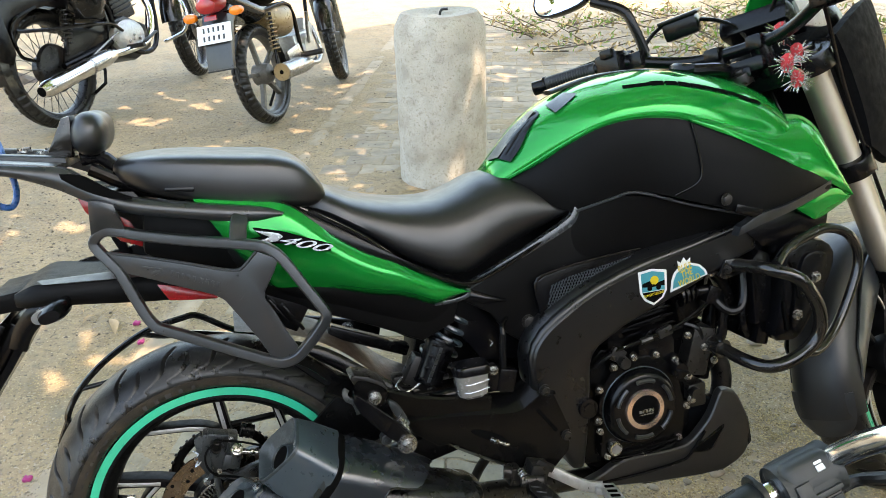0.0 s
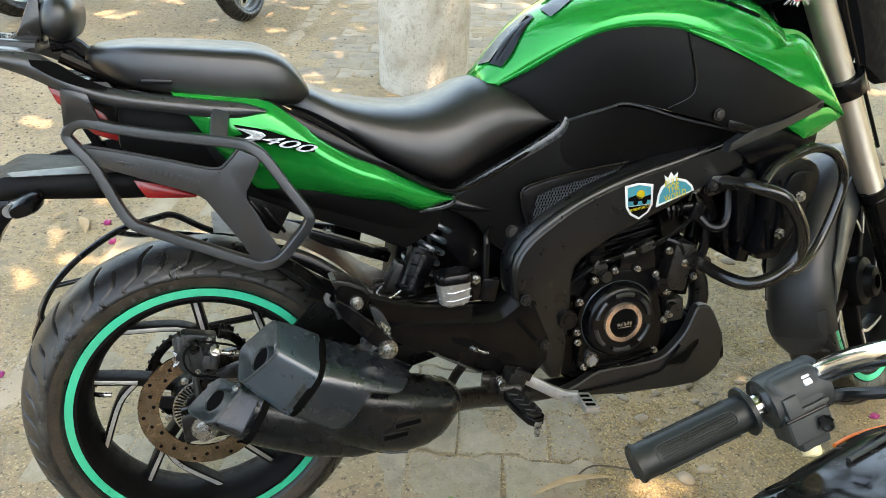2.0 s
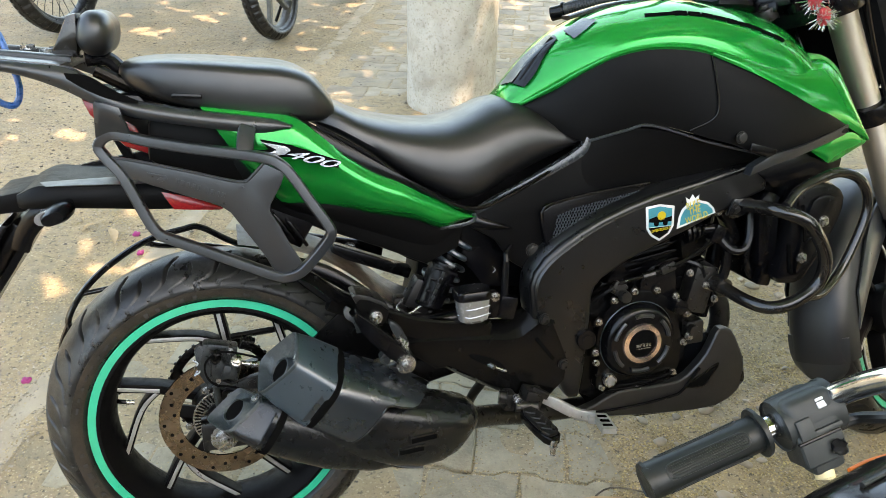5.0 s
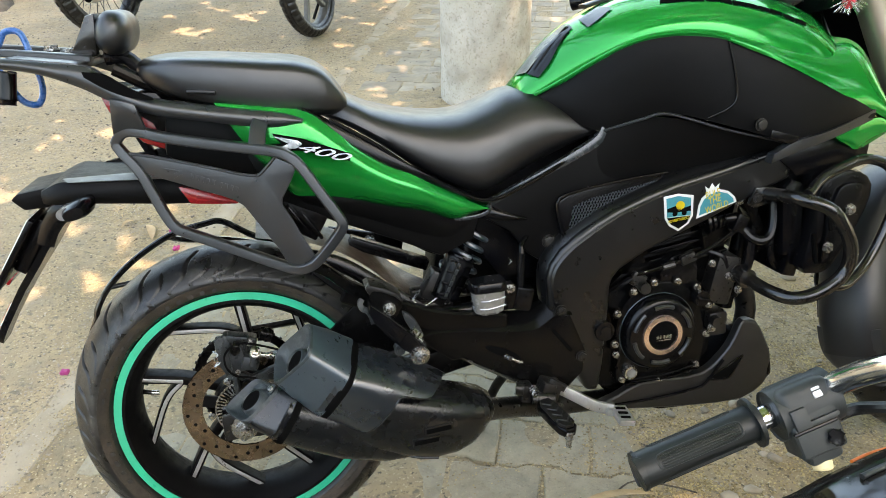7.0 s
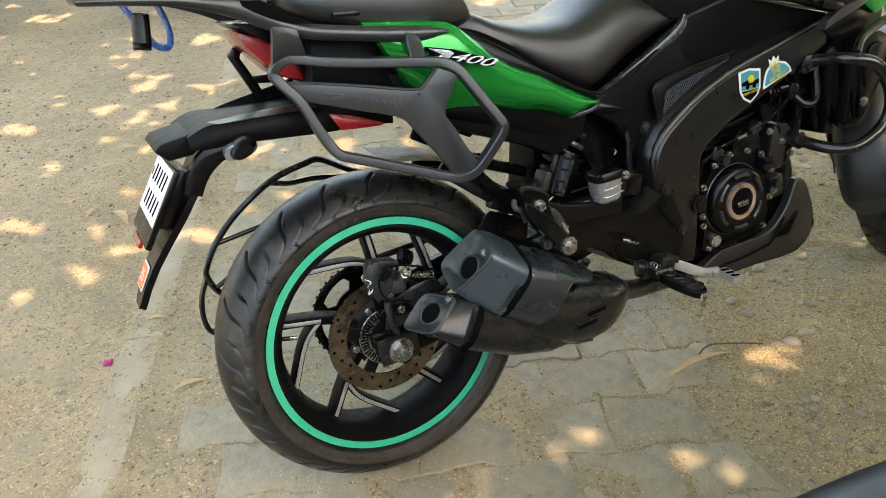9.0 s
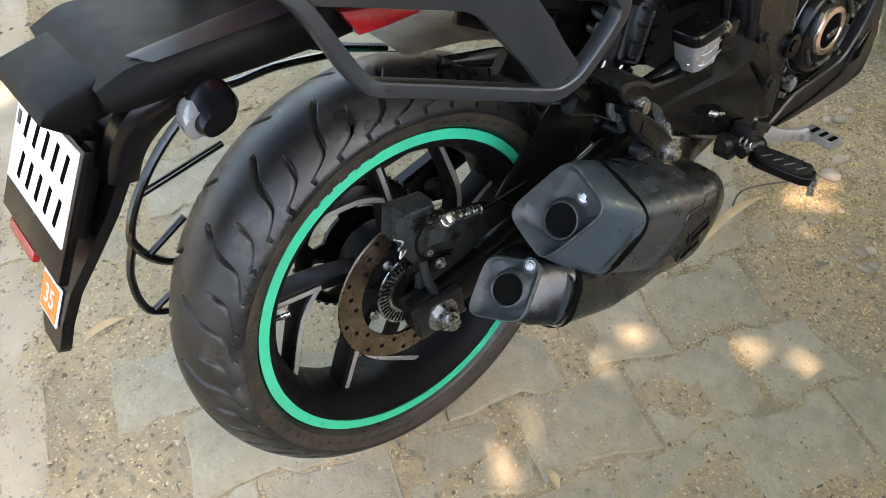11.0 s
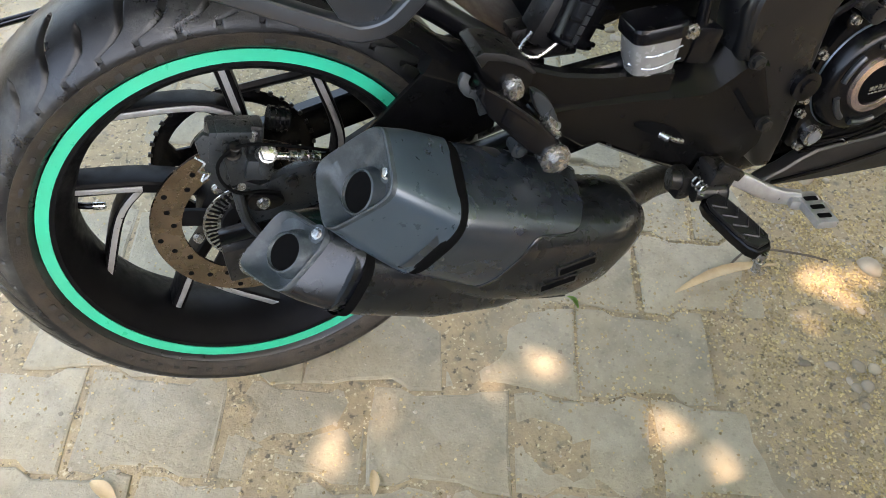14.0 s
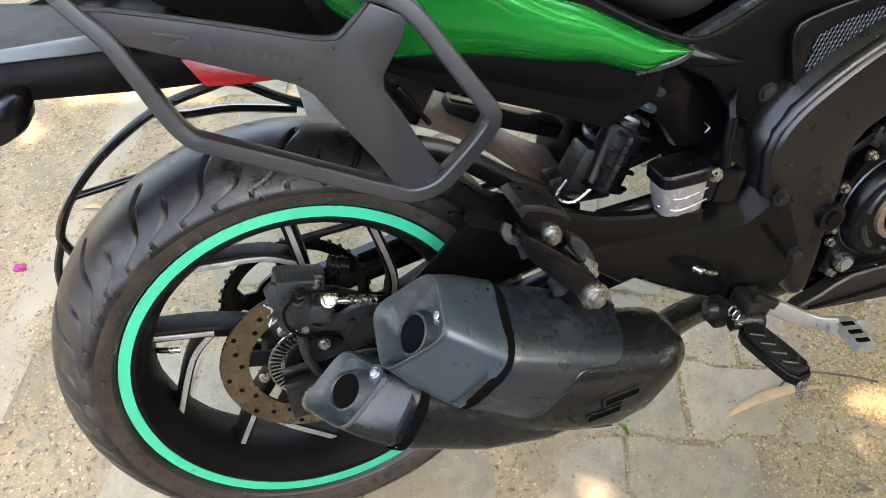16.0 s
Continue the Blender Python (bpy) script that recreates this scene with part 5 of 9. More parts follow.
NAME_Z = ((0.780, 0.984), (0.842, 0.986), (0.880, 0.982), (0.932, 0.970), (0.984, 0.955), (1.050, 0.928))


def name_z(x):
    for (a, za), (b, zb) in zip(NAME_Z, NAME_Z[1:]):
        if x <= b:
            return za + (zb - za) * (x - a) / (b - a)
    return NAME_Z[-1][1]


for x, l, h in ((0.784, 0.048, 0.0045), (0.832, 0.022, 0.0070), *[(0.857 + 0.0235 * i, 0.0205, 0.0062 - 0.0003 * i) for i in range(8)]):
    run = [drape(tank, x + l * k / 3, name_z(x + l * k / 3), 0.0012) for k in range(4)]
    part("name_bar", tube([p for p, _ in run], 0, 8, 2, (h, 0.0018), up=tuple(run[1][1])), INK_SHADE, tank)
part("filler_ring", tube([(0.98, -0.04, 1.0), (1.02, -0.05, 0.998), (1.06, -0.03, 0.99), (1.07, 0.0, 0.985), (1.04, 0.04, 0.995), (0.99, 0.04, 1.0), (0.965, 0.0, 1.004)], 0.012, 10, 4, closed=True), SATIN, tank)
part("tank_stripe", tube([(0.70, 0.03, 0.982), (0.80, 0.04, 1.003), (0.90, 0.05, 1.006), (0.98, 0.05, 0.996)], 0, 10, 4, (0.016, 0.004), up=(0, 0, 1)), SATIN, tank)
part("inner_box", plate([(0.45, 0.655), (0.58, 0.60), (0.58, 0.49), (0.50, 0.50), (0.46, 0.56)], -0.060, 0.09, 0.01), SATIN, bike)

# ---- engine ----
eng = part("engine", add(plate([(0.645, 0.29), (0.66, 0.45), (0.72, 0.50), (0.86, 0.49), (0.915, 0.42), (0.91, 0.31), (0.86, 0.255), (0.70, 0.255)], -0.112, 0.14, 0.014), plate([(0.74, 0.45), (0.77, 0.64), (0.93, 0.66), (0.97, 0.60), (0.93, 0.42)], -0.085, 0.085, 0.014)), MATT, bike, "matt black single-cylinder engine")
CV = (0.785, 0, 0.382)
cover_out = [(0.700, 0.395), (0.706, 0.352), (0.70, 0.300), (0.715, 0.283), (0.80, 0.278), (0.872, 0.292), (0.885, 0.345), (0.880, 0.395), (0.862, 0.440), (0.835, 0.470), (0.79, 0.480), (0.745, 0.470), (0.715, 0.440)]
cover = part("clutch_cover", plate(cover_out, -0.132, -0.105, 0.006, 3), MATT, eng, "matt black clutch cover")
part("drum", revolve([(0.0, -0.153), (0.062, -0.153), (0.068, -0.151), (0.072, -0.146), (0.076, -0.130), (0.078, -0.115), (0.0, -0.115)], 56, True, CV), SATIN, cover)
# paler band paints the crescent highlight round the cover's rim
part("rim_band", revolve([(0.0765, -0.134), (0.0795, -0.130), (0.0795, -0.118), (0.076, -0.118)], 56, True, CV), SILVERGREY, cover)
for i in range(6):
    a0, a1 = radians(60 * i + 8), radians(60 * i + 46)
    arc = [(CV[0] + 0.057 * math.cos(a0 + (a1 - a0) * j / 6), -0.1545, CV[2] + 0.057 * math.sin(a0 + (a1 - a0) * j / 6)) for j in range(7)]
    part("raised_rib", tube(arc, 0.0042, 8, 1), GREY, cover)
part("emblem_ring", revolve([(0.0285, -0.156), (0.030, -0.159), (0.039, -0.158), (0.0405, -0.153), (0.0285, -0.152)], 56, True, CV), COPPER, cover, "copper-coloured emblem ring")
part("emblem_dome", revolve([(0.0, -0.1595), (0.018, -0.1585), (0.0285, -0.155), (0.0285, -0.151), (0.0, -0.151)], 40, True, CV), INK_SHADE, cover)
part("emblem_bars", add(*[box((CV[0] - 0.013 + 0.0065 * i, -0.1605, CV[2] - 0.001), (0.0048, 0.0016, 0.007), 0.0006) for i in range(5)], box((CV[0], -0.1603, CV[2] - 0.008), (0.03, 0.001, 0.0015), 0)), STEEL, cover)
for a, r in ((68, 0.104), (95, 0.100), (120, 0.100), (150, 0.094), (190, 0.088), (-12, 0.104), (20, 0.112), (45, 0.112)):
    q = (CV[0] + r * math.cos(radians(a)), -0.131, CV[2] + r * math.sin(radians(a)))
    part("bolt", bolt(q, 0.0052, 0.009), STEEL, cover)
    part("boss", rod((q[0], -0.112, q[2]), (q[0], -0.1325, q[2]), 0.0105, n=14, bevel=0.002), MATT, cover)
for q in ((0.713, 0.290), (0.868, 0.298), (0.70, 0.345), (0.79, 0.275)):
    part("bolt", bolt((q[0], -0.131, q[1]), 0.0052, 0.009), STEEL, cover)
sg = part("sight_glass", add(rod((0.728, -0.128, 0.305), (0.728, -0.142, 0.305), 0.0135, n=22, bevel=0.002)), STEEL, cover, "oil sight glass")
part("glass", rod((0.728, -0.140, 0.305), (0.728, -0.1435, 0.305), 0.0095, n=20), SMOKE, sg)
part("lower_rib", add(tube([(0.715, -0.135, 0.292), (0.80, -0.138, 0.290), (0.865, -0.136, 0.300)], 0.003, 6, 3), tube([(0.72, -0.134, 0.278), (0.79, -0.136, 0.277), (0.86, -0.134, 0.287)], 0.003, 6, 3)), MATT, cover)
part("oil_cap", add(rod((0.868, -0.12, 0.442), (0.868, -0.150, 0.442), 0.0155, n=20, bevel=0.002), box((0.868, -0.153, 0.442), (0.028, 0.008, 0.006), 0.002, (0, 20, 0))), SATIN, cover)
part("filter_cover", plate([(0.79, 0.475), (0.80, 0.515), (0.83, 0.53), (0.862, 0.52), (0.868, 0.470), (0.84, 0.455)], -0.128, -0.10, 0.006, 2), SATIN, eng)
# cylinder with fins, plug cap, hoses, wiring, clutch arm
for i in range(7):
    z = 0.505 + 0.018 * i
    part("fin", box((0.85 + 0.10 * (z - 0.5) + 0.01, -0.02, z), (0.165, 0.165, 0.006), 0.002, (0, -8, 0)), MATT, eng)
part("head_cover", add(box((0.875, -0.045, 0.600), (0.13, 0.10, 0.05), 0.012, (0, -8, 0)), box((0.84, -0.09, 0.575), (0.05, 0.03, 0.03), 0.006), box((0.905, -0.095, 0.56), (0.05, 0.04, 0.07), 0.008, (0, -12, 0))), MATT, eng)
part("bracket", plate([(0.925, 0.645), (0.96, 0.60), (0.985, 0.55), (1.0, 0.56), (0.975, 0.62), (0.955, 0.655)], -0.135, -0.105, 0.005), MATT, eng)
part("bolt", bolt((0.938, -0.140, 0.628), 0.010, 0.008), STEEL, eng)
pc = part("plug_cap", add(*[rod((0.880 + 0.008 * i, -0.125 - 0.001 * i, 0.585 + 0.001 * i), (0.886 + 0.008 * i, -0.126, 0.586 + 0.001 * i), 0.022 - 0.002 * i, n=20, bevel=0.002) for i in range(4)], rod((0.905, -0.128, 0.588), (0.935, -0.135, 0.590), 0.010, n=14, bevel=0.003)), SATIN, eng)
part("sensor", box((0.942, -0.137, 0.580), (0.026, 0.022, 0.034), 0.004, (0, 25, 0)), SATIN, pc)
part("coolant_hose", tube([(0.945, -0.135, 0.575), (0.965, -0.15, 0.55), (0.99, -0.155, 0.548), (1.005, -0.15, 0.57), (1.010, -0.14, 0.62)], 0.009, 10, 5), SATIN, eng)
cab = part("clutch_cable", tube([(0.74, -0.130, 0.500), (0.80, -0.140, 0.515), (0.87, -0.145, 0.535), (0.945, -0.140, 0.572)], 0.0042, 8, 4), SATIN, eng)
part("cable_end", rod((0.756, -0.134, 0.505), (0.79, -0.139, 0.512), 0.0028), STEEL, cab)
part("adjuster", add(rod((0.79, -0.139, 0.512), (0.812, -0.142, 0.517), 0.0065, n=8), box((0.838, -0.142, 0.525), (0.03, 0.012, 0.018), 0.003, (0, -18, 0))), WORN, cab)
part("release_arm", add(box((0.745, -0.128, 0.490), (0.030, 0.012, 0.026), 0.004, (0, 30, 0)), rod((0.752, -0.13, 0.478), (0.752, -0.150, 0.478), 0.011, n=16, bevel=0.002)), WORN, eng)
for a, b, c, r in (((0.90, -0.10, 0.52), (0.93, -0.115, 0.50), (0.945, -0.10, 0.42), 0.007), ((0.98, -0.12, 0.60), (0.975, -0.125, 0.50), (0.96, -0.10, 0.42), 0.010), ((0.69, -0.125, 0.47), (0.72, -0.13, 0.49), (0.76, -0.12, 0.50), 0.006), ((1.02, -0.13, 0.60), (1.01, -0.14, 0.52), (1.03, -0.13, 0.48), 0.007)):
    part("hose", tube([a, b, c], r, 9, 6), SATIN, eng)
part("engine_mount", add(box((0.93, -0.09, 0.46), (0.05, 0.06, 0.10), 0.008, (0, 15, 0)), box((0.915, -0.11, 0.375), (0.04, 0.04, 0.05), 0.008), rod((0.905, -0.13, 0.385), (0.905, -0.145, 0.385), 0.011)), WORN, eng)
part("bolt", bolt((0.898, -0.132, 0.372), 0.007, 0.009), STEEL, eng)
for q in ((0.935, -0.122, 0.47), (0.955, -0.124, 0.44), (0.90, -0.12, 0.50)):
    part("bolt", bolt(q, 0.006, 0.008), STEEL, eng)
part("left_case", box((0.80, 0.12, 0.38), (0.26, 0.06, 0.22), 0.03), MATT, eng)
part("down_tube", tube([(1.02, -0.06, 0.70), (1.0, -0.06, 0.55), (0.965, -0.06, 0.38)], 0.017, 12, 3), MATT, eng)

# ---- belly pan ----
bp_out = [(0.655, 0.240), (0.70, 0.260), (0.746, 0.279), (0.82, 0.278), (0.879, 0.281), (0.91, 0.302), (0.935, 0.330), (0.950, 0.360), (0.964, 0.379), (0.997, 0.369), (1.022, 0.33), (1.043, 0.285), (1.042, 0.250), (1.028, 0.222), (0.968, 0.206), (0.856, 0.212), (0.75, 0.224)]
bpn = part("belly_pan", plate(bp_out, -0.142, -0.118, 0.008, 2, 3, lambda x, z: 0.45 * max(0, x - 0.95) ** 1.3 * 1.2), BELLY, bike, "satin black belly pan")
part("belly_floor", plate([(0.70, 0.235), (0.86, 0.245), (0.97, 0.345), (1.04, 0.30), (1.05, 0.24), (0.98, 0.190), (0.80, 0.200)], -0.120, 0.13, 0.012), SATIN, bpn)
part("opening_rim", tube([(0.890, -0.1430, 0.268), (0.930, -0.1425, 0.288), (0.966, -0.139, 0.304), (0.952, -0.140, 0.282), (0.936, -0.142, 0.262), (0.912, -0.143, 0.262)], 0.0022, 6, 3, closed=True), SATIN, bpn)
# black plate stands in for the shade inside the opening
part("opening", plate([(0.892, 0.268), (0.930, 0.287), (0.964, 0.302), (0.951, 0.282), (0.935, 0.263), (0.912, 0.263)], -0.1428, -0.134, 0.001, 1, 2, lambda x, z: 0.45 * max(0, x - 0.95) ** 1.3 * 1.2), INK_SHADE, bpn)
part("crease", tube([(0.68, -0.143, 0.243), (0.78, -0.146, 0.245), (0.86, -0.146, 0.252), (0.885, -0.146, 0.262), (0.92, -0.146, 0.305)], 0.003, 6, 4), SATIN, bpn)

# ---- radiator with its guard panel ----
rad = part("radiator", add(box((1.075, 0, 0.58), (0.03, 0.30, 0.24), 0.006, (0, 14, 0)), box((1.06, 0, 0.60), (0.05, 0.22, 0.20), 0.01, (0, 14, 0))), SATIN, bike)
part("side_guard", plate([(1.045, 0.492), (1.058, 0.560), (1.070, 0.640), (1.098, 0.668), (1.150, 0.668), (1.178, 0.640), (1.170, 0.595), (1.140, 0.540), (1.105, 0.485), (1.07, 0.478)], -0.190, -0.155, 0.008, 2), SATIN, rad)
part("guard_step", plate([(1.078, 0.51), (1.095, 0.62), (1.115, 0.648), (1.148, 0.645), (1.155, 0.618), (1.115, 0.53), (1.095, 0.50)], -0.1975, -0.186, 0.004, 2), SATIN, rad)
# slots drawn as black boxes, shade put into the colour
part("guard_slot", box((1.085, -0.1985, 0.60), (0.006, 0.004, 0.075), 0.002, (0, -10, 0)), INK_SHADE, rad)
part("guard_slot", box((1.066, -0.193, 0.53), (0.006, 0.004, 0.06), 0.002, (0, -10, 0)), INK_SHADE, rad)
for q in ((1.128, -0.198, 0.600), (1.088, -0.198, 0.532)):
    part("bolt", bolt(q, 0.0085, 0.007), STEEL, rad)
part("expansion_tank", add(plate([(1.02, 0.51), (1.01, 0.64), (1.03, 0.66), (1.055, 0.65), (1.06, 0.52)], -0.165, -0.12, 0.008)), SATIN, rad)
part("duct", strip([(1.00, -0.16, 0.700), (1.08, -0.17, 0.725), (1.19, -0.155, 0.735)], [(1.04, -0.16, 0.665), (1.10, -0.165, 0.668), (1.185, -0.155, 0.68)], 0.004, 0.03), SATIN, rad)

# ---- crash guard ----
for sd in (1, -1):
    g = part("crash_guard", tube([(0.968, -0.140 * sd, 0.634), (0.985, -0.185 * sd, 0.640), (1.0, -0.235 * sd, 0.642), (1.043, -0.262 * sd, 0.622), (1.082, -0.264 * sd, 0.560), (1.082, -0.260 * sd, 0.508), (1.044, -0.255 * sd, 0.474), (1.000, -0.240 * sd, 0.458), (0.975, -0.200 * sd, 0.460), (0.960, -0.140 * sd, 0.470)], 0.0125, 14, 6), MAROON, bike, "glossy black tubular crash guard")
    part("outer_loop", tube([(1.01, -0.238 * sd, 0.650), (1.05, -0.215 * sd, 0.668), (1.095, -0.205 * sd, 0.682), (1.150, -0.200 * sd, 0.692), (1.200, -0.200 * sd, 0.672), (1.222, -0.200 * sd, 0.625), (1.205, -0.205 * sd, 0.570), (1.165, -0.215 * sd, 0.505), (1.11, -0.235 * sd, 0.472), (1.06, -0.25 * sd, 0.475)], 0.0095, 12, 6), MAROON, g)
    part("tab", add(plate([(0.942, 0.622), (0.955, 0.614), (0.995, 0.622), (0.995, 0.650), (0.956, 0.652)], -0.166, -0.158, 0.002) if sd > 0 else box((0.91, 0.15, 0.66), (0.05, 0.01, 0.03), 0.002)), MAROON, g)
    if sd > 0:
        part("bolt", bolt((0.958, -0.166, 0.633), 0.007, 0.008), WORN, g)
    part("foot", rod((0.956, -0.12 * sd, 0.472), (0.960, -0.150 * sd, 0.470), 0.016, n=16, bevel=0.003), MAROON, g)

# side stand
part("side_stand", tube([(0.56, 0.10, 0.24), (0.52, 0.16, 0.13), (0.49, 0.215, -0.040)], 0.011, 12, 3), MATT, bike)

# ---- tail: mudguard arm, plate holder, lamps ----
arm = part("tail_arm", strip([(-0.262, -0.072, 0.758), (-0.228, -0.085, 0.772), (-0.19, -0.095, 0.770), (-0.10, -0.100, 0.766), (0.0, -0.095, 0.760), (0.07, -0.09, 0.752)],
          [(-0.262, -0.072, 0.738), (-0.250, -0.085, 0.738), (-0.215, -0.095, 0.738), (-0.13, -0.100, 0.730), (-0.06, -0.100, 0.722), (0.02, -0.095, 0.715), (0.07, -0.09, 0.708)], 0.006, 0.18, 34, 8), KNEE, bike, "satin black tail arm")
part("arm_wing", strip([(-0.226, -0.070, 0.7745), (-0.18, -0.072, 0.7745), (-0.12, -0.074, 0.774), (-0.06, -0.074, 0.772)], [(-0.214, -0.094, 0.7720), (-0.18, -0.098, 0.7715), (-0.12, -0.104, 0.769), (-0.06, -0.104, 0.765)], 0.0, 0.003, 20, 4), GREY, arm)
part("number_light_shelf", plate([(-0.314, 0.746), (-0.302, 0.756), (-0.235, 0.764), (-0.232, 0.744), (-0.258, 0.728), (-0.296, 0.727)], -0.062, 0.078, 0.005), KNEE, arm)
# near leg turning down to the plate holder, far edge with its open triangle below the lamp
part("arm_leg", strip([(-0.206, -0.088, 0.745), (-0.245, -0.082, 0.735), (-0.272, -0.072, 0.705), (-0.287, -0.066, 0.672)], [(-0.190, -0.090, 0.722), (-0.222, -0.086, 0.712), (-0.246, -0.076, 0.690), (-0.262, -0.068, 0.662)], 0.004, 0.02, 20, 6), SATIN, arm)
part("arm_edge", strip([(-0.236, 0.074, 0.760), (-0.17, 0.078, 0.774), (-0.10, 0.080, 0.784), (-0.04, 0.08, 0.792)], [(-0.240, 0.074, 0.738), (-0.17, 0.078, 0.750), (-0.10, 0.08, 0.758), (-0.04, 0.08, 0.76)], 0.0, 0.012, 16, 4), SATIN, arm)
part("lamp_bracket", add(plate([(-0.146, 0.852), (-0.130, 0.868), (-0.118, 0.860), (-0.126, 0.845), (-0.106, 0.800), (-0.096, 0.772), (-0.112, 0.768)], 0.070, 0.082, 0.003), plate([(-0.120, 0.812), (-0.060, 0.806), (-0.060, 0.790), (-0.112, 0.798)], 0.070, 0.080, 0.003)), SATIN, arm)
plm = pose(-0.3235, 0.018, 0.6735, 0, 34.5, 0)
flap = loft([[Vector((x, c - h, z)), Vector((x, c + h, z)), Vector((x + 0.010, c + h, z - 0.006)), Vector((x + 0.010, c - h, z - 0.006))] for x, z, c, h in ((-0.236, 0.730, 0.0, 0.070), (-0.262, 0.692, 0.0, 0.070), (-0.300, 0.640, 0.004, 0.064), (-0.338, 0.592, 0.008, 0.052), (-0.362, 0.558, 0.010, 0.038), (-0.384, 0.525, 0.008, 0.031), (-0.398, 0.500, 0.005, 0.027), (-0.402, 0.492, 0.005, 0.021))])
holder = part("mudguard", add(bevelled(flap, 0.003), moved(box((0.024, -0.004, 0.0), (0.022, 0.11, 0.10), 0.004), plm)), SATIN, bike, "black mudguard with plate holder")
npl = part("number_plate", moved(box((0.008, 0, -0.016), (0.010, 0.178, 0.134), 0.003), plm), MATT, holder, "white number plate in a black frame")
part("plate_face", moved(box((0.0022, 0, 0.0), (0.002, 0.166, 0.094), 0.0008), plm), WHITE, npl)
for row, z in ((0, 0.022), (1, -0.021)):
    for i in range(5):
        part("plate_bar", moved(box((0.0008, 0.046 - 0.027 * i, z), (0.001, 0.007, 0.028), 0, (12, 0, 0)), plm), INK_SHADE, npl)
part("plate_emblem", moved(box((0.0008, 0.071, 0.020), (0.001, 0.008, 0.014), 0), plm), GREY, npl)
part("reflector", moved(box((0.010, 0.030, -0.095), (0.008, 0.080, 0.013), 0.003), plm), RED, holder, "red reflector")
stm = pose(-0.3775, 0.013, 0.5355, 0, 33, 0)
sk = part("orange_sticker", moved(box((-0.0015, 0, 0), (0.002, 0.052, 0.044), 0.0006), stm), PALEINK, holder, "orange and white sticker")
part("print", moved(box((-0.0028, 0, 0), (0.001, 0.046, 0.038), 0), stm), ORANGE, sk)
letters("35", 0.030, stm @ pose(-0.0036, 0, 0, 90, 0, -90), PALEINK, sk, "sticker_numerals", 0.0002)
for sd in (-1, 1):
    ind = part("indicator", loft([oval((-0.184 - 0.003 * j, sd * y, 0.745 - 0.002 * j), a * 0.85, b * 0.75, 20, "xz", 2.4, 0.25) for j, (y, a, b) in enumerate(((0.098, 0.010, 0.010), (0.112, 0.012, 0.012), (0.116, 0.020, 0.016), (0.130, 0.026, 0.018), (0.150, 0.026, 0.017), (0.162, 0.018, 0.012)))]), SATIN, bike, "small black turn indicator")
    part("lens", loft([oval((-0.206 - 0.003 * j, sd * y, 0.735), a, b, 18, "xz", 2.2, 0.25) for j, (y, a, b) in enumerate(((0.118, 0.012, 0.010), (0.135, 0.016, 0.013), (0.152, 0.014, 0.010)))]), SMOKE, ind)
part("side_reflector", strip([(-0.045, -0.1165, 0.752), (0.0, -0.114, 0.738), (0.046, -0.110, 0.716)], [(-0.030, -0.114, 0.722), (0.0, -0.114, 0.718), (0.040, -0.110, 0.713)], 0.003, 0.01, 14, 4), RED, arm, "red side reflector")
tl = part("tail_lamp", plate([(-0.150, 0.900), (-0.085, 0.868), (-0.062, 0.830), (-0.055, 0.800), (-0.095, 0.818), (-0.140, 0.872)], -0.062, 0.062, 0.008), RED, bike, "red tail lamp")
part("lamp_housing", add(plate([(-0.158, 0.912), (-0.06, 0.900), (-0.02, 0.84), (-0.03, 0.80), (-0.055, 0.80), (-0.075, 0.850)], -0.075, 0.075, 0.010)), SATIN, tl)

# ---- luggage rack with backrest ----
rail_u = [(-0.366, -0.130, 0.984), (-0.27, -0.132, 0.972), (-0.189, -0.134, 0.959), (-0.141, -0.138, 0.949), (-0.101, -0.145, 0.918), (-0.058, -0.150, 0.897), (0.034, -0.155, 0.877), (0.129, -0.158, 0.860), (0.164, -0.160, 0.848)]
rail_l = [(-0.362, -0.130, 0.972), (-0.27, -0.132, 0.957), (-0.215, -0.134, 0.945), (-0.160, -0.138, 0.922), (-0.118, -0.145, 0.898), (-0.062, -0.150, 0.874), (0.01, -0.155, 0.858), (0.106, -0.158, 0.840), (0.160, -0.160, 0.843)]
rk = part("luggage_rack", strip(rail_u, rail_l, 0.008, 0.022, 44, 8), GREY, bike, "charcoal luggage rack behind the seat")
part("rail", strip([(x, -y, z) for x, y, z in rail_u], [(x, -y, z) for x, y, z in rail_l], 0.0, 0.022, 30, 5), GREY, rk)
# black strip paints the shade of the rail's recess
part("rail_recess", strip([(-0.150, -0.1475, 0.944), (-0.118, -0.152, 0.938), (-0.090, -0.156, 0.918), (-0.055, -0.159, 0.899)], [(-0.148, -0.1475, 0.936), (-0.122, -0.152, 0.918), (-0.092, -0.156, 0.904), (-0.055, -0.159, 0.896)], 0.0005, 0.006, 16, 4), INK_SHADE, rk)
deck = []
for y in (-0.06, 0.06):
    deck.append(tube([(-0.366, y, 0.985), (-0.27, y, 0.975), (-0.15, y, 0.958)], 0, 10, 2, (0.016, 0.006), up=(0, 0, 1)))
part("deck", add(plate([(-0.366, 0.984), (-0.330, 0.980), (-0.330, 0.968), (-0.364, 0.973)], -0.13, 0.13, 0.004), plate([(-0.255, 0.972), (-0.155, 0.956), (-0.155, 0.944), (-0.255, 0.960)], -0.13, 0.13, 0.004), *deck), GREY, rk)
for y in (-0.06, 0.06):
    part("under_stay", tube([(-0.12, y, 0.94), (-0.05, y, 0.90), (0.02, y, 0.88)], 0.011, 10, 2), MATT, rk)
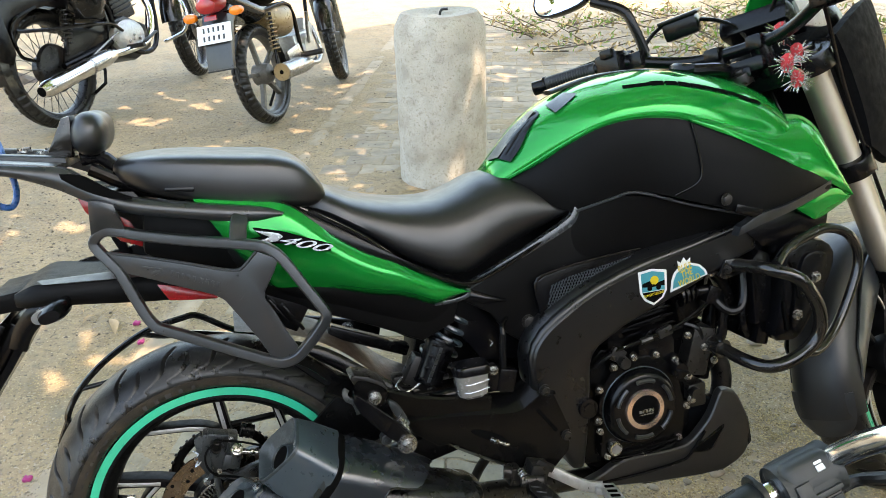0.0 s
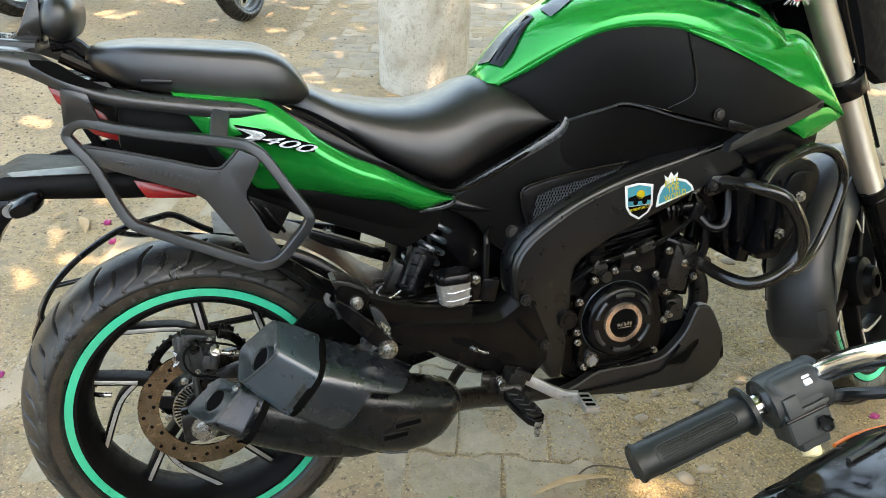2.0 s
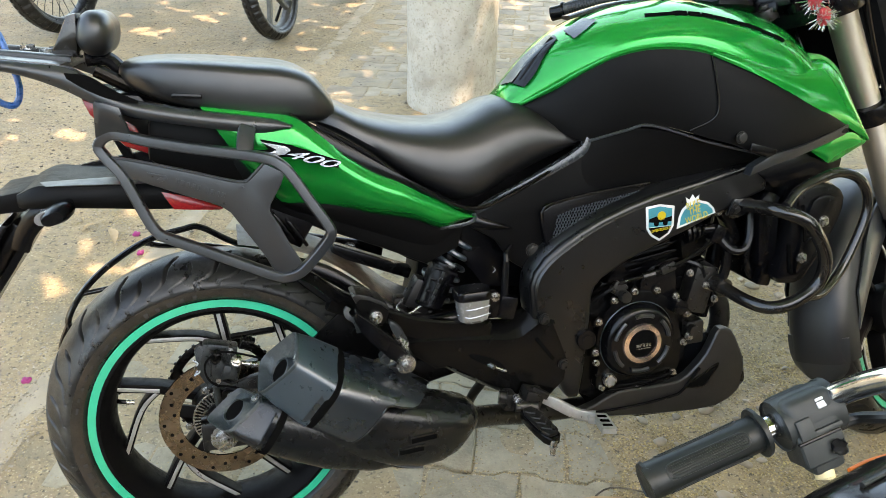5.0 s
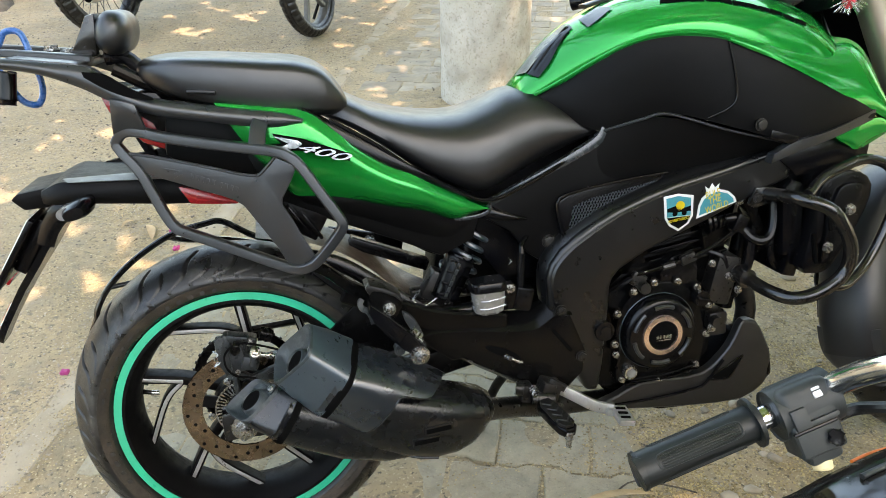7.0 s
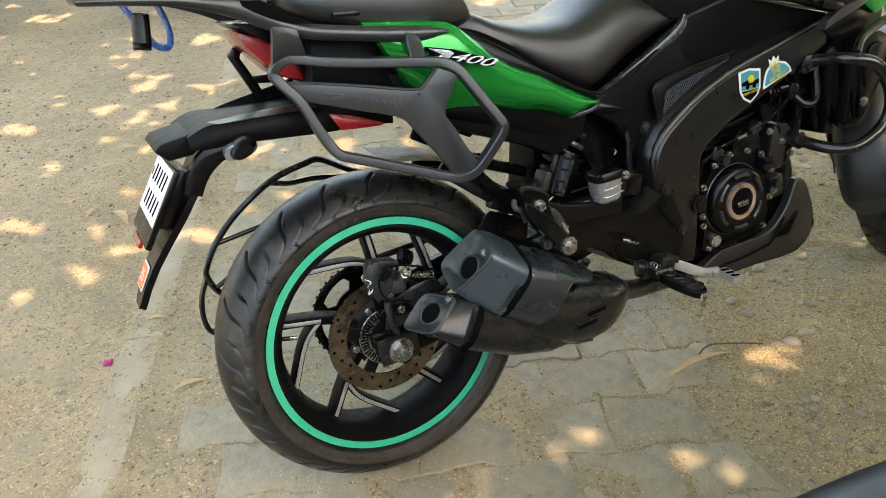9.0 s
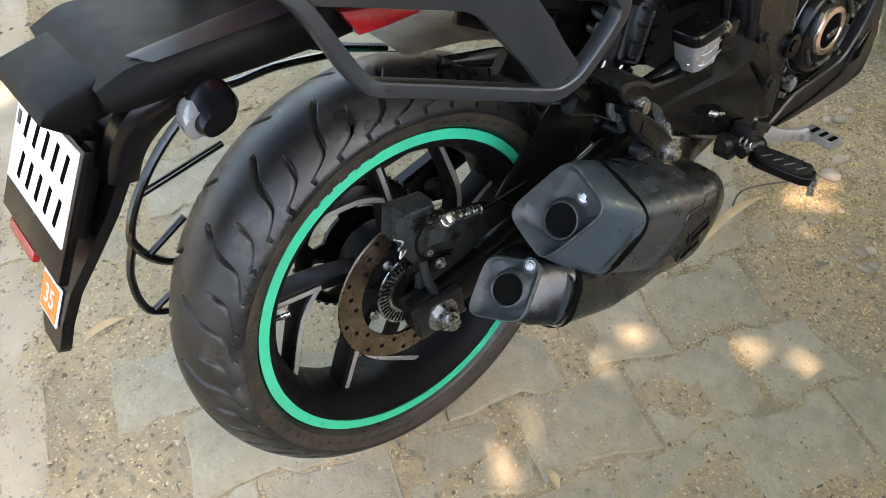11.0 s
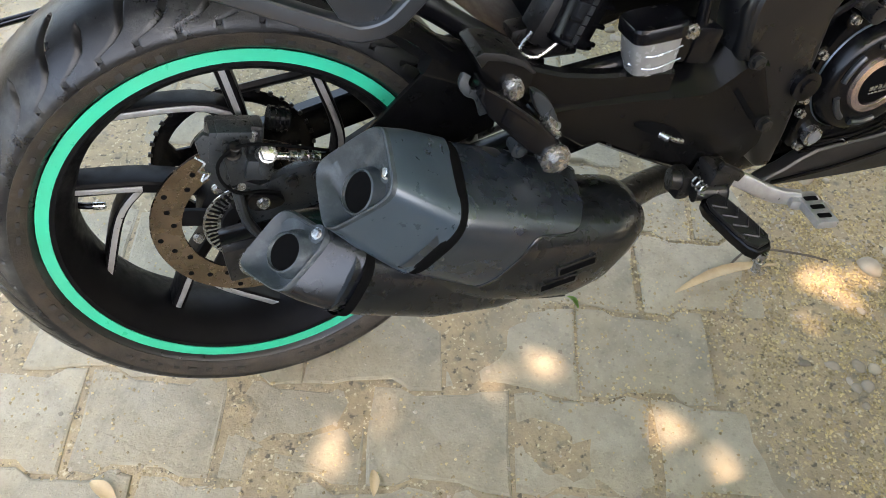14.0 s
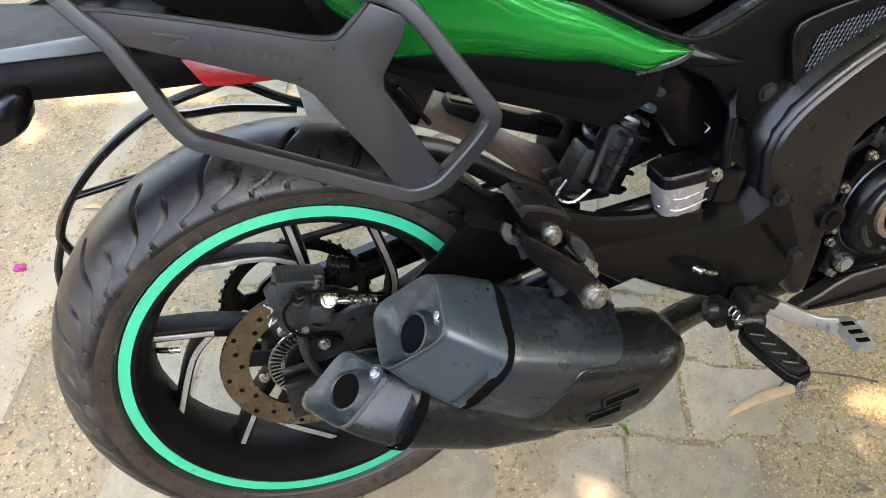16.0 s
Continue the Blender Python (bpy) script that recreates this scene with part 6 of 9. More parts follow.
bk = part("backrest", loft([[Vector((x, y, z)) for x, z in [(v.x, v.z) for v in oval((-0.114, 0, 0.994), a, b, 26, "xz", 2.3, -0.2)]] for y, a, b in ((-0.080, 0.004, 0.006), (-0.078, 0.012, 0.017), (-0.072, 0.019, 0.026), (-0.060, 0.025, 0.032), (-0.040, 0.028, 0.035), (0.040, 0.028, 0.035), (0.060, 0.025, 0.032), (0.072, 0.019, 0.026), (0.078, 0.012, 0.017), (0.080, 0.004, 0.006))]), VINYL, rk, "small padded backrest")
part("back_plate", plate([(-0.185, 0.958), (-0.150, 1.022), (-0.136, 1.026), (-0.142, 0.960)], -0.055, 0.055, 0.004), MAROON, bk)
part("pad_mount", tube([(-0.135, -0.03, 0.955), (-0.105, -0.03, 0.955), (-0.085, -0.03, 0.935)], 0.012, 10, 3), SATIN, bk)
for q in ((-0.19, -0.03, 0.966), (-0.23, 0.04, 0.971), (-0.19, 0.05, 0.966)):
    part("bolt", bolt(q, 0.010, 0.007, (0, 0, 1)), STEEL, rk)

# ---- pannier stay, splayed outwards to the front ----


def splay(x, off=0.0):
    return -0.168 - 0.294 * x + off


loop = [(-0.123, 0.835), (-0.106, 0.850), (-0.081, 0.848), (-0.054, 0.840), (0.004, 0.828), (0.064, 0.818), (0.115, 0.809), (0.135, 0.800), (0.151, 0.783), (0.177, 0.739), (0.199, 0.702), (0.203, 0.687), (0.190, 0.667), (0.165, 0.638), (0.150, 0.625), (0.131, 0.619), (0.112, 0.623), (0.059, 0.645), (0.003, 0.669), (-0.038, 0.686), (-0.054, 0.695), (-0.067, 0.717), (-0.082, 0.756), (-0.096, 0.790), (-0.116, 0.818)]
stay = part("pannier_stay", tube([(x, splay(x), z) for x, z in loop], 0, 14, 3, (0.0082, 0.010), closed=True, up=(0, 1, 0)), GREY, bike, "charcoal metal pannier stay with embossed plate")
plate_out = [(-0.113, 0.818), (-0.074, 0.811), (0.0, 0.793), (0.059, 0.777), (0.079, 0.774), (0.089, 0.777), (0.113, 0.801), (0.143, 0.785), (0.136, 0.768), (0.117, 0.736), (0.116, 0.724), (0.128, 0.702), (0.140, 0.673), (0.156, 0.642), (0.138, 0.621), (0.116, 0.624), (0.100, 0.657), (0.073, 0.700), (0.057, 0.726), (0.044, 0.736), (0.024, 0.744), (-0.005, 0.754), (-0.042, 0.768), (-0.078, 0.781), (-0.097, 0.788)]
part("centre_plate", plate(plate_out, -0.004, 0.006, 0.0022, 1, 2, lambda x, z: splay(x)), GREY, stay)
part("plate_edge", tube([(x, splay(x, -0.004), z) for x, z in plate_out[:7]], 0.0024, 8, 4), GREY, stay)
EMB = math.degrees(math.atan(0.294))
for i in range(9):
    x = -0.016 + 0.0078 * i + 0.003 * (i > 4)
    part("embossed_bar", box((x, splay(x, -0.0042), 0.777 - 0.36 * (x + 0.016)), (0.0046, 0.0010, 0.0085), 0.0004, (0, 20, -EMB)), GREY, stay)
part("plate_emblem", add(box((-0.046, splay(-0.046, -0.0042), 0.788), (0.026, 0.0016, 0.0035), 0.0004, (0, 12, -EMB)), box((-0.038, splay(-0.038, -0.0042), 0.781), (0.018, 0.0010, 0.006), 0.0004, (0, -22, -EMB))), GREY, stay)
part("upper_arm", strip([(-0.116, -0.160, 0.902), (-0.10, -0.163, 0.899), (-0.082, -0.163, 0.892)], [(-0.124, -0.138, 0.842), (-0.100, -0.145, 0.852), (-0.072, -0.152, 0.846)], 0.006, 0.012, 12, 8), GREY, stay)
part("post", tube([(0.096, -0.162, 0.848), (0.092, -0.178, 0.838), (0.088, -0.194, 0.818)], 0, 12, 3, (0.013, 0.007), up=(0, 1, 0)), GREY, stay)
part("lower_stay", tube([(0.150, -0.208, 0.624), (0.175, -0.185, 0.60), (0.215, -0.165, 0.555)], 0, 10, 3, (0.009, 0.008)), MATT, stay)

# ---- tyre guard of bent rod on the far side, behind the wheel ----
hg = part("saree_guard", tube([(0.14, 0.13, 0.545), (0.052, 0.135, 0.585), (-0.006, 0.135, 0.622), (-0.04, 0.135, 0.622), (-0.11, 0.135, 0.606), (-0.187, 0.135, 0.562), (-0.238, 0.135, 0.516), (-0.266, 0.135, 0.474), (-0.268, 0.135, 0.450), (-0.250, 0.135, 0.415), (-0.20, 0.135, 0.38)], 0.0062, 10, 5), MAROON, bike, "black bent-rod guard beside the rear wheel")
part("guard_rod", tube([(0.06, 0.135, 0.570), (-0.02, 0.138, 0.588), (-0.075, 0.138, 0.592), (-0.112, 0.138, 0.602)], 0.0055, 8, 4), MAROON, hg)
part("guard_rod", tube([(-0.268, 0.135, 0.462), (-0.290, 0.138, 0.415), (-0.295, 0.138, 0.365), (-0.277, 0.138, 0.336), (-0.20, 0.138, 0.30)], 0.0055, 8, 4), MAROON, hg)
for a, b in (((-0.240, 0.135, 0.515), (-0.12, 0.13, 0.53)), ((-0.285, 0.138, 0.345), (-0.21, 0.135, 0.375)), ((-0.26, 0.135, 0.43), (-0.2, 0.13, 0.46))):
    part("guard_rod", rod(a, b, 0.0048), MAROON, hg)

# ---- blue cable lock hung through the rack ----
lock = thing("cable_lock", "blue coiled cable lock hanging from the luggage rack", "cable lock", m=LEAN)
part("cable", tube([(-0.285, -0.045, 0.935), (-0.310, -0.03, 0.985), (-0.330, -0.02, 1.010), (-0.345, -0.01, 1.005), (-0.328, -0.01, 0.975), (-0.300, 0.0, 0.985), (-0.285, 0.0, 1.005), (-0.262, 0.0, 1.002), (-0.250, -0.01, 0.965), (-0.240, -0.02, 0.920), (-0.247, -0.03, 0.893), (-0.266, -0.04, 0.898), (-0.280, -0.045, 0.922)], 0.0052, 10, 6), BLUE, lock)
part("lock_barrel", add(rod((-0.278, -0.05, 0.946), (-0.286, -0.052, 0.905), 0.0125, 0.0135, 20, 0.002), rod((-0.286, -0.052, 0.906), (-0.288, -0.0525, 0.898), 0.0135, 0.0125, 20, 0.002)), SATIN, lock)
part("key_face", rod((-0.288, -0.0525, 0.8985), (-0.2884, -0.0526, 0.897), 0.007), STEEL, lock)

# ---- front end, turned to the left about the steering axis ----
RAKE = radians(25.0)
HEAD = Vector((1.141, 0, 0.955))
UP = Vector((-math.sin(RAKE), 0, math.cos(RAKE)))
FWD = Vector((math.cos(RAKE), 0, math.sin(RAKE)))
STEER = Matrix.Translation(HEAD) @ Matrix.Rotation(radians(31), 4, UP) @ Matrix.Translation(-HEAD)


def on(f, y, u):
    """A point of the front end: f ahead of the steering axis, y to the left, u along it from the head."""
    return HEAD + FWD * f + Vector((0, y, 0)) + UP * u


def spart(name, bm, mat, parent, label=""):
    return part(name, moved(bm, STEER), mat, parent, label)


FA = tuple(on(0.036, 0, -0.745))
fw = wheel(bike, "front_wheel", FA, 0.293, 0.056, 0.2215, 0.042, 60, STEER)
for sd in (-1, 1):
    disc(fw, (FA[0], 0, FA[2]), 0.15, sd * 0.066, STEER, 24, STEEL) if sd > 0 else None
for sd in (-1, 1):
    y = 0.103 * sd
    fk = spart("front_fork", rod(on(0.036, y, -0.015), on(0.036, y, -0.50), 0.0285, n=28, bevel=0.001), GOLD, bike, "bronze-silver front fork leg")
    spart("fork_cap", add(rod(on(0.036, y, 0.0), on(0.036, y, 0.030), 0.030, n=24, bevel=0.004), rod(on(0.036, y, 0.028), on(0.036, y, 0.040), 0.018, n=6, bevel=0.002)), SATIN, fk)
    spart("lower_leg", add(rod(on(0.036, y, -0.49), on(0.036, y, -0.76), 0.026, 0.027, 24, 0.003), rod(on(0.036, y, -0.485), on(0.036, y, -0.51), 0.031, n=24, bevel=0.004)), MATT, fk)
for u, n in ((0.005, "top_clamp"), (-0.235, "lower_clamp")):
    c = [on(0.0, 0, u), on(0.040, 0.13, u), on(0.040, -0.13, u)]
    bm = add(*[rod(on(0.036, 0.103 * s, u - 0.020), on(0.036, 0.103 * s, u + 0.020), 0.046, n=26, bevel=0.006) for s in (-1, 1)])
    br = box((0, 0, 0), (0.075, 0.20, 0.036), 0.010)
    br.transform(Matrix.Translation(on(0.015, 0, u)) @ Matrix.Rotation(-RAKE, 4, "Y"))
    spart(n, add(bm, br), SATIN, bike)
# handlebar with risers, grips, levers, switches
bar_pts = [on(-0.075, s * y, u) for s, y, u in ()] or [on(-0.105, 0.385, 0.172), on(-0.078, 0.30, 0.162), on(-0.050, 0.22, 0.148), on(-0.015, 0.12, 0.098), on(-0.010, 0.05, 0.085), on(-0.010, -0.05, 0.085), on(-0.015, -0.12, 0.098), on(-0.050, -0.22, 0.148), on(-0.078, -0.30, 0.162), on(-0.105, -0.385, 0.172)]
hb = spart("handlebar", tube(bar_pts, 0.0125, 14, 5), SATIN, bike, "black handlebar with rubber grips")
for s in (-1, 1):
    g0, g1 = on(-0.107, s * 0.392, 0.1725), on(-0.070, s * 0.278, 0.159)
    ribs = [rod(g0.lerp(g1, 0.12 + 0.05 * i), g0.lerp(g1, 0.14 + 0.05 * i), 0.0178, n=18) for i in range(16)]
    gp = spart("grip", rod(g0, g1, 0.0165, 0.0172, 20, 0.003), RUBBER, hb)
    for rb in ribs:
        spart("grip_rib", rb, RUBBER, gp)
    spart("bar_end", add(rod(on(-0.115, s * 0.418, 0.1755), g0, 0.0155, n=20, bevel=0.003), rod(g0, g0.lerp(g1, 0.05), 0.0195, n=20, bevel=0.002)), SATIN, gp)
    spart("switch_housing", add(moved(box((0, 0, 0), (0.050, 0.060, 0.050), 0.009), Matrix.Translation(on(-0.058, s * 0.242, 0.153))), moved(box((0, 0, 0), (0.02, 0.03, 0.02), 0.005), Matrix.Translation(on(-0.070, s * 0.235, 0.182)))), SATIN, hb)
    spart("lever", tube([on(-0.010, s * 0.22, 0.150), on(0.0, s * 0.27, 0.155), on(-0.025, s * 0.34, 0.160), on(-0.055, s * 0.40, 0.165)], 0, 10, 4, (0.009, 0.005)), SATIN, hb)
    spart("lever_perch", moved(box((0, 0, 0), (0.045, 0.040, 0.035), 0.008), Matrix.Translation(on(-0.035, s * 0.195, 0.138))), SATIN, hb)
for s in (-1, 1):
    spart("riser", add(rod(on(-0.010, s * 0.045, 0.020), on(-0.010, s * 0.045, 0.085), 0.019, 0.021, 18, 0.003), moved(box((0, 0, 0), (0.046, 0.034, 0.030), 0.008), Matrix.Translation(on(-0.010, s * 0.045, 0.088)))), SATIN, hb)
# fluid cup and mirrors
cup = spart("brake_reservoir", moved(box((0, 0, 0), (0.060, 0.075, 0.040), 0.010, (0, 0, 15)), Matrix.Translation(on(0.06, 0.125, 0.150)) @ Matrix.Rotation(radians(-14), 4, "Y")), SATIN, bike)
spart("cup_lid", moved(box((0, 0, 0.023), (0.066, 0.085, 0.008), 0.003, (0, 0, 15)), Matrix.Translation(on(0.06, 0.125, 0.150)) @ Matrix.Rotation(radians(-14), 4, "Y")), SATIN, cup)
for s in (1, -1):
    mi = spart("mirror", tube([on(-0.015, s * 0.185, 0.145), on(-0.010, s * 0.188, 0.205), on(-0.005, s * 0.20, 0.245), on(-0.02, s * 0.25, 0.290)], 0, 12, 4, (0.015, 0.009)), SATIN, bike, "black rear-view mirror with a wide-angle spot mirror")
    mm = Matrix.Translation(on(-0.025, s * 0.315, 0.322)) @ Matrix.Rotation(radians(s * 12), 4, "Z") @ Matrix.Rotation(radians(14), 4, "Y")
    shape = [Vector((0, y * s, z)) for y, z in ((-0.075, -0.012), (-0.045, -0.030), (0.030, -0.032), (0.060, -0.015), (0.064, 0.015), (0.040, 0.034), (-0.040, 0.034), (-0.07, 0.012))]
    rr = [[Vector((dx, p.y * k, p.z * k)) for p in spline(shape, 3, True)] for dx, k in ((0.030, 0.55), (0.022, 0.85), (0.004, 1.0), (-0.003, 1.0), (-0.003, 0.94))]
    spart("mirror_shell", moved(loft(rr), mm), SATIN, mi)
    spart("mirror_glass", moved(loft([[Vector((dx, p.y * 0.93, p.z * 0.93)) for p in spline(shape, 3, True)] for dx in (-0.0035, -0.0045)]), mm), MIRROR, mi)
    spart("spot_mirror", moved(revolve([(0, -0.006), (0.012, -0.0052), (0.021, -0.002), (0.0225, 0.0), (0, 0.0)], 24, True), mm @ pose(-0.0048, s * 0.035, -0.004, 0, 0, -90)), MIRROR, mi)
# cluster, key switch, headlamp shell, screen
cl = spart("instrument_panel", add(moved(box((0, 0, 0), (0.10, 0.15, 0.045), 0.014), Matrix.Translation(on(0.13, 0, 0.075)) @ Matrix.Rotation(radians(20), 4, "Y")), moved(box((0, 0, 0), (0.09, 0.11, 0.03), 0.01), Matrix.Translation(on(0.0, 0, 0.04)))), SATIN, bike)
spart("key_switch", add(rod(on(-0.045, 0.0, 0.025), on(-0.045, 0.0, 0.05), 0.024, n=22, bevel=0.003), rod(on(-0.045, 0.0, 0.05), on(-0.045, 0.0, 0.058), 0.015, n=18, bevel=0.002)), WORN, cl)
spart("switch_panel", add(moved(box((0, 0, 0), (0.07, 0.16, 0.02), 0.006), Matrix.Translation(on(-0.02, 0.05, 0.035)))), SATIN, cl)
hl = spart("headlamp", add(loft([[on(f, y * k, u + z * k - 0.02) for y, z in [(v.x, v.z) for v in oval((0, 0, 0), 0.10, 0.13, 26, "xz", 3)]] for f, k, u in ((0.20, 0.75, -0.02), (0.24, 0.95, -0.02), (0.30, 0.95, -0.03), (0.34, 0.75, -0.04))])), SATIN, bike)
spart("fly_screen", strip([on(0.26, -0.10, 0.06), on(0.28, -0.05, 0.12), on(0.285, 0.05, 0.12), on(0.26, 0.10, 0.06)], [on(0.33, -0.09, 0.03), on(0.36, -0.05, 0.04), on(0.36, 0.05, 0.04), on(0.33, 0.09, 0.03)], 0.0, 0.004, 20, 6), GREEN, hl)
spart("lamp_cheek", strip([on(0.078, -0.150, 0.03), on(0.17, -0.155, 0.03), on(0.27, -0.150, 0.02), on(0.36, -0.135, 0.0)], [on(0.078, -0.140, -0.22), on(0.15, -0.145, -0.30), on(0.25, -0.14, -0.27), on(0.34, -0.12, -0.16)], 0.012, 0.02, 20, 8), DULL, hl)
spart("lamp_housing", add(moved(box((0, 0, 0), (0.17, 0.19, 0.24), 0.03), Matrix.Translation(on(0.155, 0, -0.085)) @ Matrix.Rotation(-RAKE, 4, "Y")), moved(box((0, 0, 0), (0.03, 0.24, 0.20), 0.012), Matrix.Translation(on(0.085, 0, -0.11)) @ Matrix.Rotation(-RAKE, 4, "Y"))), DULL, hl)
spart("silver_bracket", strip([on(0.02, -0.125, 0.135), on(0.05, -0.14, 0.125), on(0.075, -0.145, 0.085)], [on(0.02, -0.125, 0.085), on(0.045, -0.14, 0.065), on(0.07, -0.145, 0.055)], 0.002, 0.006, 10, 4), ALLOY, hl)
# cables
for pts in ([on(-0.06, -0.2, 0.14), on(0.05, -0.16, 0.19), on(0.10, -0.05, 0.12), on(0.03, 0.02, -0.05)], [on(-0.05, 0.2, 0.14), on(0.05, 0.15, 0.17), on(0.09, 0.03, 0.10), on(0.02, -0.02, -0.08)], [on(-0.04, -0.19, 0.14), on(0.02, -0.17, 0.10), on(0.05, -0.14, -0.10), on(0.06, -0.13, -0.40)]):
    spart("control_cable", tube(pts, 0.0042, 8, 6), SATIN, hb)
# front mudguard
mg = []
for i in range(26):
    a = radians(70 + 118 * i / 25)
    r = 0.316
    ring = []
    for j in range(15):
        v = j / 14 * 2 - 1
        rr = r + 0.012 * (1 - abs(v) ** 2.2) - 0.040 * abs(v) ** 5
        ring.append(Vector((FA[0] + rr * math.cos(a), 0.072 * math.copysign(abs(v) ** 0.9, v), FA[2] + rr * math.sin(a))))
    ring += [Vector((p.x + (FA[0] - p.x) * 0.015, p.y * 0.95, p.z + (FA[2] - p.z) * 0.015)) for p in ring[::-1]]
    mg.append(ring)
gd = spart("front_mudguard", loft(mg), BELLY, bike, "charcoal front mudguard")
ex = []
for i in range(16):
    a = radians(178 + 17 * i / 15)
    ring = []
    for j in range(11):
        v = j / 10 * 2 - 1
        rr = 0.326 - 0.018 * abs(v) ** 3
        w = 0.064 - 0.026 * (i / 15) ** 4
        ring.append(Vector((FA[0] + rr * math.cos(a), w * v, FA[2] + rr * math.sin(a))))
    ring += [Vector((p.x + 0.004, p.y * 0.97, p.z)) for p in ring[::-1]]
    ex.append(ring)
spart("mudguard_flap", loft(ex), GREY, gd, "charcoal mudguard extension flap")
for s in (-1, 1):
    spart("mudguard_stay", tube([Vector((FA[0] - 0.06, s * 0.085, FA[2] + 0.30)), Vector((FA[0] - 0.02, s * 0.10, FA[2] + 0.22)), Vector(on(0.036, s * 0.103, -0.55))], 0, 10, 3, (0.014, 0.005)), GREY, gd)
    spart("mudguard_side", strip([(FA[0] - 0.27, s * 0.076, FA[2] + 0.10), (FA[0] - 0.18, s * 0.078, FA[2] + 0.235), (FA[0] - 0.05, s * 0.076, FA[2] + 0.295), (FA[0] + 0.05, s * 0.074, FA[2] + 0.295)], [(FA[0] - 0.275, s * 0.074, FA[2] + 0.02), (FA[0] - 0.215, s * 0.082, FA[2] + 0.11), (FA[0] - 0.08, s * 0.082, FA[2] + 0.22), (FA[0] + 0.04, s * 0.078, FA[2] + 0.255)], 0.004, 0.004, 20, 5), GREY, gd)
spart("mudguard_tip", strip([(FA[0] + 0.02, -0.06, FA[2] + 0.326), (FA[0] + 0.08, -0.055, FA[2] + 0.316), (FA[0] + 0.12, -0.05, FA[2] + 0.30)], [(FA[0] + 0.02, 0.06, FA[2] + 0.328), (FA[0] + 0.08, 0.055, FA[2] + 0.318), (FA[0] + 0.12, 0.05, FA[2] + 0.302)], 0, 0.004, 12, 4), GREEN, gd)
spart("front_caliper", add(moved(box((0, 0, 0), (0.06, 0.05, 0.11), 0.012), Matrix.Translation(on(-0.05, 0.085, -0.62)))), WORN, fw)

# ---- red cloth and tinsel tied to the bar ----
tin = thing("tinsel_garland", "red cloth garland with silver tinsel tied on the handlebar", "garland", m=LEAN)
rnd = random.Random(5)
gc = STEER @ on(0.005, -0.080, 0.070)
for k, (dx, dy, dz) in enumerate(((0.0, 0.0, 0.020), (0.02, -0.02, -0.022), (-0.010, -0.03, -0.040), (0.008, -0.035, -0.070))):
    c = gc + Vector((dx, dy, dz))
    rag = loft([[c + Vector((0.012 * q * math.cos(w) * (1 + 0.25 * math.sin(3 * w + k)), 0.011 * q * math.sin(w), h)) for w in [2 * math.pi * i / 12 for i in range(12)]] for q, h in ((0.3, 0.018), (0.9, 0.012), (1.0, 0.0), (0.85, -0.012), (0.4, -0.018))])
    part("cloth_knot", rag, RAG, tin)
    fr_ = []
    for i in range(70):
        d = Vector((rnd.uniform(-1, 1), rnd.uniform(-1, 0.6), rnd.uniform(-1.1, 0.5))).normalized()
        fr_.append(rod(c + d * 0.013, c + d * rnd.uniform(0.022, 0.036), 0.0013, 0.0006, 4))
    part("tinsel_fringe", add(*fr_), TINSEL, tin)

# ---- ground, kerb, pavers ----
KU, KV = Vector((0.935, -0.355, 0)), Vector((0.355, 0.935, 0))   # across and along the kerb


def uv(u, v, z=0.0):
    return KU * u + KV * v + Vector((0, 0, z))


def paved(u, v):
    """Where pavers lie open: a strip along the kerb and the yard behind the pillar."""
    n_ = noise.noise(Vector((u * 2.1, v * 2.1, 3.0)))
    if u < -0.57:
        return False
    if v > 2.95 + 0.3 * n_:
        return True
    return u < 0.72 + 0.25 * n_ - 0.35 * max(0, v - 0.3) + 0.25 * max(0, -v) and v < 3.2


def lie(x, y):
    """Height of the dirt."""
    p = Vector((x, y, 0))
    u, v = p.dot(KU), p.dot(KV)
    f = 0.004 * noise.noise(p * 9) + 0.003 * noise.noise(p * 31) + 0.006 * noise.noise(p * 2.3)
    if u < -0.69:
        return -0.008 + f + 0.012 * noise.noise(p * 0.9)
    if paved(u, v):
        return -0.0028 + 0.5 * f + 0.007 * max(0, noise.noise(p * 5.5 + Vector((0, 0, 9))) - 0.2) * 1.8
    return 0.004 + 1.2 * f


def axis(lo, hi, step, far):
    inner = [lo + step * i for i in range(int(round((hi - lo) / step)) + 1)]
    out, d, a = [], step, inner[-1]
    while a < far:
        d *= 1.35
        a += d
        out.append(a)
    back, d, a = [], step, inner[0]
    while a > -far:
        d *= 1.35
        a -= d
        back.append(a)
    return back[::-1] + inner + out


gx, gy = axis(-2.6, 3.4, 0.03, 600), axis(-1.4, 5.6, 0.03, 600)
verts = [(x, y, lie(x, y)) for y in gy for x in gx]
W = len(gx)
faces = [(j * W + i, j * W + i + 1, (j + 1) * W + i + 1, (j + 1) * W + i) for j in range(len(gy) - 1) for i in range(W - 1)]
gme = bpy.data.meshes.new("ground")
gme.from_pydata(verts, [], faces)
gme.polygons.foreach_set("use_smooth", [True] * len(faces))
gme.materials.append(DIRT)
tagged(new("ground", gme), "dusty trodden earth strewn with dry husks", "ground", kind="structure")


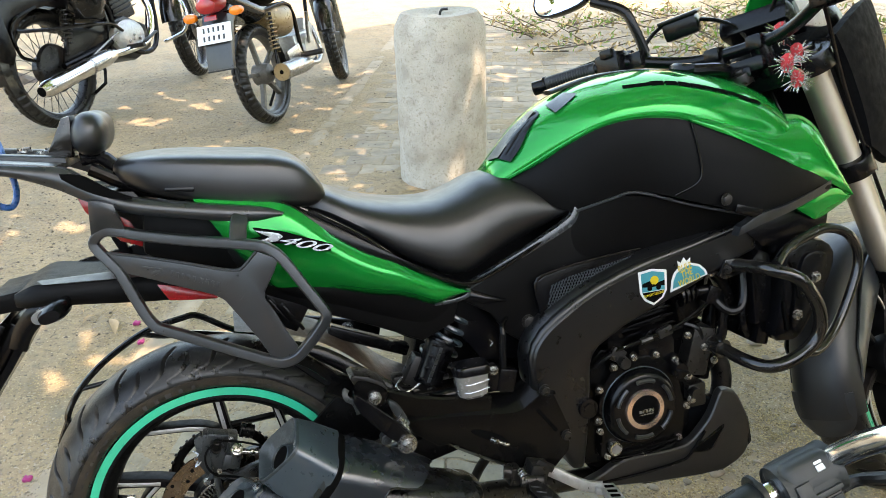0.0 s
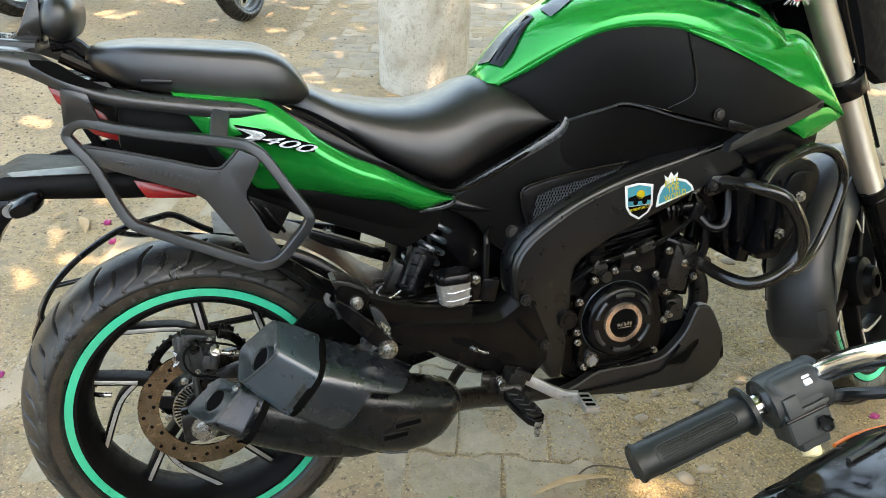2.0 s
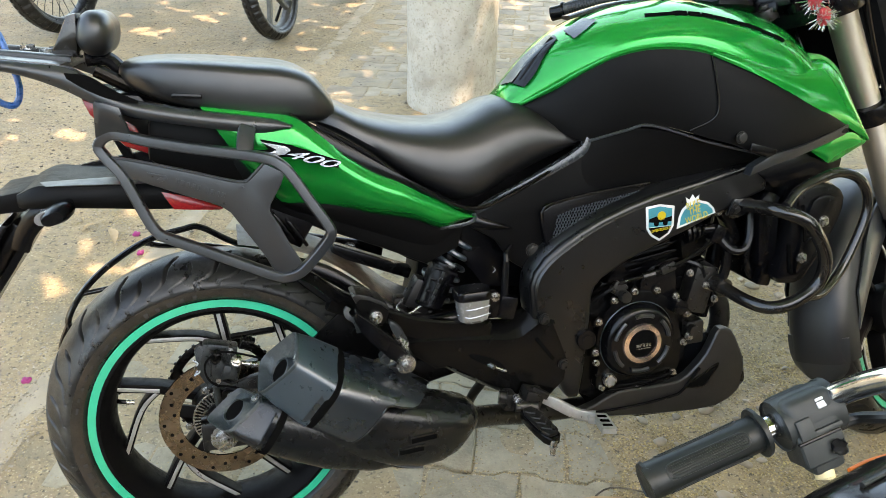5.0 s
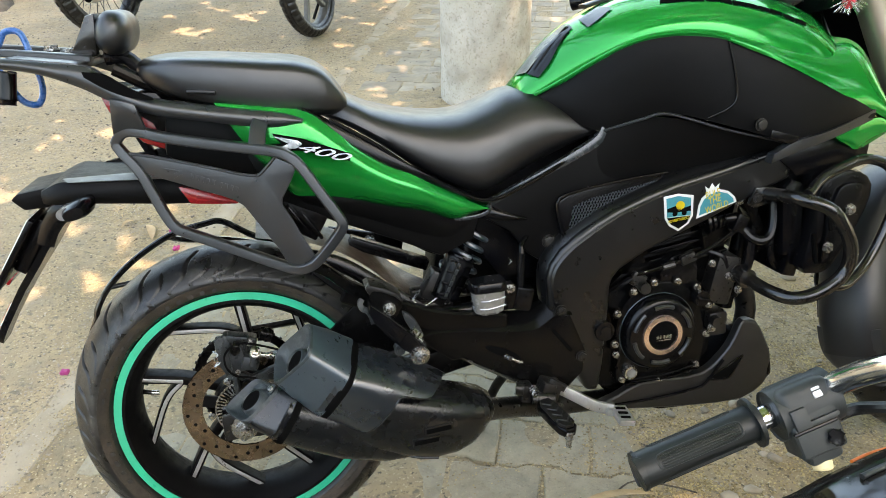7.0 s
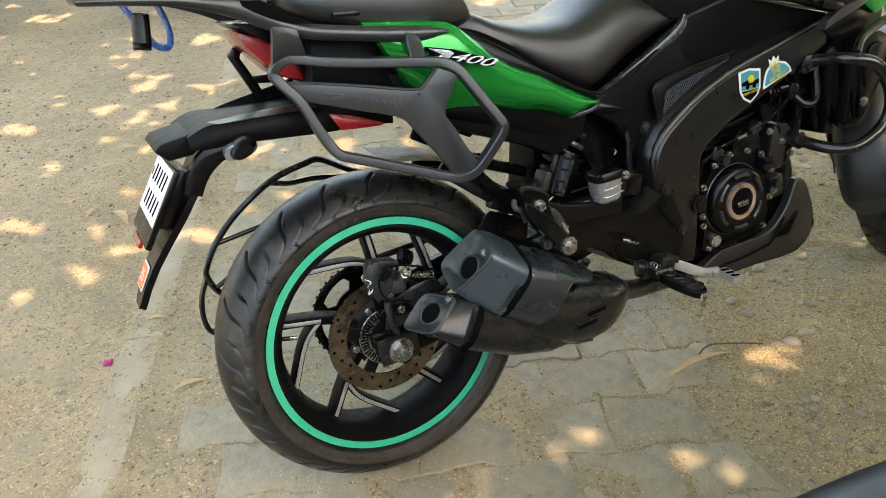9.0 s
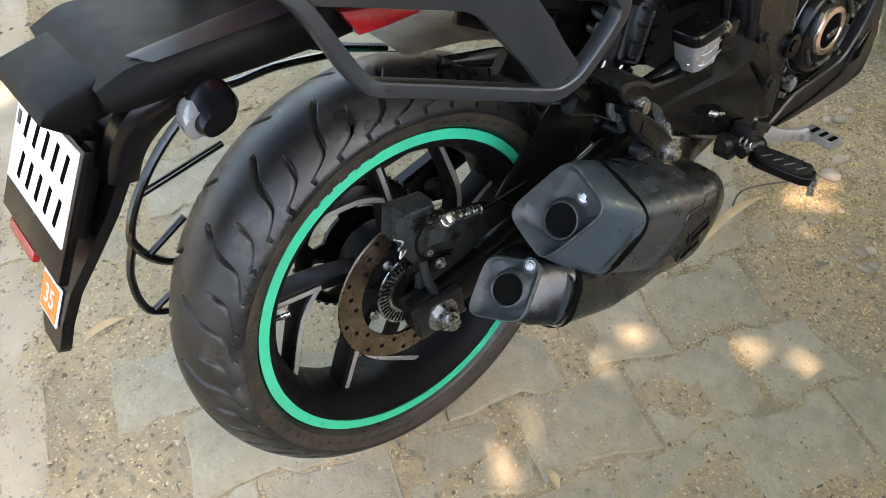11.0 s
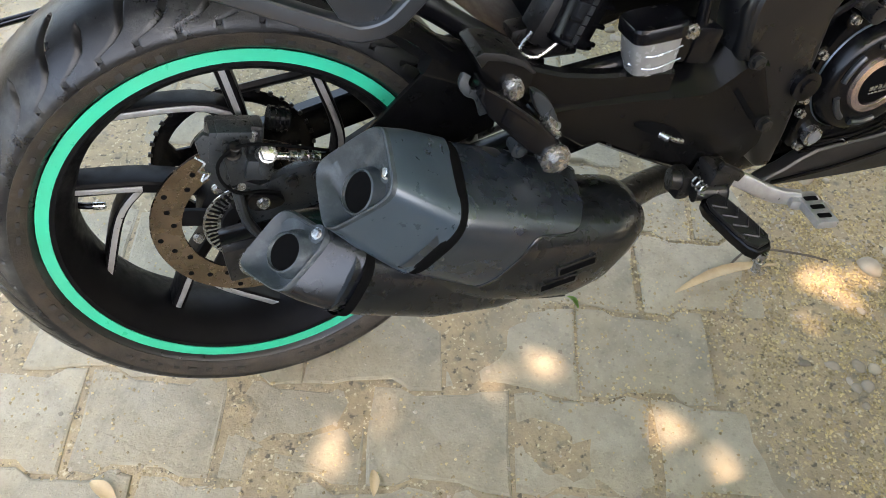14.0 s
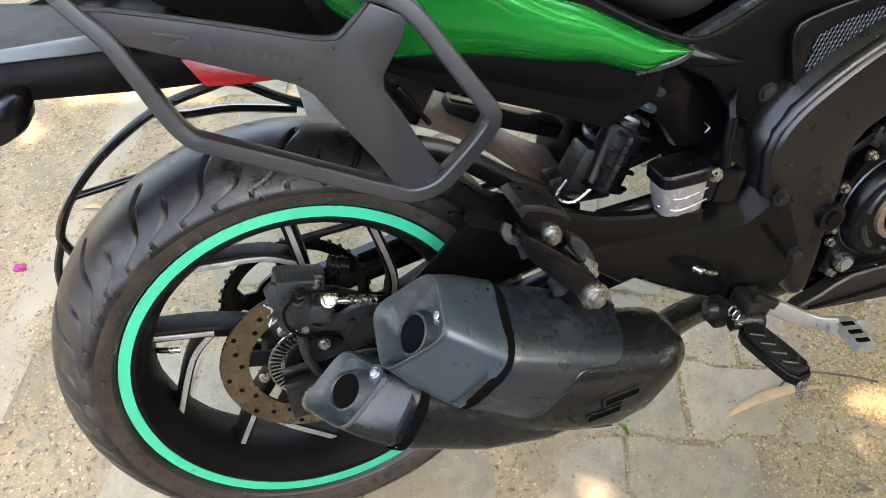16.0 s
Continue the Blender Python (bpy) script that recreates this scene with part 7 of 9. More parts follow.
def paver_mesh(seed, l=0.2045, w=0.1455, chip=0.0045):
    r = random.Random(seed)
    bm = bmesh.new()
    # interlocking outline: the front edge steps in at its middle, the back edge at its ends
    e = 0.012
    o = [(-l / 2, -w / 2), (-l * 0.30, -w / 2), (-l * 0.17, -w / 2 + e), (l * 0.17, -w / 2 + e), (l * 0.30, -w / 2), (l / 2, -w / 2), (l / 2, 0),
         (l / 2, w / 2 + e), (l * 0.33, w / 2 + e), (l * 0.20, w / 2), (-l * 0.20, w / 2), (-l * 0.33, w / 2 + e), (-l / 2, w / 2 + e), (-l / 2, 0)]
    o = [(x + r.uniform(-chip, chip), y + r.uniform(-chip, chip)) for x, y in o]
    rows = []
    for k, z in ((1.0, -0.05), (1.0, -0.007), (0.975, -0.001), (0.94, 0.0)):
        rows.append([bm.verts.new((x * k if k == 1 else x - math.copysign(l * (1 - k) / 2, x) * (abs(x) > l * 0.3), y - math.copysign(w * (1 - k) * 0.7, y) * (abs(y) > w * 0.3), z + (r.uniform(-0.001, 0.0008) if z > -0.01 else 0))) for x, y in o])
    for a, b in zip(rows, rows[1:]):
        for i in range(len(o)):
            j = (i + 1) % len(o)
            bm.faces.new((a[i], a[j], b[j], b[i]))
    bm.faces.new(rows[-1])
    me = bpy.data.meshes.new("paver")
    bm.to_mesh(me)
    bm.free()
    return me


pavement = thing("pavement", "worn concrete pavers with dirt in their joints", "pavement", kind="structure")
shapes = [paver_mesh(i) for i in range(9)]
for me in shapes:
    me.materials.append(PAVER)
rnd = random.Random(11)
near_slots, far_slots = [], []
for row in range(-14, 60):
    for c in range(-3, 28):
        u = -0.4905 + 0.2085 * c + (0.10425 if row % 2 else 0.0) + 0.10425
        v = -0.131 + 0.150 * row
        if u < -0.44 and row % 2 == 0 and u < -0.5:
            continue
        if u < -0.46:
            continue
        if not paved(u, v) or u > 5.2:
            continue
        q = (u, v, rnd.uniform(-0.0035, 0.0015), rnd.uniform(-0.9, 0.9), rnd.uniform(-0.7, 0.7), rnd.uniform(-0.7, 0.7), rnd.randrange(9))
        (near_slots if v < 2.4 and u < 1.2 else far_slots).append(q)
near_slots.sort(key=lambda q: (uv(q[0], q[1]) - Vector((0.1, 0.2, 0))).length)
turn = math.degrees(math.atan2(KU.y, KU.x))
joined = near_slots[300:] + far_slots
for u, v, dz, a, b, c, k in near_slots[:300]:
    ob = new("paver", shapes[k])
    ob.parent = pavement
    p = uv(u, v, dz)
    ob.matrix_local = pose(p.x, p.y, p.z, b, c, turn + a)
vv, ff = [], []
for u, v, dz, a, b, c, k in joined:
    p = uv(u, v, dz)
    mm = pose(p.x, p.y, p.z, b, c, turn + a)
    base = len(vv)
    vv += [tuple(mm @ w.co) for w in shapes[k].vertices]
    ff += [tuple(base + i for i in f.vertices) for f in shapes[k].polygons]
fme = bpy.data.meshes.new("far_pavers")
fme.from_pydata(vv, [], ff)
fme.materials.append(PAVER_FAR)
fob = new("far_pavers", fme)
fob.parent = pavement
tagged(fob, kind="stuff")

# flush concrete kerb in lengths
kerb = thing("kerb", "flush concrete kerb edging between road and pavers", "kerb", kind="structure")
for i in range(-3, 13):
    v0 = 0.62 * i - 0.1
    bm = bmesh.new()
    n_ = 14
    rows = []
    for j in range(n_ + 1):
        v = v0 + 0.612 * j / n_
        e = 0.006 * noise.noise(Vector((v * 9, 1, 0))) + 0.004 * noise.noise(Vector((v * 31, 2, 0)))
        f = 0.005 * noise.noise(Vector((v * 11, 5, 0)))
        prof = [(-0.690 + e, -0.06), (-0.688 + e, -0.006), (-0.680 + e, 0.004), (-0.64, 0.007 + 0.3 * f), (-0.592 + f, 0.005), (-0.584 + f, -0.002), (-0.583 + f, -0.06)]
        rows.append([uv(a, v, z + 0.0015 * noise.noise(Vector((a * 40, v * 14, 0)))) for a, z in prof])
    part("kerb_stone", loft(rows), KERB, kerb)

# ---- loose litter on the ground ----
rnd = random.Random(3)
hv, hf = [], []


def crumb(p, s, r, flat=0.6):
    base = len(hv)
    m = Euler((r.uniform(0, 6), r.uniform(0, 6), r.uniform(0, 6))).to_matrix()
    for q in ((1, 0, 0), (-1, 0, 0), (0, 1, 0), (0, -1, 0), (0, 0, 1), (0, 0, -1)):
        w = m @ (Vector(q) * s * r.uniform(0.6, 1.2))
        hv.append((p.x + w.x, p.y + w.y, p.z + abs(w.z) * flat))
    for a in ((0, 2, 4), (2, 1, 4), (1, 3, 4), (3, 0, 4), (2, 0, 5), (1, 2, 5), (3, 1, 5), (0, 3, 5)):
        hf.append(tuple(base + i for i in a))


def pebble(p, s, r):
    """A rounded, flattened stone of uneven outline."""
    base = len(hv)
    w, e, f, k = r.uniform(0, 6.3), r.uniform(0.6, 1.0), r.uniform(0.30, 0.60), [r.uniform(0.80, 1.15) for _ in range(8)]
    for h, q in ((-0.3, 0.80), (0.15, 1.0), (0.62, 0.86), (0.92, 0.50)):
        for i in range(8):
            a = math.pi * i / 4
            x, y = math.cos(a) * k[i] * q, math.sin(a) * k[i] * e * q
            hv.append((p.x + s * (x * math.cos(w) - y * math.sin(w)), p.y + s * (x * math.sin(w) + y * math.cos(w)), p.z + s * f * h))
    hv.append((p.x, p.y, p.z + s * f))
    for j in range(3):
        for i in range(8):
            n_ = (i + 1) % 8
            hf.append((base + 8 * j + i, base + 8 * j + n_, base + 8 * j + 8 + n_, base + 8 * j + 8 + i))
    hf.extend((base + 24 + i, base + 24 + (i + 1) % 8, base + 32) for i in range(8))


def litter(name, count, area, size, dense, mat, label, category):
    global hv, hf
    hv, hf = [], []
    k = 0
    tries = 0
    while k < count and tries < count * 30:
        tries += 1
        x, y = rnd.uniform(area[0], area[1]), rnd.uniform(area[2], area[3])
        p = Vector((x, y, 0))
        u, v = p.dot(KU), p.dot(KV)
        if rnd.random() > dense(x, y, u, v):
            continue
        pv = paved(u, v)
        z = max(lie(x, y), -0.0005 if pv else (0.0055 if -0.685 < u < -0.588 else -9))
        if size > 0.009:
            pebble(Vector((x, y, z)), size * rnd.choice((0.5, 0.7, 0.9, 1.3)) * rnd.uniform(0.8, 1.15), rnd)
        else:
            crumb(Vector((x, y, z - 0.0005)), size * rnd.uniform(0.5, 1.5), rnd)
        k += 1
    me = bpy.data.meshes.new(name)
    me.from_pydata(hv, [], hf)
    me.materials.append(mat)
    if size > 0.009:
        me.shade_smooth()
    return tagged(new(name, me), label, category, kind="stuff")


def clump(x, y, s=3.0, t=0.0):
    return max(0.0, noise.noise(Vector((x * s, y * s, t))) * 1.6 + 0.25)


def joint(u, v):
    """Nearness to a joint between pavers."""
    row0 = (v + 0.131 + 0.075) / 0.150
    x_ = abs(((u + 0.4905 - (0.10425 if int(round(row0)) % 2 else 0.0)) / 0.2085) % 1.0 - 0.5)
    row = (v + 0.131 + 0.075 - 0.012 * min(1, max(0, (0.30 - x_) / 0.13))) / 0.150
    a = abs(row - round(row)) * 0.150
    off = 0.10425 if int(math.floor(row)) % 2 else 0.0
    col = (u + 0.4905 - off) / 0.2085
    b = abs(col - round(col)) * 0.2085
    return max(0.0, 1 - min(a, b) / 0.02)


litter("husk_litter", 84000, (-1.3, 1.6, -0.6, 2.4), 0.0024, lambda x, y, u, v: (0.10 * clump(x, y, 5) + 0.55 * joint(u, v) * clump(x, y, 2.5, 4) + 0.02) if paved(u, v) else (0.5 * clump(x, y, 4) + 0.12 if u > -0.6 else (0.45 if u > -0.69 else 1.5) * max(0, 1 + (u + 0.69) / 0.5) * clump(x, y, 4) + 0.14 * clump(x, y, 2)),
       HUSK_FINE, "yellow-brown husks and grit lying in the joints", "litter")
litter("grit", 42000, (-1.8, 2.2, -0.6, 4.6), 0.0038, lambda x, y, u, v: 0.04 if paved(u, v) else (0.75 * clump(x, y, 3, 7) + 0.1), STONE, "small grey-brown grit on the earth", "grit")
litter("husk_drift", 80000, (0.70, 2.2, -0.5, 1.2), 0.0028, lambda x, y, u, v: 0.12 + 0.75 * clump(x, y, 6, 2) if not paved(u, v) else 0.03, HUSK, "drift of dry yellow husks by the front wheel", "litter")
litter("dark_crumbs", 3400, (-2.2, 1.6, 1.3, 6.0), 0.0070, lambda x, y, u, v: 0.15 if paved(u, v) else 0.35 + 0.6 * clump(x, y, 2, 3), BARK, "dark dry seeds and crumbs strewn on the earth", "litter")
litter("pebbles", 420, (0.75, 2.2, -0.6, 1.0), 0.0095, lambda x, y, u, v: clump(x, y, 3, 1) ** 2 if not paved(u, v) else 0.01, STONE, "rounded grey pebbles in the dirt", "pebbles")
litter("husk_crumbs", 34000, (0.62, 2.3, -0.45, 1.5), 0.0030, lambda x, y, u, v: 0.08 if paved(u, v) else 0.25 + 0.7 * clump(x, y, 7, 5), HUSK_FINE, "dry crumbs trodden into the earth", "litter")
litter("stones", 170, (0.95, 2.3, -0.5, 1.2), 0.016, lambda x, y, u, v: 0.02 if paved(u, v) else clump(x, y, 2.5, 6), STONE, "scattered grey-brown stones", "stones")


def leaf_blade(name, a, b, w, mat, label, group=""):
    """One fallen leaf from a to b, curled a little off the ground."""
    a, b = Vector((*a, 0.004)), Vector((*b, 0.004))
    d = b - a
    s = Vector((-d.y, d.x, 0)).normalized()
    rows = []
    for i in range(13):
        t = i / 12
        c = a.lerp(b, t) + s * 0.10 * d.length * math.sin(math.pi * t) * 0.6
        h = w * math.sin(math.pi * min(1, 0.04 + t * 0.94)) ** 0.8
        rows.append([c + s * h * k + Vector((0, 0, 0.006 * math.sin(math.pi * t) + 0.35 * h * abs(k) ** 1.5 + z)) for k, z in ((-1, 0), (-0.5, 0), (0, 0), (0.5, 0), (1, 0), (1, -0.0009), (0.5, -0.0009), (0, -0.0009), (-0.5, -0.0009), (-1, -0.0009))])
    ob = part(name, loft(rows), mat)
    return tagged(ob, label, "leaf", group)


leaf_blade("fallen_leaf", (0.622, -0.088), (0.812, -0.090), 0.009, DRYLEAF, "long curled dry brown leaf on the pavers", "fallen leaves")
leaf_blade("fallen_leaf", (-0.296, -0.118), (-0.266, -0.160), 0.010, DRYLEAF, "short pale dry leaf on the pavers", "fallen leaves")
leaf_blade("fallen_leaf", (0.075, -0.220), (0.066, -0.256), 0.007, DRYLEAF, "short yellow dry leaf on the pavers", "fallen leaves")
leaf_blade("fallen_leaf", (0.450, -0.042), (0.458, -0.068), 0.004, LEAF, "curled green leaf on the pavers", "fallen leaves")
leaf_blade("fallen_leaf", (-0.379, 1.477), (-0.352, 1.362), 0.014, DRYLEAF, "pale curled dry leaf on the earth", "fallen leaves")
leaf_blade("fallen_leaf", (-0.384, 0.463), (-0.305, 0.461), 0.008, DRYLEAF, "grey-brown dry leaf by the wheel", "fallen leaves")
for i in range(60):
    x, y = rnd.uniform(-1.3, 2.0), rnd.uniform(0.6, 4.2)
    a = rnd.uniform(0, 6.3)
    l = rnd.uniform(0.02, 0.06)
    leaf_blade("fallen_leaf", (x, y), (x + l * math.cos(a), y + l * math.sin(a)), l * 0.14, DRYLEAF, "small dry brown leaf on the ground", "fallen leaves")
for i, (x, y) in enumerate(((-0.265, 1.270), (-0.506, 0.648), (-0.286, 1.408), (1.50, -0.10))):
    rows = []
    for q, h in ((0.3, 0.0), (0.9, 0.004), (1.0, 0.010), (0.7, 0.014)):
        rows.append([Vector((x + 0.011 * q * math.cos(w) * (1 + 0.3 * math.sin(2 * w + i)), y + 0.009 * q * math.sin(w), h + 0.003 * math.sin(3 * w + i))) for w in [2 * math.pi * k / 12 for k in range(12)]])
    tagged(part("fallen_petal", loft(rows), PETAL), "crumpled magenta flower petal on the ground", "petal", "fallen petals")
# twig
tagged(part("twig", tube([(0.72, -0.075, 0.005), (0.78, -0.055, 0.012), (0.86, -0.085, 0.006), (0.90, -0.11, 0.004)], 0.002, 6, 4), BARK), "thin dry brown twig on the pavers", "twig")

# ---- concrete pillar ----
PC = (1.135, 2.51)
rows = []
for i in range(34):
    z = -0.05 + 0.86 * i / 33
    row = []
    for k in range(56):
        w = 2 * math.pi * k / 56
        r = 0.216 + 0.0035 * noise.noise(Vector((math.cos(w) * 3, math.sin(w) * 3, z * 9))) + 0.002 * noise.noise(Vector((math.cos(w) * 11, math.sin(w) * 11, z * 30)))
        if i > 30:
            r -= 0.006 * (i - 30) ** 1.6
        row.append(Vector((PC[0] + r * math.cos(w), PC[1] + r * math.sin(w), z + (0.006 * noise.noise(Vector((w, 0, 3))) if i > 30 else 0))))
    rows.append(row)
rows.append([Vector((PC[0] + (p.x - PC[0]) * 0.5, PC[1] + (p.y - PC[1]) * 0.5, 0.795 + 0.012 * noise.noise(p * 9))) for p in rows[-1]])
pillar = part("pillar", loft(rows), CONCRETE, None, "", 60)
tagged(pillar, "rough whitewashed concrete pillar stump on the dirt", "pillar")
part("rebar_stub", tube([(PC[0], PC[1], 0.78), (PC[0] + 0.01, PC[1], 0.815), (PC[0] + 0.04, PC[1] - 0.01, 0.82)], 0.006, 8), WORN, pillar)

# ---- tree that shades the place ----
tree = thing("tree", "broad shade tree with rough grey-brown bark", "tree")
tc = Vector((-2.15, 6.0, 0))
rows = []
for i in range(30):
    t = i / 29
    z = -0.1 + 6.5 * t
    r = 0.24 + 0.34 * math.exp(-z * 3.2) - 0.012 * z
    row = []
    for k in range(36):
        w = 2 * math.pi * k / 36
        flare = 1 + 0.35 * math.exp(-z * 3.0) * math.sin(5 * w + 1) + 0.10 * noise.noise(Vector((math.cos(w) * 2.4, math.sin(w) * 2.4, z * 1.4)))
        row.append(tc + Vector((r * flare * math.cos(w) + 0.25 * t * t, r * flare * math.sin(w) - 0.5 * t * t, z)))
    rows.append(row)
part("trunk", loft(rows), BARK, tree, "", 70)
limbs = []
for a, l, zz in ((-70, 5.5, 5.6), (-30, 6, 5.9), (-110, 5, 5.5), (20, 5, 6.2), (-60, 7.5, 6.3), (100, 4, 6.0), (-90, 8, 6.4)):
    d = Vector((math.cos(radians(a)), math.sin(radians(a)), 0))
    s = tc + Vector((0.2, -0.4, zz - 0.9))
    limbs.append(tube([s, s + d * l * 0.35 + Vector((0, 0, 0.9)), s + d * l * 0.7 + Vector((0, 0, 1.2)), s + d * l + Vector((0, 0, 1.5))], lambda t: 0.11 * (1 - 0.8 * t), 10, 4))
part("limbs", add(*limbs), BARK, tree, "", 70)
# gaps left in the unseen crown to set sun patches on the ground: x, y, radius
GAPS = [(-0.003, -0.082, 0.028), (0.07, -0.079, 0.020), (0.310, -0.141, 0.022), (0.367, -0.155, 0.016), (0.517, -0.265, 0.032), (0.505, -0.315, 0.026), (0.549, -0.383, 0.036), (0.100, -0.160, 0.024), (0.042, -0.185, 0.026), (-0.166, -0.225, 0.034), (0.865, -0.17, 0.056), (0.925, -0.205, 0.052), (1.468, 0.047, 0.03), (-0.57, 0.57, 0.060), (-0.71, 0.53, 0.055),
        (-0.29, 2.53, 0.08), (-0.10, 2.64, 0.06), (-0.30, 0.11, 0.04), (0.00, 0.17, 0.05), (-0.07, 4.6, 0.09), (0.08, 3.57, 0.08), (-1.32, 4.8, 0.06), (0.35, 3.29, 0.07),
        (-0.65, 1.56, 0.05), (0.70, 2.44, 0.06), (-0.59, 2.41, 0.07), (-0.84, 2.44, 0.07), (-1.31, 3.07, 0.06), (-0.83, 1.08, 0.06), (-1.46, 3.68, 0.06), (-1.0, 1.7, 0.06),
        (1.11, 5.6, 0.2), (2.3, 4.6, 0.11), (2.7, 4.1, 0.08), (1.7, 5.0, 0.12), (0.42, 0.62, 0.05), (-1.2, 0.9, 0.08)]
rnd = random.Random(21)
cells = {}
for x, y, r in GAPS:
    for i in range(int((x - r) // 0.5), int((x + r) // 0.5) + 1):
        for j in range(int((y - r) // 0.5), int((y + r) // 0.5) + 1):
            cells.setdefault((i, j), []).append((x, y, r))
lv, lf = [], []
for n_ in range(32000):
    z = rnd.uniform(5.6, 8.4)
    gx_, gy_ = rnd.uniform(-4.4, 5.6), rnd.uniform(-2.9, 10.2)
    # extra leaves over yard, fork, tail and pavers, added to block stray sun
    if n_ >= 26600:
        gx_, gy_ = rnd.uniform(4.8, 8.2), rnd.uniform(-2.9, 10.2)
    elif n_ > 25400:
        gx_, gy_ = rnd.uniform(0.7, 1.7), rnd.uniform(0.25, 1.1)
    elif n_ > 24100:
        gx_, gy_ = rnd.uniform(-0.75, 0.4), rnd.uniform(0.2, 0.9)
    elif n_ > 22900:
        gx_, gy_ = rnd.uniform(-0.5, 1.1), rnd.uniform(-0.75, 0.15)
    rim = 0.7 * noise.noise(Vector((gx_ * 0.7, gy_ * 0.7, 2)))
    if gx_ < -3.6 + rim or gx_ > (5.0 if n_ < 26600 else 7.4) + rim or gy_ < -2.3 + 0.6 * rim or gy_ > (9.6 if gx_ < 0.4 else 7.4) + rim:
        continue
    l = rnd.uniform(0.10, 0.20)
    hit_gap = False
    for x, y, r in cells.get((int(gx_ // 0.5), int(gy_ // 0.5)), ()):
        wob = 1 + 0.45 * noise.noise(Vector((gx_ * 14, gy_ * 14, x * 7)))
        if (gx_ - x) ** 2 + (gy_ - y) ** 2 < (r * wob * 0.8 + l * (0.52 if y < 0.2 else 0.28)) ** 2:
            hit_gap = True
    if hit_gap:
        continue
    c = Vector((gx_, gy_, 0)) + SUN_DIR * (z / SUN_DIR.z)
    m = Euler((rnd.gauss(0, 0.55), rnd.gauss(0, 0.55), rnd.uniform(0, 6.3))).to_matrix()
    base = len(lv)
    for q in ((-1, 0, 0), (-0.3, 0.42, 0.06), (0.45, 0.36, 0.02), (1, 0, -0.12), (0.45, -0.36, 0.02), (-0.3, -0.42, 0.06)):
        lv.append(tuple(c + m @ (Vector(q) * l)))
    lf += [(base, base + 1, base + 2, base + 3), (base, base + 3, base + 4, base + 5)]
lme = bpy.data.meshes.new("crown")
lme.from_pydata(lv, [], lf)
lme.materials.append(LEAF)
crown = new("crown", lme)
crown.parent = tree
tagged(crown, "unseen crown of green leaves set to shade and dapple the ground", kind="stuff")

# cut branches lying in the yard
pile = thing("cut_branches", "heap of cut branches with wilting yellow-green leaves", "branches")
bl, blf, sticks = [], [], []
rnd = random.Random(8)
dl, dlf = [], []
for i in range(130):
    s = Vector((rnd.uniform(2.9, 6.4), rnd.uniform(3.6, 6.6), 0.03))
    a = rnd.uniform(0, 6.3)
    e = s + Vector((math.cos(a) * 0.5, math.sin(a) * 0.5, rnd.uniform(0.02, 0.22)))
    sticks.append(rod(s, e, 0.007, 0.003, 6))
    for k in range(26):
        c = s.lerp(e, rnd.random()) + Vector((rnd.gauss(0, 0.05), rnd.gauss(0, 0.05), rnd.uniform(0, 0.06)))
        m = Euler((rnd.uniform(-1, 1), rnd.uniform(-1, 1), rnd.uniform(0, 6.3))).to_matrix()
        bl_, f_ = (bl, blf) if k % 7 < 2 else (dl, dlf)
        base = len(bl_)
        l = rnd.uniform(0.018, 0.042)
        for q in ((-1, 0, 0), (-0.2, 0.3, 0.05), (1, 0, -0.1), (-0.2, -0.3, 0.05)):
            bl_.append(tuple(c + m @ (Vector(q) * l)))
        f_.append((base, base + 1, base + 2, base + 3))
for st_ in sticks:
    part("stick", st_, BARK, pile)
pme = bpy.data.meshes.new("leaves")
pme.from_pydata(bl, [], blf)
pme.materials.append(LEAF)
pl_ = new("leaves", pme)
pl_.parent = pile
tagged(pl_, kind="stuff")
dme = bpy.data.meshes.new("dry_leaves")
dme.from_pydata(dl, [], dlf)
dme.materials.append(HUSK)
dry = new("dry_leaves", dme)
dry.parent = pile
tagged(dry, kind="stuff")

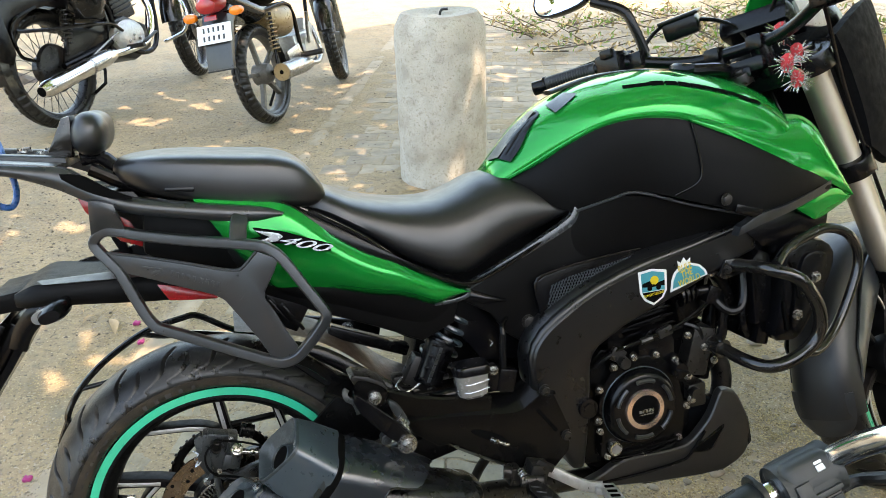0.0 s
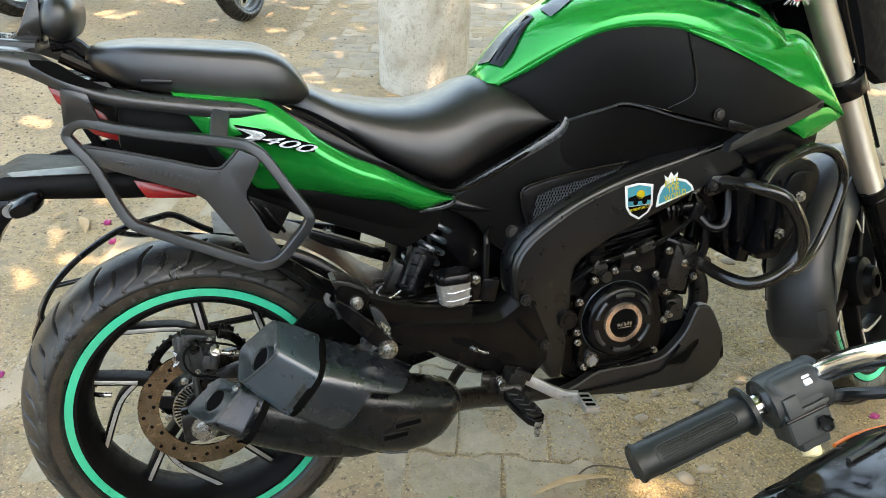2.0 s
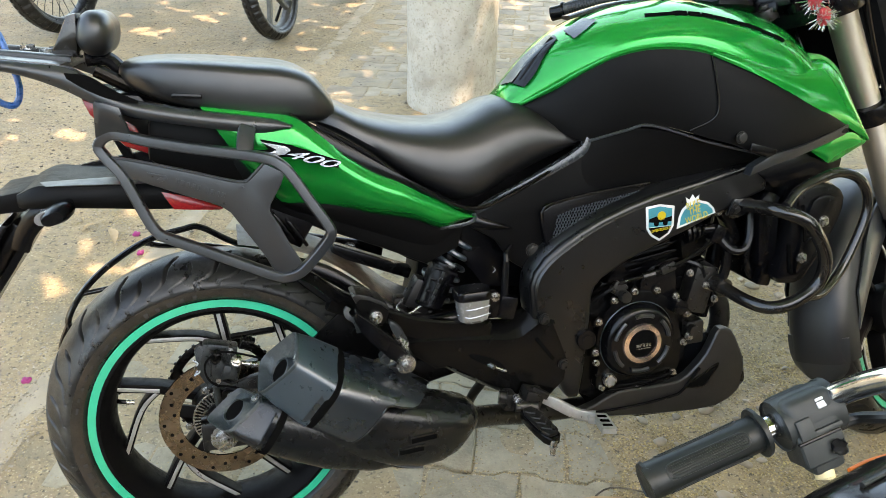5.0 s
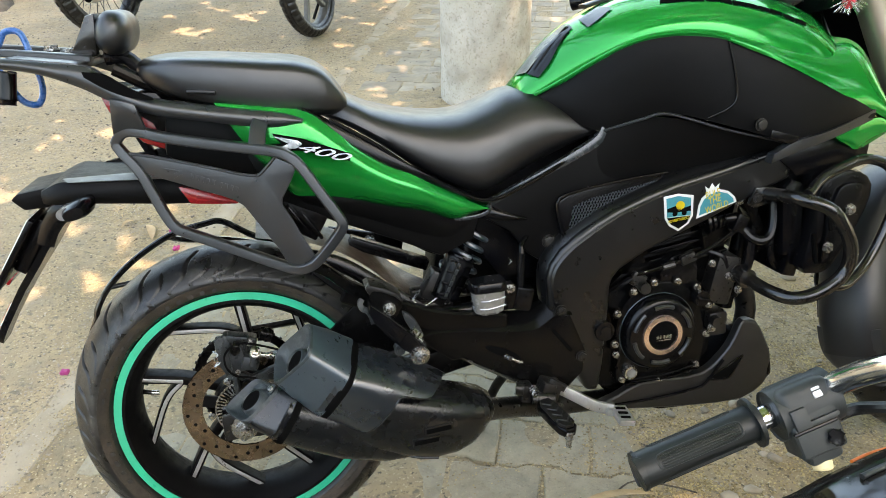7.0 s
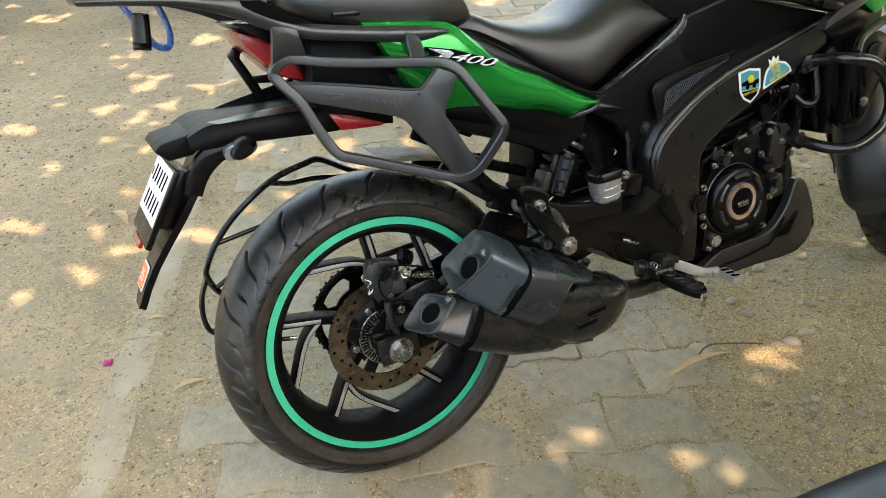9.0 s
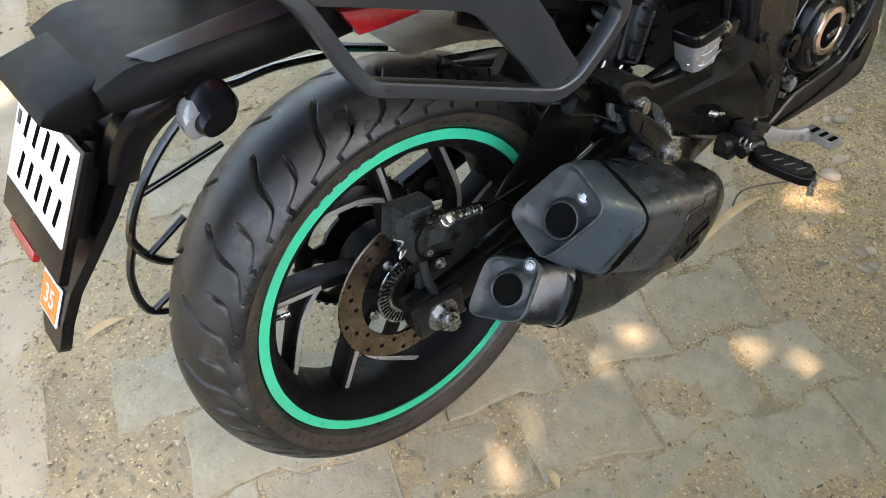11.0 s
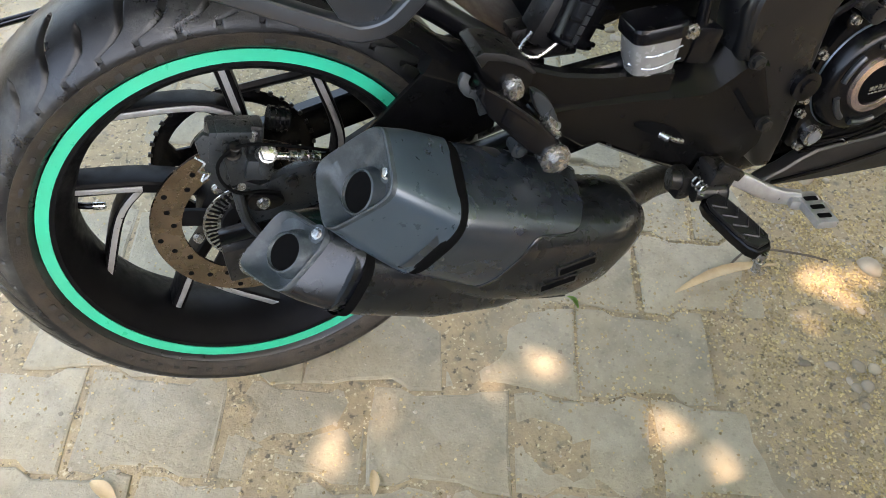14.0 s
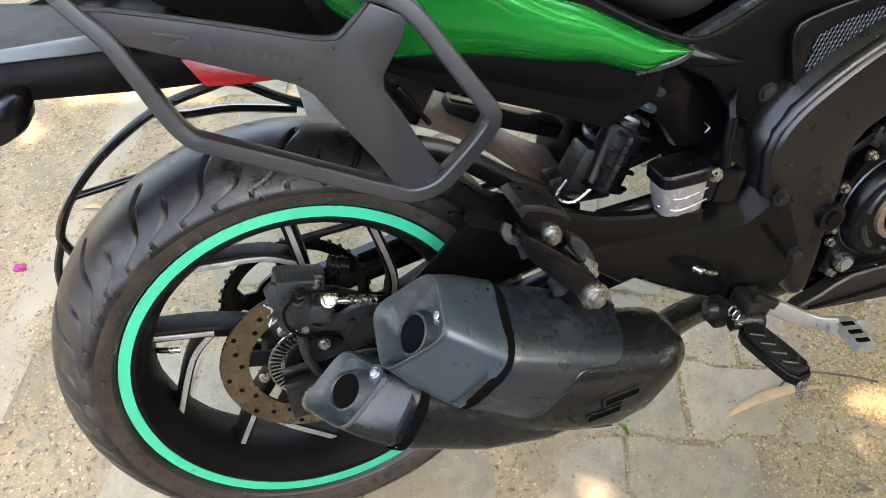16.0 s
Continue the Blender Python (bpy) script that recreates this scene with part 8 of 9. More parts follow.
# unseen trees added off to the side to darken reflections in the paint


def reflection_tree(x, y, seed):
    r = random.Random(seed)
    t_ = thing("tree", "unseen leafy tree added to darken reflections", "tree", "trees beyond the wall", pose(x, y, 0))
    rows_ = [[Vector((0.16 * (1 - 0.5 * k) * (1 + 0.5 * math.exp(-6 * k)) * math.cos(w), 0.16 * (1 - 0.5 * k) * (1 + 0.5 * math.exp(-6 * k)) * math.sin(w), -0.1 + 3.2 * k)) for w in [2 * math.pi * i / 16 for i in range(16)]] for k in [j / 9 for j in range(10)]]
    part("trunk", loft(rows_), BARK, t_, "", 70)
    part("limbs", add(*[tube([(0, 0, 2.2), (1.2 * math.cos(a), 1.2 * math.sin(a), 3.2), (2.4 * math.cos(a), 2.4 * math.sin(a), 3.9)], lambda t: 0.07 * (1 - 0.8 * t), 8, 4) for a in (0.3, 1.6, 2.9, 4.1, 5.3)]), BARK, t_, "", 70)
    v_, f_ = [], []
    hubs = [Vector((r.gauss(0, 1.7), r.gauss(0, 1.2), r.uniform(1.7, 5.6))) for _ in range(34)]
    for _ in range(5200):
        c = r.choice(hubs) + Vector((r.gauss(0, 0.50), r.gauss(0, 0.50), r.gauss(0, 0.38)))
        m = Euler((r.gauss(0, 0.7), r.gauss(0, 0.7), r.uniform(0, 6.3))).to_matrix()
        l = r.uniform(0.10, 0.22)
        b = len(v_)
        for q in ((-1, 0, 0), (-0.3, 0.42, 0.06), (0.45, 0.36, 0.02), (1, 0, -0.12), (0.45, -0.36, 0.02), (-0.3, -0.42, 0.06)):
            v_.append(tuple(c + m @ (Vector(q) * l)))
        f_ += [(b, b + 1, b + 2, b + 3), (b, b + 3, b + 4, b + 5)]
    me = bpy.data.meshes.new("crown")
    me.from_pydata(v_, [], f_)
    me.materials.append(LEAF)
    ob = new("crown", me)
    ob.parent = t_
    tagged(ob, kind="stuff")


for k, (x, y) in enumerate(((8.2, -4.6), (9.6, 0.4))):
    reflection_tree(x, y, 40 + k)

# unseen wall added behind the camera to block sky light and darken reflections
wl = box((0.5, -4.6, 0.95), (16, 0.24, 2.0), 0.02)
tagged(part("wall_south", wl, WALL), "unseen plaster wall added to darken reflections", "wall", kind="structure")

# ---- the other parked motorcycles ----


def road_wheel(root, name, x, r, half, spoked, lean=0.0, turned=None, colour=None):
    """A smaller wheel: tyre with blocks, rim, wire or cast spokes, hub."""
    mv = (lambda b: moved(b, turned)) if turned else (lambda b: b)
    c = (x, 0, r)
    rim_r = r - 0.075
    w = part(name, mv(revolve([(rim_r, -half * 0.6), (rim_r + 0.012, -half * 0.66), (rim_r + 0.012, half * 0.66), (rim_r, half * 0.6), (rim_r - 0.010, half * 0.3), (rim_r - 0.010, -half * 0.3)], 48, True, c)), WORN if spoked else CASTGREY, root)

    def blocks(a, s):
        k = (a / (2 * math.pi / 44) + (0.5 if s > 0 else 0)) % 1.0
        return 1.0 if (k < 0.30 and abs(s) > 0.25) or 0.18 < abs(s) < 0.30 else 0.0
    tyre("tyre", w, r, half, rim_r + 0.006, c, blocks, 300, RUBBER, turned, "black block-tread tyre")
    if spoked:
        for i in range(32):
            a = 2 * math.pi * i / 32
            b = a + (0.55 if i % 2 else -0.55)
            sd = 1 if i % 4 < 2 else -1
            part("wire_spoke", mv(rod((x + 0.035 * math.cos(b), sd * 0.03, r + 0.035 * math.sin(b)), (x + rim_r * math.cos(a), sd * 0.006, r + rim_r * math.sin(a)), 0.0020, n=5)), WORN, w)
        part("hub", mv(revolve([(0.015, -0.06), (0.05, -0.05), (0.08, -0.04), (0.08, 0.04), (0.05, 0.05), (0.015, 0.06)], 28, True, c)), WORN, w)
    else:
        for i in range(5):
            a = 2 * math.pi * i / 5 + 0.5
            part("spoke", mv(tube([(x + 0.05 * math.cos(a), 0, r + 0.05 * math.sin(a)), (x + 0.12 * math.cos(a), 0, r + 0.12 * math.sin(a)), (x + (rim_r) * math.cos(a), 0, r + (rim_r) * math.sin(a))], 0, 10, 2, (0.014, 0.016), up=(0, 1, 0))), CASTGREY, w)
        part("hub", mv(revolve([(0.015, -0.07), (0.055, -0.06), (0.065, -0.03), (0.065, 0.04), (0.015, 0.06)], 28, True, c)), CASTGREY, w)
    return w


def shock(root, a, b, mat=STEEL):
    s = part("rear_shock", rod(a, b, 0.011), MATT, root)
    a, b = Vector(a), Vector(b)
    d = (b - a).normalized()
    u = d.orthogonal().normalized()
    v = d.cross(u)
    part("spring", tube([a.lerp(b, 0.08 + 0.70 * i / 90) + (u * math.cos(i * 0.62) + v * math.sin(i * 0.62)) * 0.027 for i in range(91)], 0.0045, 6, 1), mat, s)


def guard(root, x, r, a0, a1, half, mat, name="mudguard", turned=None):
    rows = []
    for i in range(20):
        a = radians(a0 + (a1 - a0) * i / 19)
        row = []
        for j in range(9):
            v = j / 8 * 2 - 1
            rr = r - 0.03 * abs(v) ** 3
            row.append(Vector((x + rr * math.cos(a), half * v, r - 0.035 + rr * math.sin(a) - 0.0)))
        rows.append(row + [Vector((p.x, p.y * 0.96, p.z)) + (Vector((x, 0, r)) - p) * 0.02 for p in row[::-1]])
    bm = loft(rows)
    return part(name, moved(bm, turned) if turned else bm, mat, root)


# black cruiser with a long chrome silencer
cru = thing("motorcycle", "black classic motorcycle with a long chrome silencer", "motorcycle", "parked motorcycles", pose(-0.86, 4.36, 0, -9, 0, 57) @ Matrix.Scale(1.13, 4))
st = Matrix.Translation((1.39, 0, 0)) @ Matrix.Rotation(radians(20), 4, "Z") @ Matrix.Translation((-1.39, 0, 0))
road_wheel(cru, "rear_wheel", 0.0, 0.33, 0.058, True)
road_wheel(cru, "front_wheel", 1.39, 0.33, 0.05, True, turned=st)
guard(cru, 0.0, 0.42, 30, 190, 0.10, MAROON)
guard(cru, 1.39, 0.385, 35, 170, 0.07, MAROON, "front_mudguard", st)
sil = part("silencer", tube([(-0.30, -0.19, 0.245), (-0.22, -0.19, 0.256), (0.0, -0.185, 0.284), (0.22, -0.18, 0.311), (0.34, -0.175, 0.325)], lambda t: 0.030 + 0.016 * min(1, t * 5) - 0.014 * max(0, (t - 0.85) / 0.15), 20, 4), CHROME, cru, "long chrome silencer")
part("exhaust_pipe", tube([(0.33, -0.175, 0.325), (0.55, -0.165, 0.325), (0.74, -0.15, 0.36), (0.86, -0.12, 0.52), (0.84, -0.08, 0.68)], 0.021, 14, 5), CHROME, sil)
# black disc stands in for the shaded bore
part("tail_bore", rod((-0.302, -0.19, 0.2447), (-0.30, -0.19, 0.245), 0.026, n=18), INK_SHADE, sil)
part("clamp", rod((0.10, -0.183, 0.2965), (0.115, -0.183, 0.2985), 0.049, n=20), STEEL, sil)
ce = part("engine", add(plate([(0.42, 0.30), (0.45, 0.50), (0.62, 0.52), (0.80, 0.44), (0.80, 0.30), (0.62, 0.25)], -0.11, 0.12, 0.02), box((0.66, 0, 0.62), (0.20, 0.16, 0.26), 0.02, (0, -10, 0))), WORN, cru)
part("side_case", loft([[Vector((0.58 + a * math.cos(w), y, 0.40 + b * math.sin(w))) for w in [2 * math.pi * i / 26 for i in range(26)]] for y, a, b in ((-0.105, 0.15, 0.10), (-0.135, 0.145, 0.095), (-0.15, 0.12, 0.075), (-0.155, 0.04, 0.03))]), ALLOY, ce, "polished round engine case")
for i in range(3):
    part("bolt", bolt((0.55 + 0.05 * i, -0.152, 0.37 + 0.03 * (i % 2)), 0.009, 0.008), STEEL, ce)
for i in range(6):
    part("fin", box((0.66 + 0.008 * i, 0, 0.55 + 0.03 * i), (0.24, 0.20, 0.007), 0.002, (0, -10, 0)), WORN, ce)
part("frame_tube", tube([(0.15, -0.10, 0.72), (0.45, -0.12, 0.62), (0.50, -0.12, 0.40), (0.70, -0.10, 0.28), (0.95, -0.05, 0.35), (1.12, 0, 0.85)], 0.016, 10, 4), MATT, cru)
part("frame_tube", tube([(0.15, 0.10, 0.72), (0.45, 0.12, 0.62), (0.50, 0.12, 0.40), (0.95, 0.05, 0.35), (1.12, 0, 0.85)], 0.016, 10, 4), MATT, cru)
part("side_box", body([(0.14, 0.66, 0.56, 0.06, 2.4), (0.18, 0.72, 0.50, 0.14, 2.6), (0.30, 0.74, 0.47, 0.16, 2.6), (0.42, 0.72, 0.49, 0.15, 2.6), (0.47, 0.66, 0.55, 0.08, 2.4)]), MAROON, cru)
part("seat", body([(-0.22, 0.80, 0.76, 0.08, 3), (-0.1, 0.84, 0.74, 0.14, 3), (0.2, 0.82, 0.72, 0.15, 3), (0.45, 0.82, 0.72, 0.10, 3), (0.50, 0.80, 0.74, 0.06, 3)]), VINYL, cru)
part("fuel_tank", body(smooth_stations([(0.46, 0.86, 0.78, 0.06, 2.4), (0.55, 0.93, 0.76, 0.12, 2.4), (0.75, 0.97, 0.76, 0.15, 2.4), (0.95, 0.95, 0.78, 0.13, 2.4), (1.05, 0.90, 0.82, 0.07, 2.2)], 3)), MAROON, cru)
shock(cru, (0.16, -0.13, 0.68), (0.03, -0.13, 0.38), WORN)
part("swingarm", tube([(0.0, -0.11, 0.33), (0.25, -0.11, 0.36), (0.48, -0.11, 0.40)], 0.018, 10, 3), MATT, cru)
part("brake_hub", revolve([(0.01, -0.075), (0.125, -0.07), (0.135, -0.05), (0.01, -0.05)], 28, True, (0, 0, 0.33)), WORN, cru)
part("brake_rod", rod((0.06, -0.12, 0.25), (0.52, -0.15, 0.34), 0.004), STEEL, cru)
part("guard_frame", tube([(-0.10, -0.15, 0.66), (-0.30, -0.16, 0.60), (-0.32, -0.16, 0.45), (-0.24, -0.16, 0.40)], 0.009, 8, 4), MATT, cru)
for s in (-1, 1):
    part("fork", moved(add(rod((1.39, 0.09 * s, 0.33), (1.20, 0.09 * s, 0.80), 0.022), rod((1.29, 0.09 * s, 0.58), (1.15, 0.09 * s, 0.93), 0.017)), st), CHROME, cru)
part("crash_bar", tube([(0.98, -0.08, 0.30), (1.0, -0.25, 0.36), (1.02, -0.26, 0.52), (1.04, -0.10, 0.72)], 0.012, 10, 5), CHROME, cru)
part("footpeg", add(rod((0.52, -0.12, 0.34), (0.52, -0.27, 0.34), 0.014), box((0.66, -0.22, 0.37), (0.14, 0.03, 0.012), 0.004, (0, -18, 0))), RUBBER, cru)
part("handlebar", tube([(0.92, -0.36, 1.05), (0.98, -0.22, 1.07), (1.12, -0.06, 0.99), (1.12, 0.06, 0.99), (0.98, 0.22, 1.07), (0.92, 0.36, 1.05)], 0.012, 10, 4), CHROME, cru)
part("headlamp", loft([[Vector((1.16 + d, r * math.cos(w), 0.86 + r * math.sin(w))) for w in [2 * math.pi * i / 24 for i in range(24)]] for d, r in ((0.0, 0.05), (0.05, 0.095), (0.12, 0.10), (0.13, 0.09))]), CHROME, cru)
part("helmet", loft([[Vector((0.22 + r * math.cos(w), -0.20 + 0.8 * r * math.sin(w), 0.66 + h)) for w in [2 * math.pi * i / 24 for i in range(24)]] for r, h in ((0.08, -0.10), (0.125, -0.04), (0.13, 0.02), (0.11, 0.08), (0.06, 0.12), (0.01, 0.13))]), MAROON, cru, "black helmet hung on the side")
rows = []
for i in range(24):
    a = radians(50 + 150 * i / 23)
    rows.append([Vector((rr * math.cos(a), yy, 0.385 + rr * math.sin(a))) for rr, yy in ((0.365, -0.112), (0.415, -0.106), (0.422, -0.096), (0.415, -0.090), (0.365, -0.104))])
part("mudguard_skirt", loft(rows), MAROON, cru)
part("inner_panel", plate([(0.02, 0.34), (0.12, 0.52), (0.22, 0.62), (0.50, 0.62), (0.50, 0.36), (0.30, 0.30)], -0.10, -0.085, 0.006), SATIN, cru)
part("side_panel", plate([(-0.42, 0.50), (-0.40, 0.76), (0.10, 0.78), (0.18, 0.62), (-0.02, 0.655), (-0.16, 0.635), (-0.27, 0.57), (-0.33, 0.48)], -0.150, -0.130, 0.008, 2), SATIN, cru)
part("guard_bar", tube([(-0.33, -0.20, 0.56), (-0.05, -0.21, 0.53), (0.34, -0.20, 0.50), (0.50, -0.16, 0.44)], 0.010, 8, 4), MATT, cru)
part("guard_plate", plate([(-0.50, 0.64), (-0.40, 0.66), (-0.39, 0.46), (-0.43, 0.41), (-0.50, 0.44)], -0.215, -0.195, 0.008), MATT, cru)
part("stay_rod", rod((0.06, -0.135, 0.29), (0.46, -0.16, 0.44), 0.006), STEEL, cru)
part("centre_stand", tube([(0.30, -0.10, 0.32), (0.24, -0.14, 0.18), (0.22, 0.16, 0.045)], 0.010, 8, 2), MATT, cru)

# commuter motorcycle with cast wheels
com = thing("motorcycle", "worn commuter motorcycle with cast wheels and red tail lamp", "motorcycle", "parked motorcycles", pose(0.425, 3.93, 0, -10, 0, 60))
st2 = Matrix.Translation((1.26, 0, 0)) @ Matrix.Rotation(radians(16), 4, "Z") @ Matrix.Translation((-1.26, 0, 0))
road_wheel(com, "rear_wheel", 0.0, 0.31, 0.052, False)
road_wheel(com, "front_wheel", 1.26, 0.305, 0.045, False, turned=st2)
guard(com, 1.26, 0.365, 30, 165, 0.062, MAROON, "front_mudguard", st2)
tailg = part("rear_mudguard", add(plate([(-0.02, 0.66), (-0.22, 0.70), (-0.36, 0.60), (-0.42, 0.42), (-0.46, 0.30), (-0.43, 0.30), (-0.36, 0.44), (-0.30, 0.54), (-0.18, 0.62)], -0.085, 0.085, 0.01), box((-0.445, 0, 0.30), (0.03, 0.17, 0.012), 0.003)), GREY, com, "dull grey rear mudguard")
npb = part("number_plate", box((-0.415, 0, 0.50), (0.006, 0.22, 0.11), 0.003, (0, 22, 0)), WHITE, tailg, "white number plate")
part("plate_bars", add(*[moved(box((-0.0042, 0.065 - 0.032 * i, 0.024 - 0.048 * k), (0.001, 0.012, 0.028), 0), pose(-0.415, 0, 0.50, 0, 22, 0)) for k in range(2) for i in range(5)]), GREY, npb)
part("tail_lamp", loft([[Vector((-0.34 - d, a * math.cos(w), 0.66 + b * math.sin(w) - 0.1 * d)) for w in [2 * math.pi * i / 22 for i in range(22)]] for d, a, b in ((0.0, 0.09, 0.06), (0.05, 0.085, 0.055), (0.085, 0.06, 0.04), (0.095, 0.02, 0.015))]), RED, com, "red tail lamp")
part("reflector", box((-0.405, 0, 0.585), (0.012, 0.08, 0.03), 0.004, (0, 22, 0)), RED, tailg)
for s in (-1, 1):
    ia = part("indicator", loft([[Vector((-0.36 + 0.010 * d, s * (0.15 + 0.045 * math.cos(w) * a), 0.60 + 0.028 * math.sin(w) * a)) for w in [2 * math.pi * i / 18 for i in range(18)]] for d, a in ((-3, 0.4), (-2, 0.9), (0, 1.0), (2, 0.8))]), AMBER, com, "amber indicator")
    part("stalk", rod((-0.35, s * 0.06, 0.60), (-0.355, s * 0.11, 0.60), 0.008), MATT, ia)
for ob in com.children:
    if ob.name.split(".")[0] in ("rear_mudguard", "tail_lamp", "indicator"):
        ob.location.z += 0.13
shock(com, (0.06, -0.13, 0.66), (-0.01, -0.13, 0.36), TAN)
shock(com, (0.06, 0.13, 0.66), (-0.01, 0.13, 0.36), TAN)
sl2 = part("silencer", tube([(-0.10, -0.19, 0.315), (0.0, -0.19, 0.31), (0.18, -0.185, 0.30), (0.34, -0.17, 0.285), (0.42, -0.155, 0.275)], lambda t: 0.052 - 0.030 * max(0, (t - 0.55) / 0.45), 20, 4), STEEL, com, "short steel silencer")
part("end_disc", add(rod((-0.108, -0.19, 0.3155), (-0.098, -0.19, 0.315), 0.050, n=24, bevel=0.003)), TAN, sl2)
# black disc paints the shade inside the outlet
part("bore", rod((-0.110, -0.19, 0.3155), (-0.107, -0.19, 0.3155), 0.013), INK_SHADE, sl2)
part("exhaust_pipe", tube([(0.41, -0.155, 0.275), (0.58, -0.14, 0.26), (0.74, -0.10, 0.32), (0.78, -0.06, 0.48)], 0.016, 12, 4), STEEL, sl2)
part("engine", add(box((0.52, 0, 0.38), (0.30, 0.20, 0.20), 0.03), box((0.68, 0, 0.46), (0.14, 0.15, 0.16), 0.02, (0, 25, 0))), ALLOY, com)
part("crankcase", rod((0.52, -0.09, 0.37), (0.52, -0.135, 0.37), 0.095, 0.085, 26, 0.01), ALLOY, com)
part("side_panel", body([(0.10, 0.68, 0.60, 0.09, 2.6), (0.16, 0.70, 0.52, 0.13, 2.8), (0.34, 0.70, 0.48, 0.14, 2.8), (0.44, 0.68, 0.56, 0.10, 2.6)]), TAN, com)
part("seat", body([(-0.36, 0.90, 0.86, 0.08, 3), (-0.25, 0.92, 0.82, 0.12, 3), (0.2, 0.80, 0.70, 0.13, 3), (0.46, 0.80, 0.72, 0.08, 3)]), VINYL, com)
part("tail_cowl", body([(-0.40, 0.85, 0.82, 0.05, 2.5), (-0.3, 0.86, 0.75, 0.10, 2.8), (0.0, 0.74, 0.62, 0.12, 2.8), (0.12, 0.72, 0.64, 0.10, 2.8)]), MAROON, com)
part("fuel_tank", body(smooth_stations([(0.44, 0.84, 0.76, 0.07, 2.4), (0.55, 0.92, 0.74, 0.13, 2.4), (0.75, 0.94, 0.74, 0.14, 2.4), (0.92, 0.90, 0.78, 0.08, 2.4)], 3)), MAROON, com)
part("swingarm", tube([(-0.03, -0.10, 0.31), (0.2, -0.10, 0.33), (0.42, -0.10, 0.36)], 0.016, 10, 2), MATT, com)
part("kick_lever", tube([(0.50, -0.14, 0.40), (0.46, -0.17, 0.50), (0.44, -0.20, 0.60)], 0.010, 8, 3), STEEL, com)
part("footpeg", add(rod((0.36, -0.10, 0.34), (0.37, -0.28, 0.345), 0.018), rod((0.20, -0.12, 0.32), (0.20, -0.22, 0.33), 0.014)), RUBBER, com)
part("peg_plate", plate([(0.16, 0.40), (0.36, 0.42), (0.40, 0.33), (0.20, 0.30)], -0.13, -0.115, 0.004), STEEL, com)
part("frame_tube", tube([(0.02, -0.10, 0.68), (0.40, -0.11, 0.66), (0.44, -0.10, 0.34), (0.70, -0.06, 0.26), (0.86, 0, 0.50), (0.98, 0, 0.84)], 0.014, 10, 4), MATT, com)
for s in (-1, 1):
    part("fork", moved(rod((1.26, 0.08 * s, 0.305), (1.04, 0.08 * s, 0.90), 0.018), st2), STEEL, com)
part("handlebar", tube([(0.80, -0.35, 1.02), (0.88, -0.20, 1.04), (1.0, -0.05, 0.97), (1.0, 0.05, 0.97), (0.88, 0.20, 1.04), (0.80, 0.35, 1.02)], 0.011, 10, 4), STEEL, com)
part("headlamp", body([(1.04, 0.96, 0.72, 0.10, 3), (1.10, 0.98, 0.70, 0.12, 3), (1.15, 0.94, 0.74, 0.09, 2.6)]), MAROON, com)
part("side_stand", rod((0.42, 0.08, 0.26), (0.36, 0.20, 0.045), 0.010), MATT, com)

# nearest motorcycle: its left grip, chrome bar and tank edge stand before the green one
nb = thing("motorcycle", "black motorcycle with chrome handlebar and ribbed rubber grip", "motorcycle", "parked motorcycles", pose(-0.010, -0.001, -0.003))
hbar = part("handlebar", tube([(0.430, -0.691, 0.751), (0.5425, -0.6875, 0.7846), (0.580, -0.686, 0.796), (0.606, -0.688, 0.809), (0.618, -0.699, 0.829), (0.624, -0.720, 0.856), (0.634, -0.750, 0.886), (0.670, -0.795, 0.925), (0.74, -0.835, 0.950), (0.82, -0.87, 0.955), (0.90, -0.92, 0.93), (0.98, -0.98, 0.94), (1.06, -1.06, 0.95), (1.13, -1.14, 0.93)], 0.0118, 16, 5), CHROME, nb, "chrome handlebar")
ga, gb = Vector((0.4261, -0.6909, 0.7502)), Vector((0.5425, -0.6875, 0.7846))
gd = (gb - ga).normalized()
HOUSING = material("weathered_switch_plastic", (0.017, 0.0195, 0.019), 0.5, 0, (0.023, 0.026, 0.025), 60, 0.6, 0.05, 1800, dust=0.04, spec=0.35, rough_vary=0.06)
GRIPRUB = material("grip_rubber", (0.0050, 0.0068, 0.0068), 0.46, 0, (0.0075, 0.0095, 0.0095), 60, 0.6, 0.05, 1800, dust=0.02, spec=0.34, rough_vary=0.08)
grip = part("grip", rod(ga.lerp(gb, 0.02), gb, 0.0182, 0.0178, 32, 0.002), GRIPRUB, hbar, "black rubber grip")
part("end_cap", rod(ga, ga.lerp(gb, 0.035), 0.0196, n=32, bevel=0.003), GRIPRUB, grip)
part("grip_flange", rod(gb - gd * 0.002, gb + gd * 0.002, 0.0245, n=32, bevel=0.0012), GRIPRUB, grip)
gu = (Vector((-0.10, -0.52, 0.80)) - gd * gd.dot(Vector((-0.10, -0.52, 0.80)))).normalized()
gv = gd.cross(gu)


def on_grip(k, w):
    return ga.lerp(gb, k) + (gu * math.cos(w) + gv * math.sin(w)) * (0.0183 - 0.0006 * math.sin(math.pi * k))


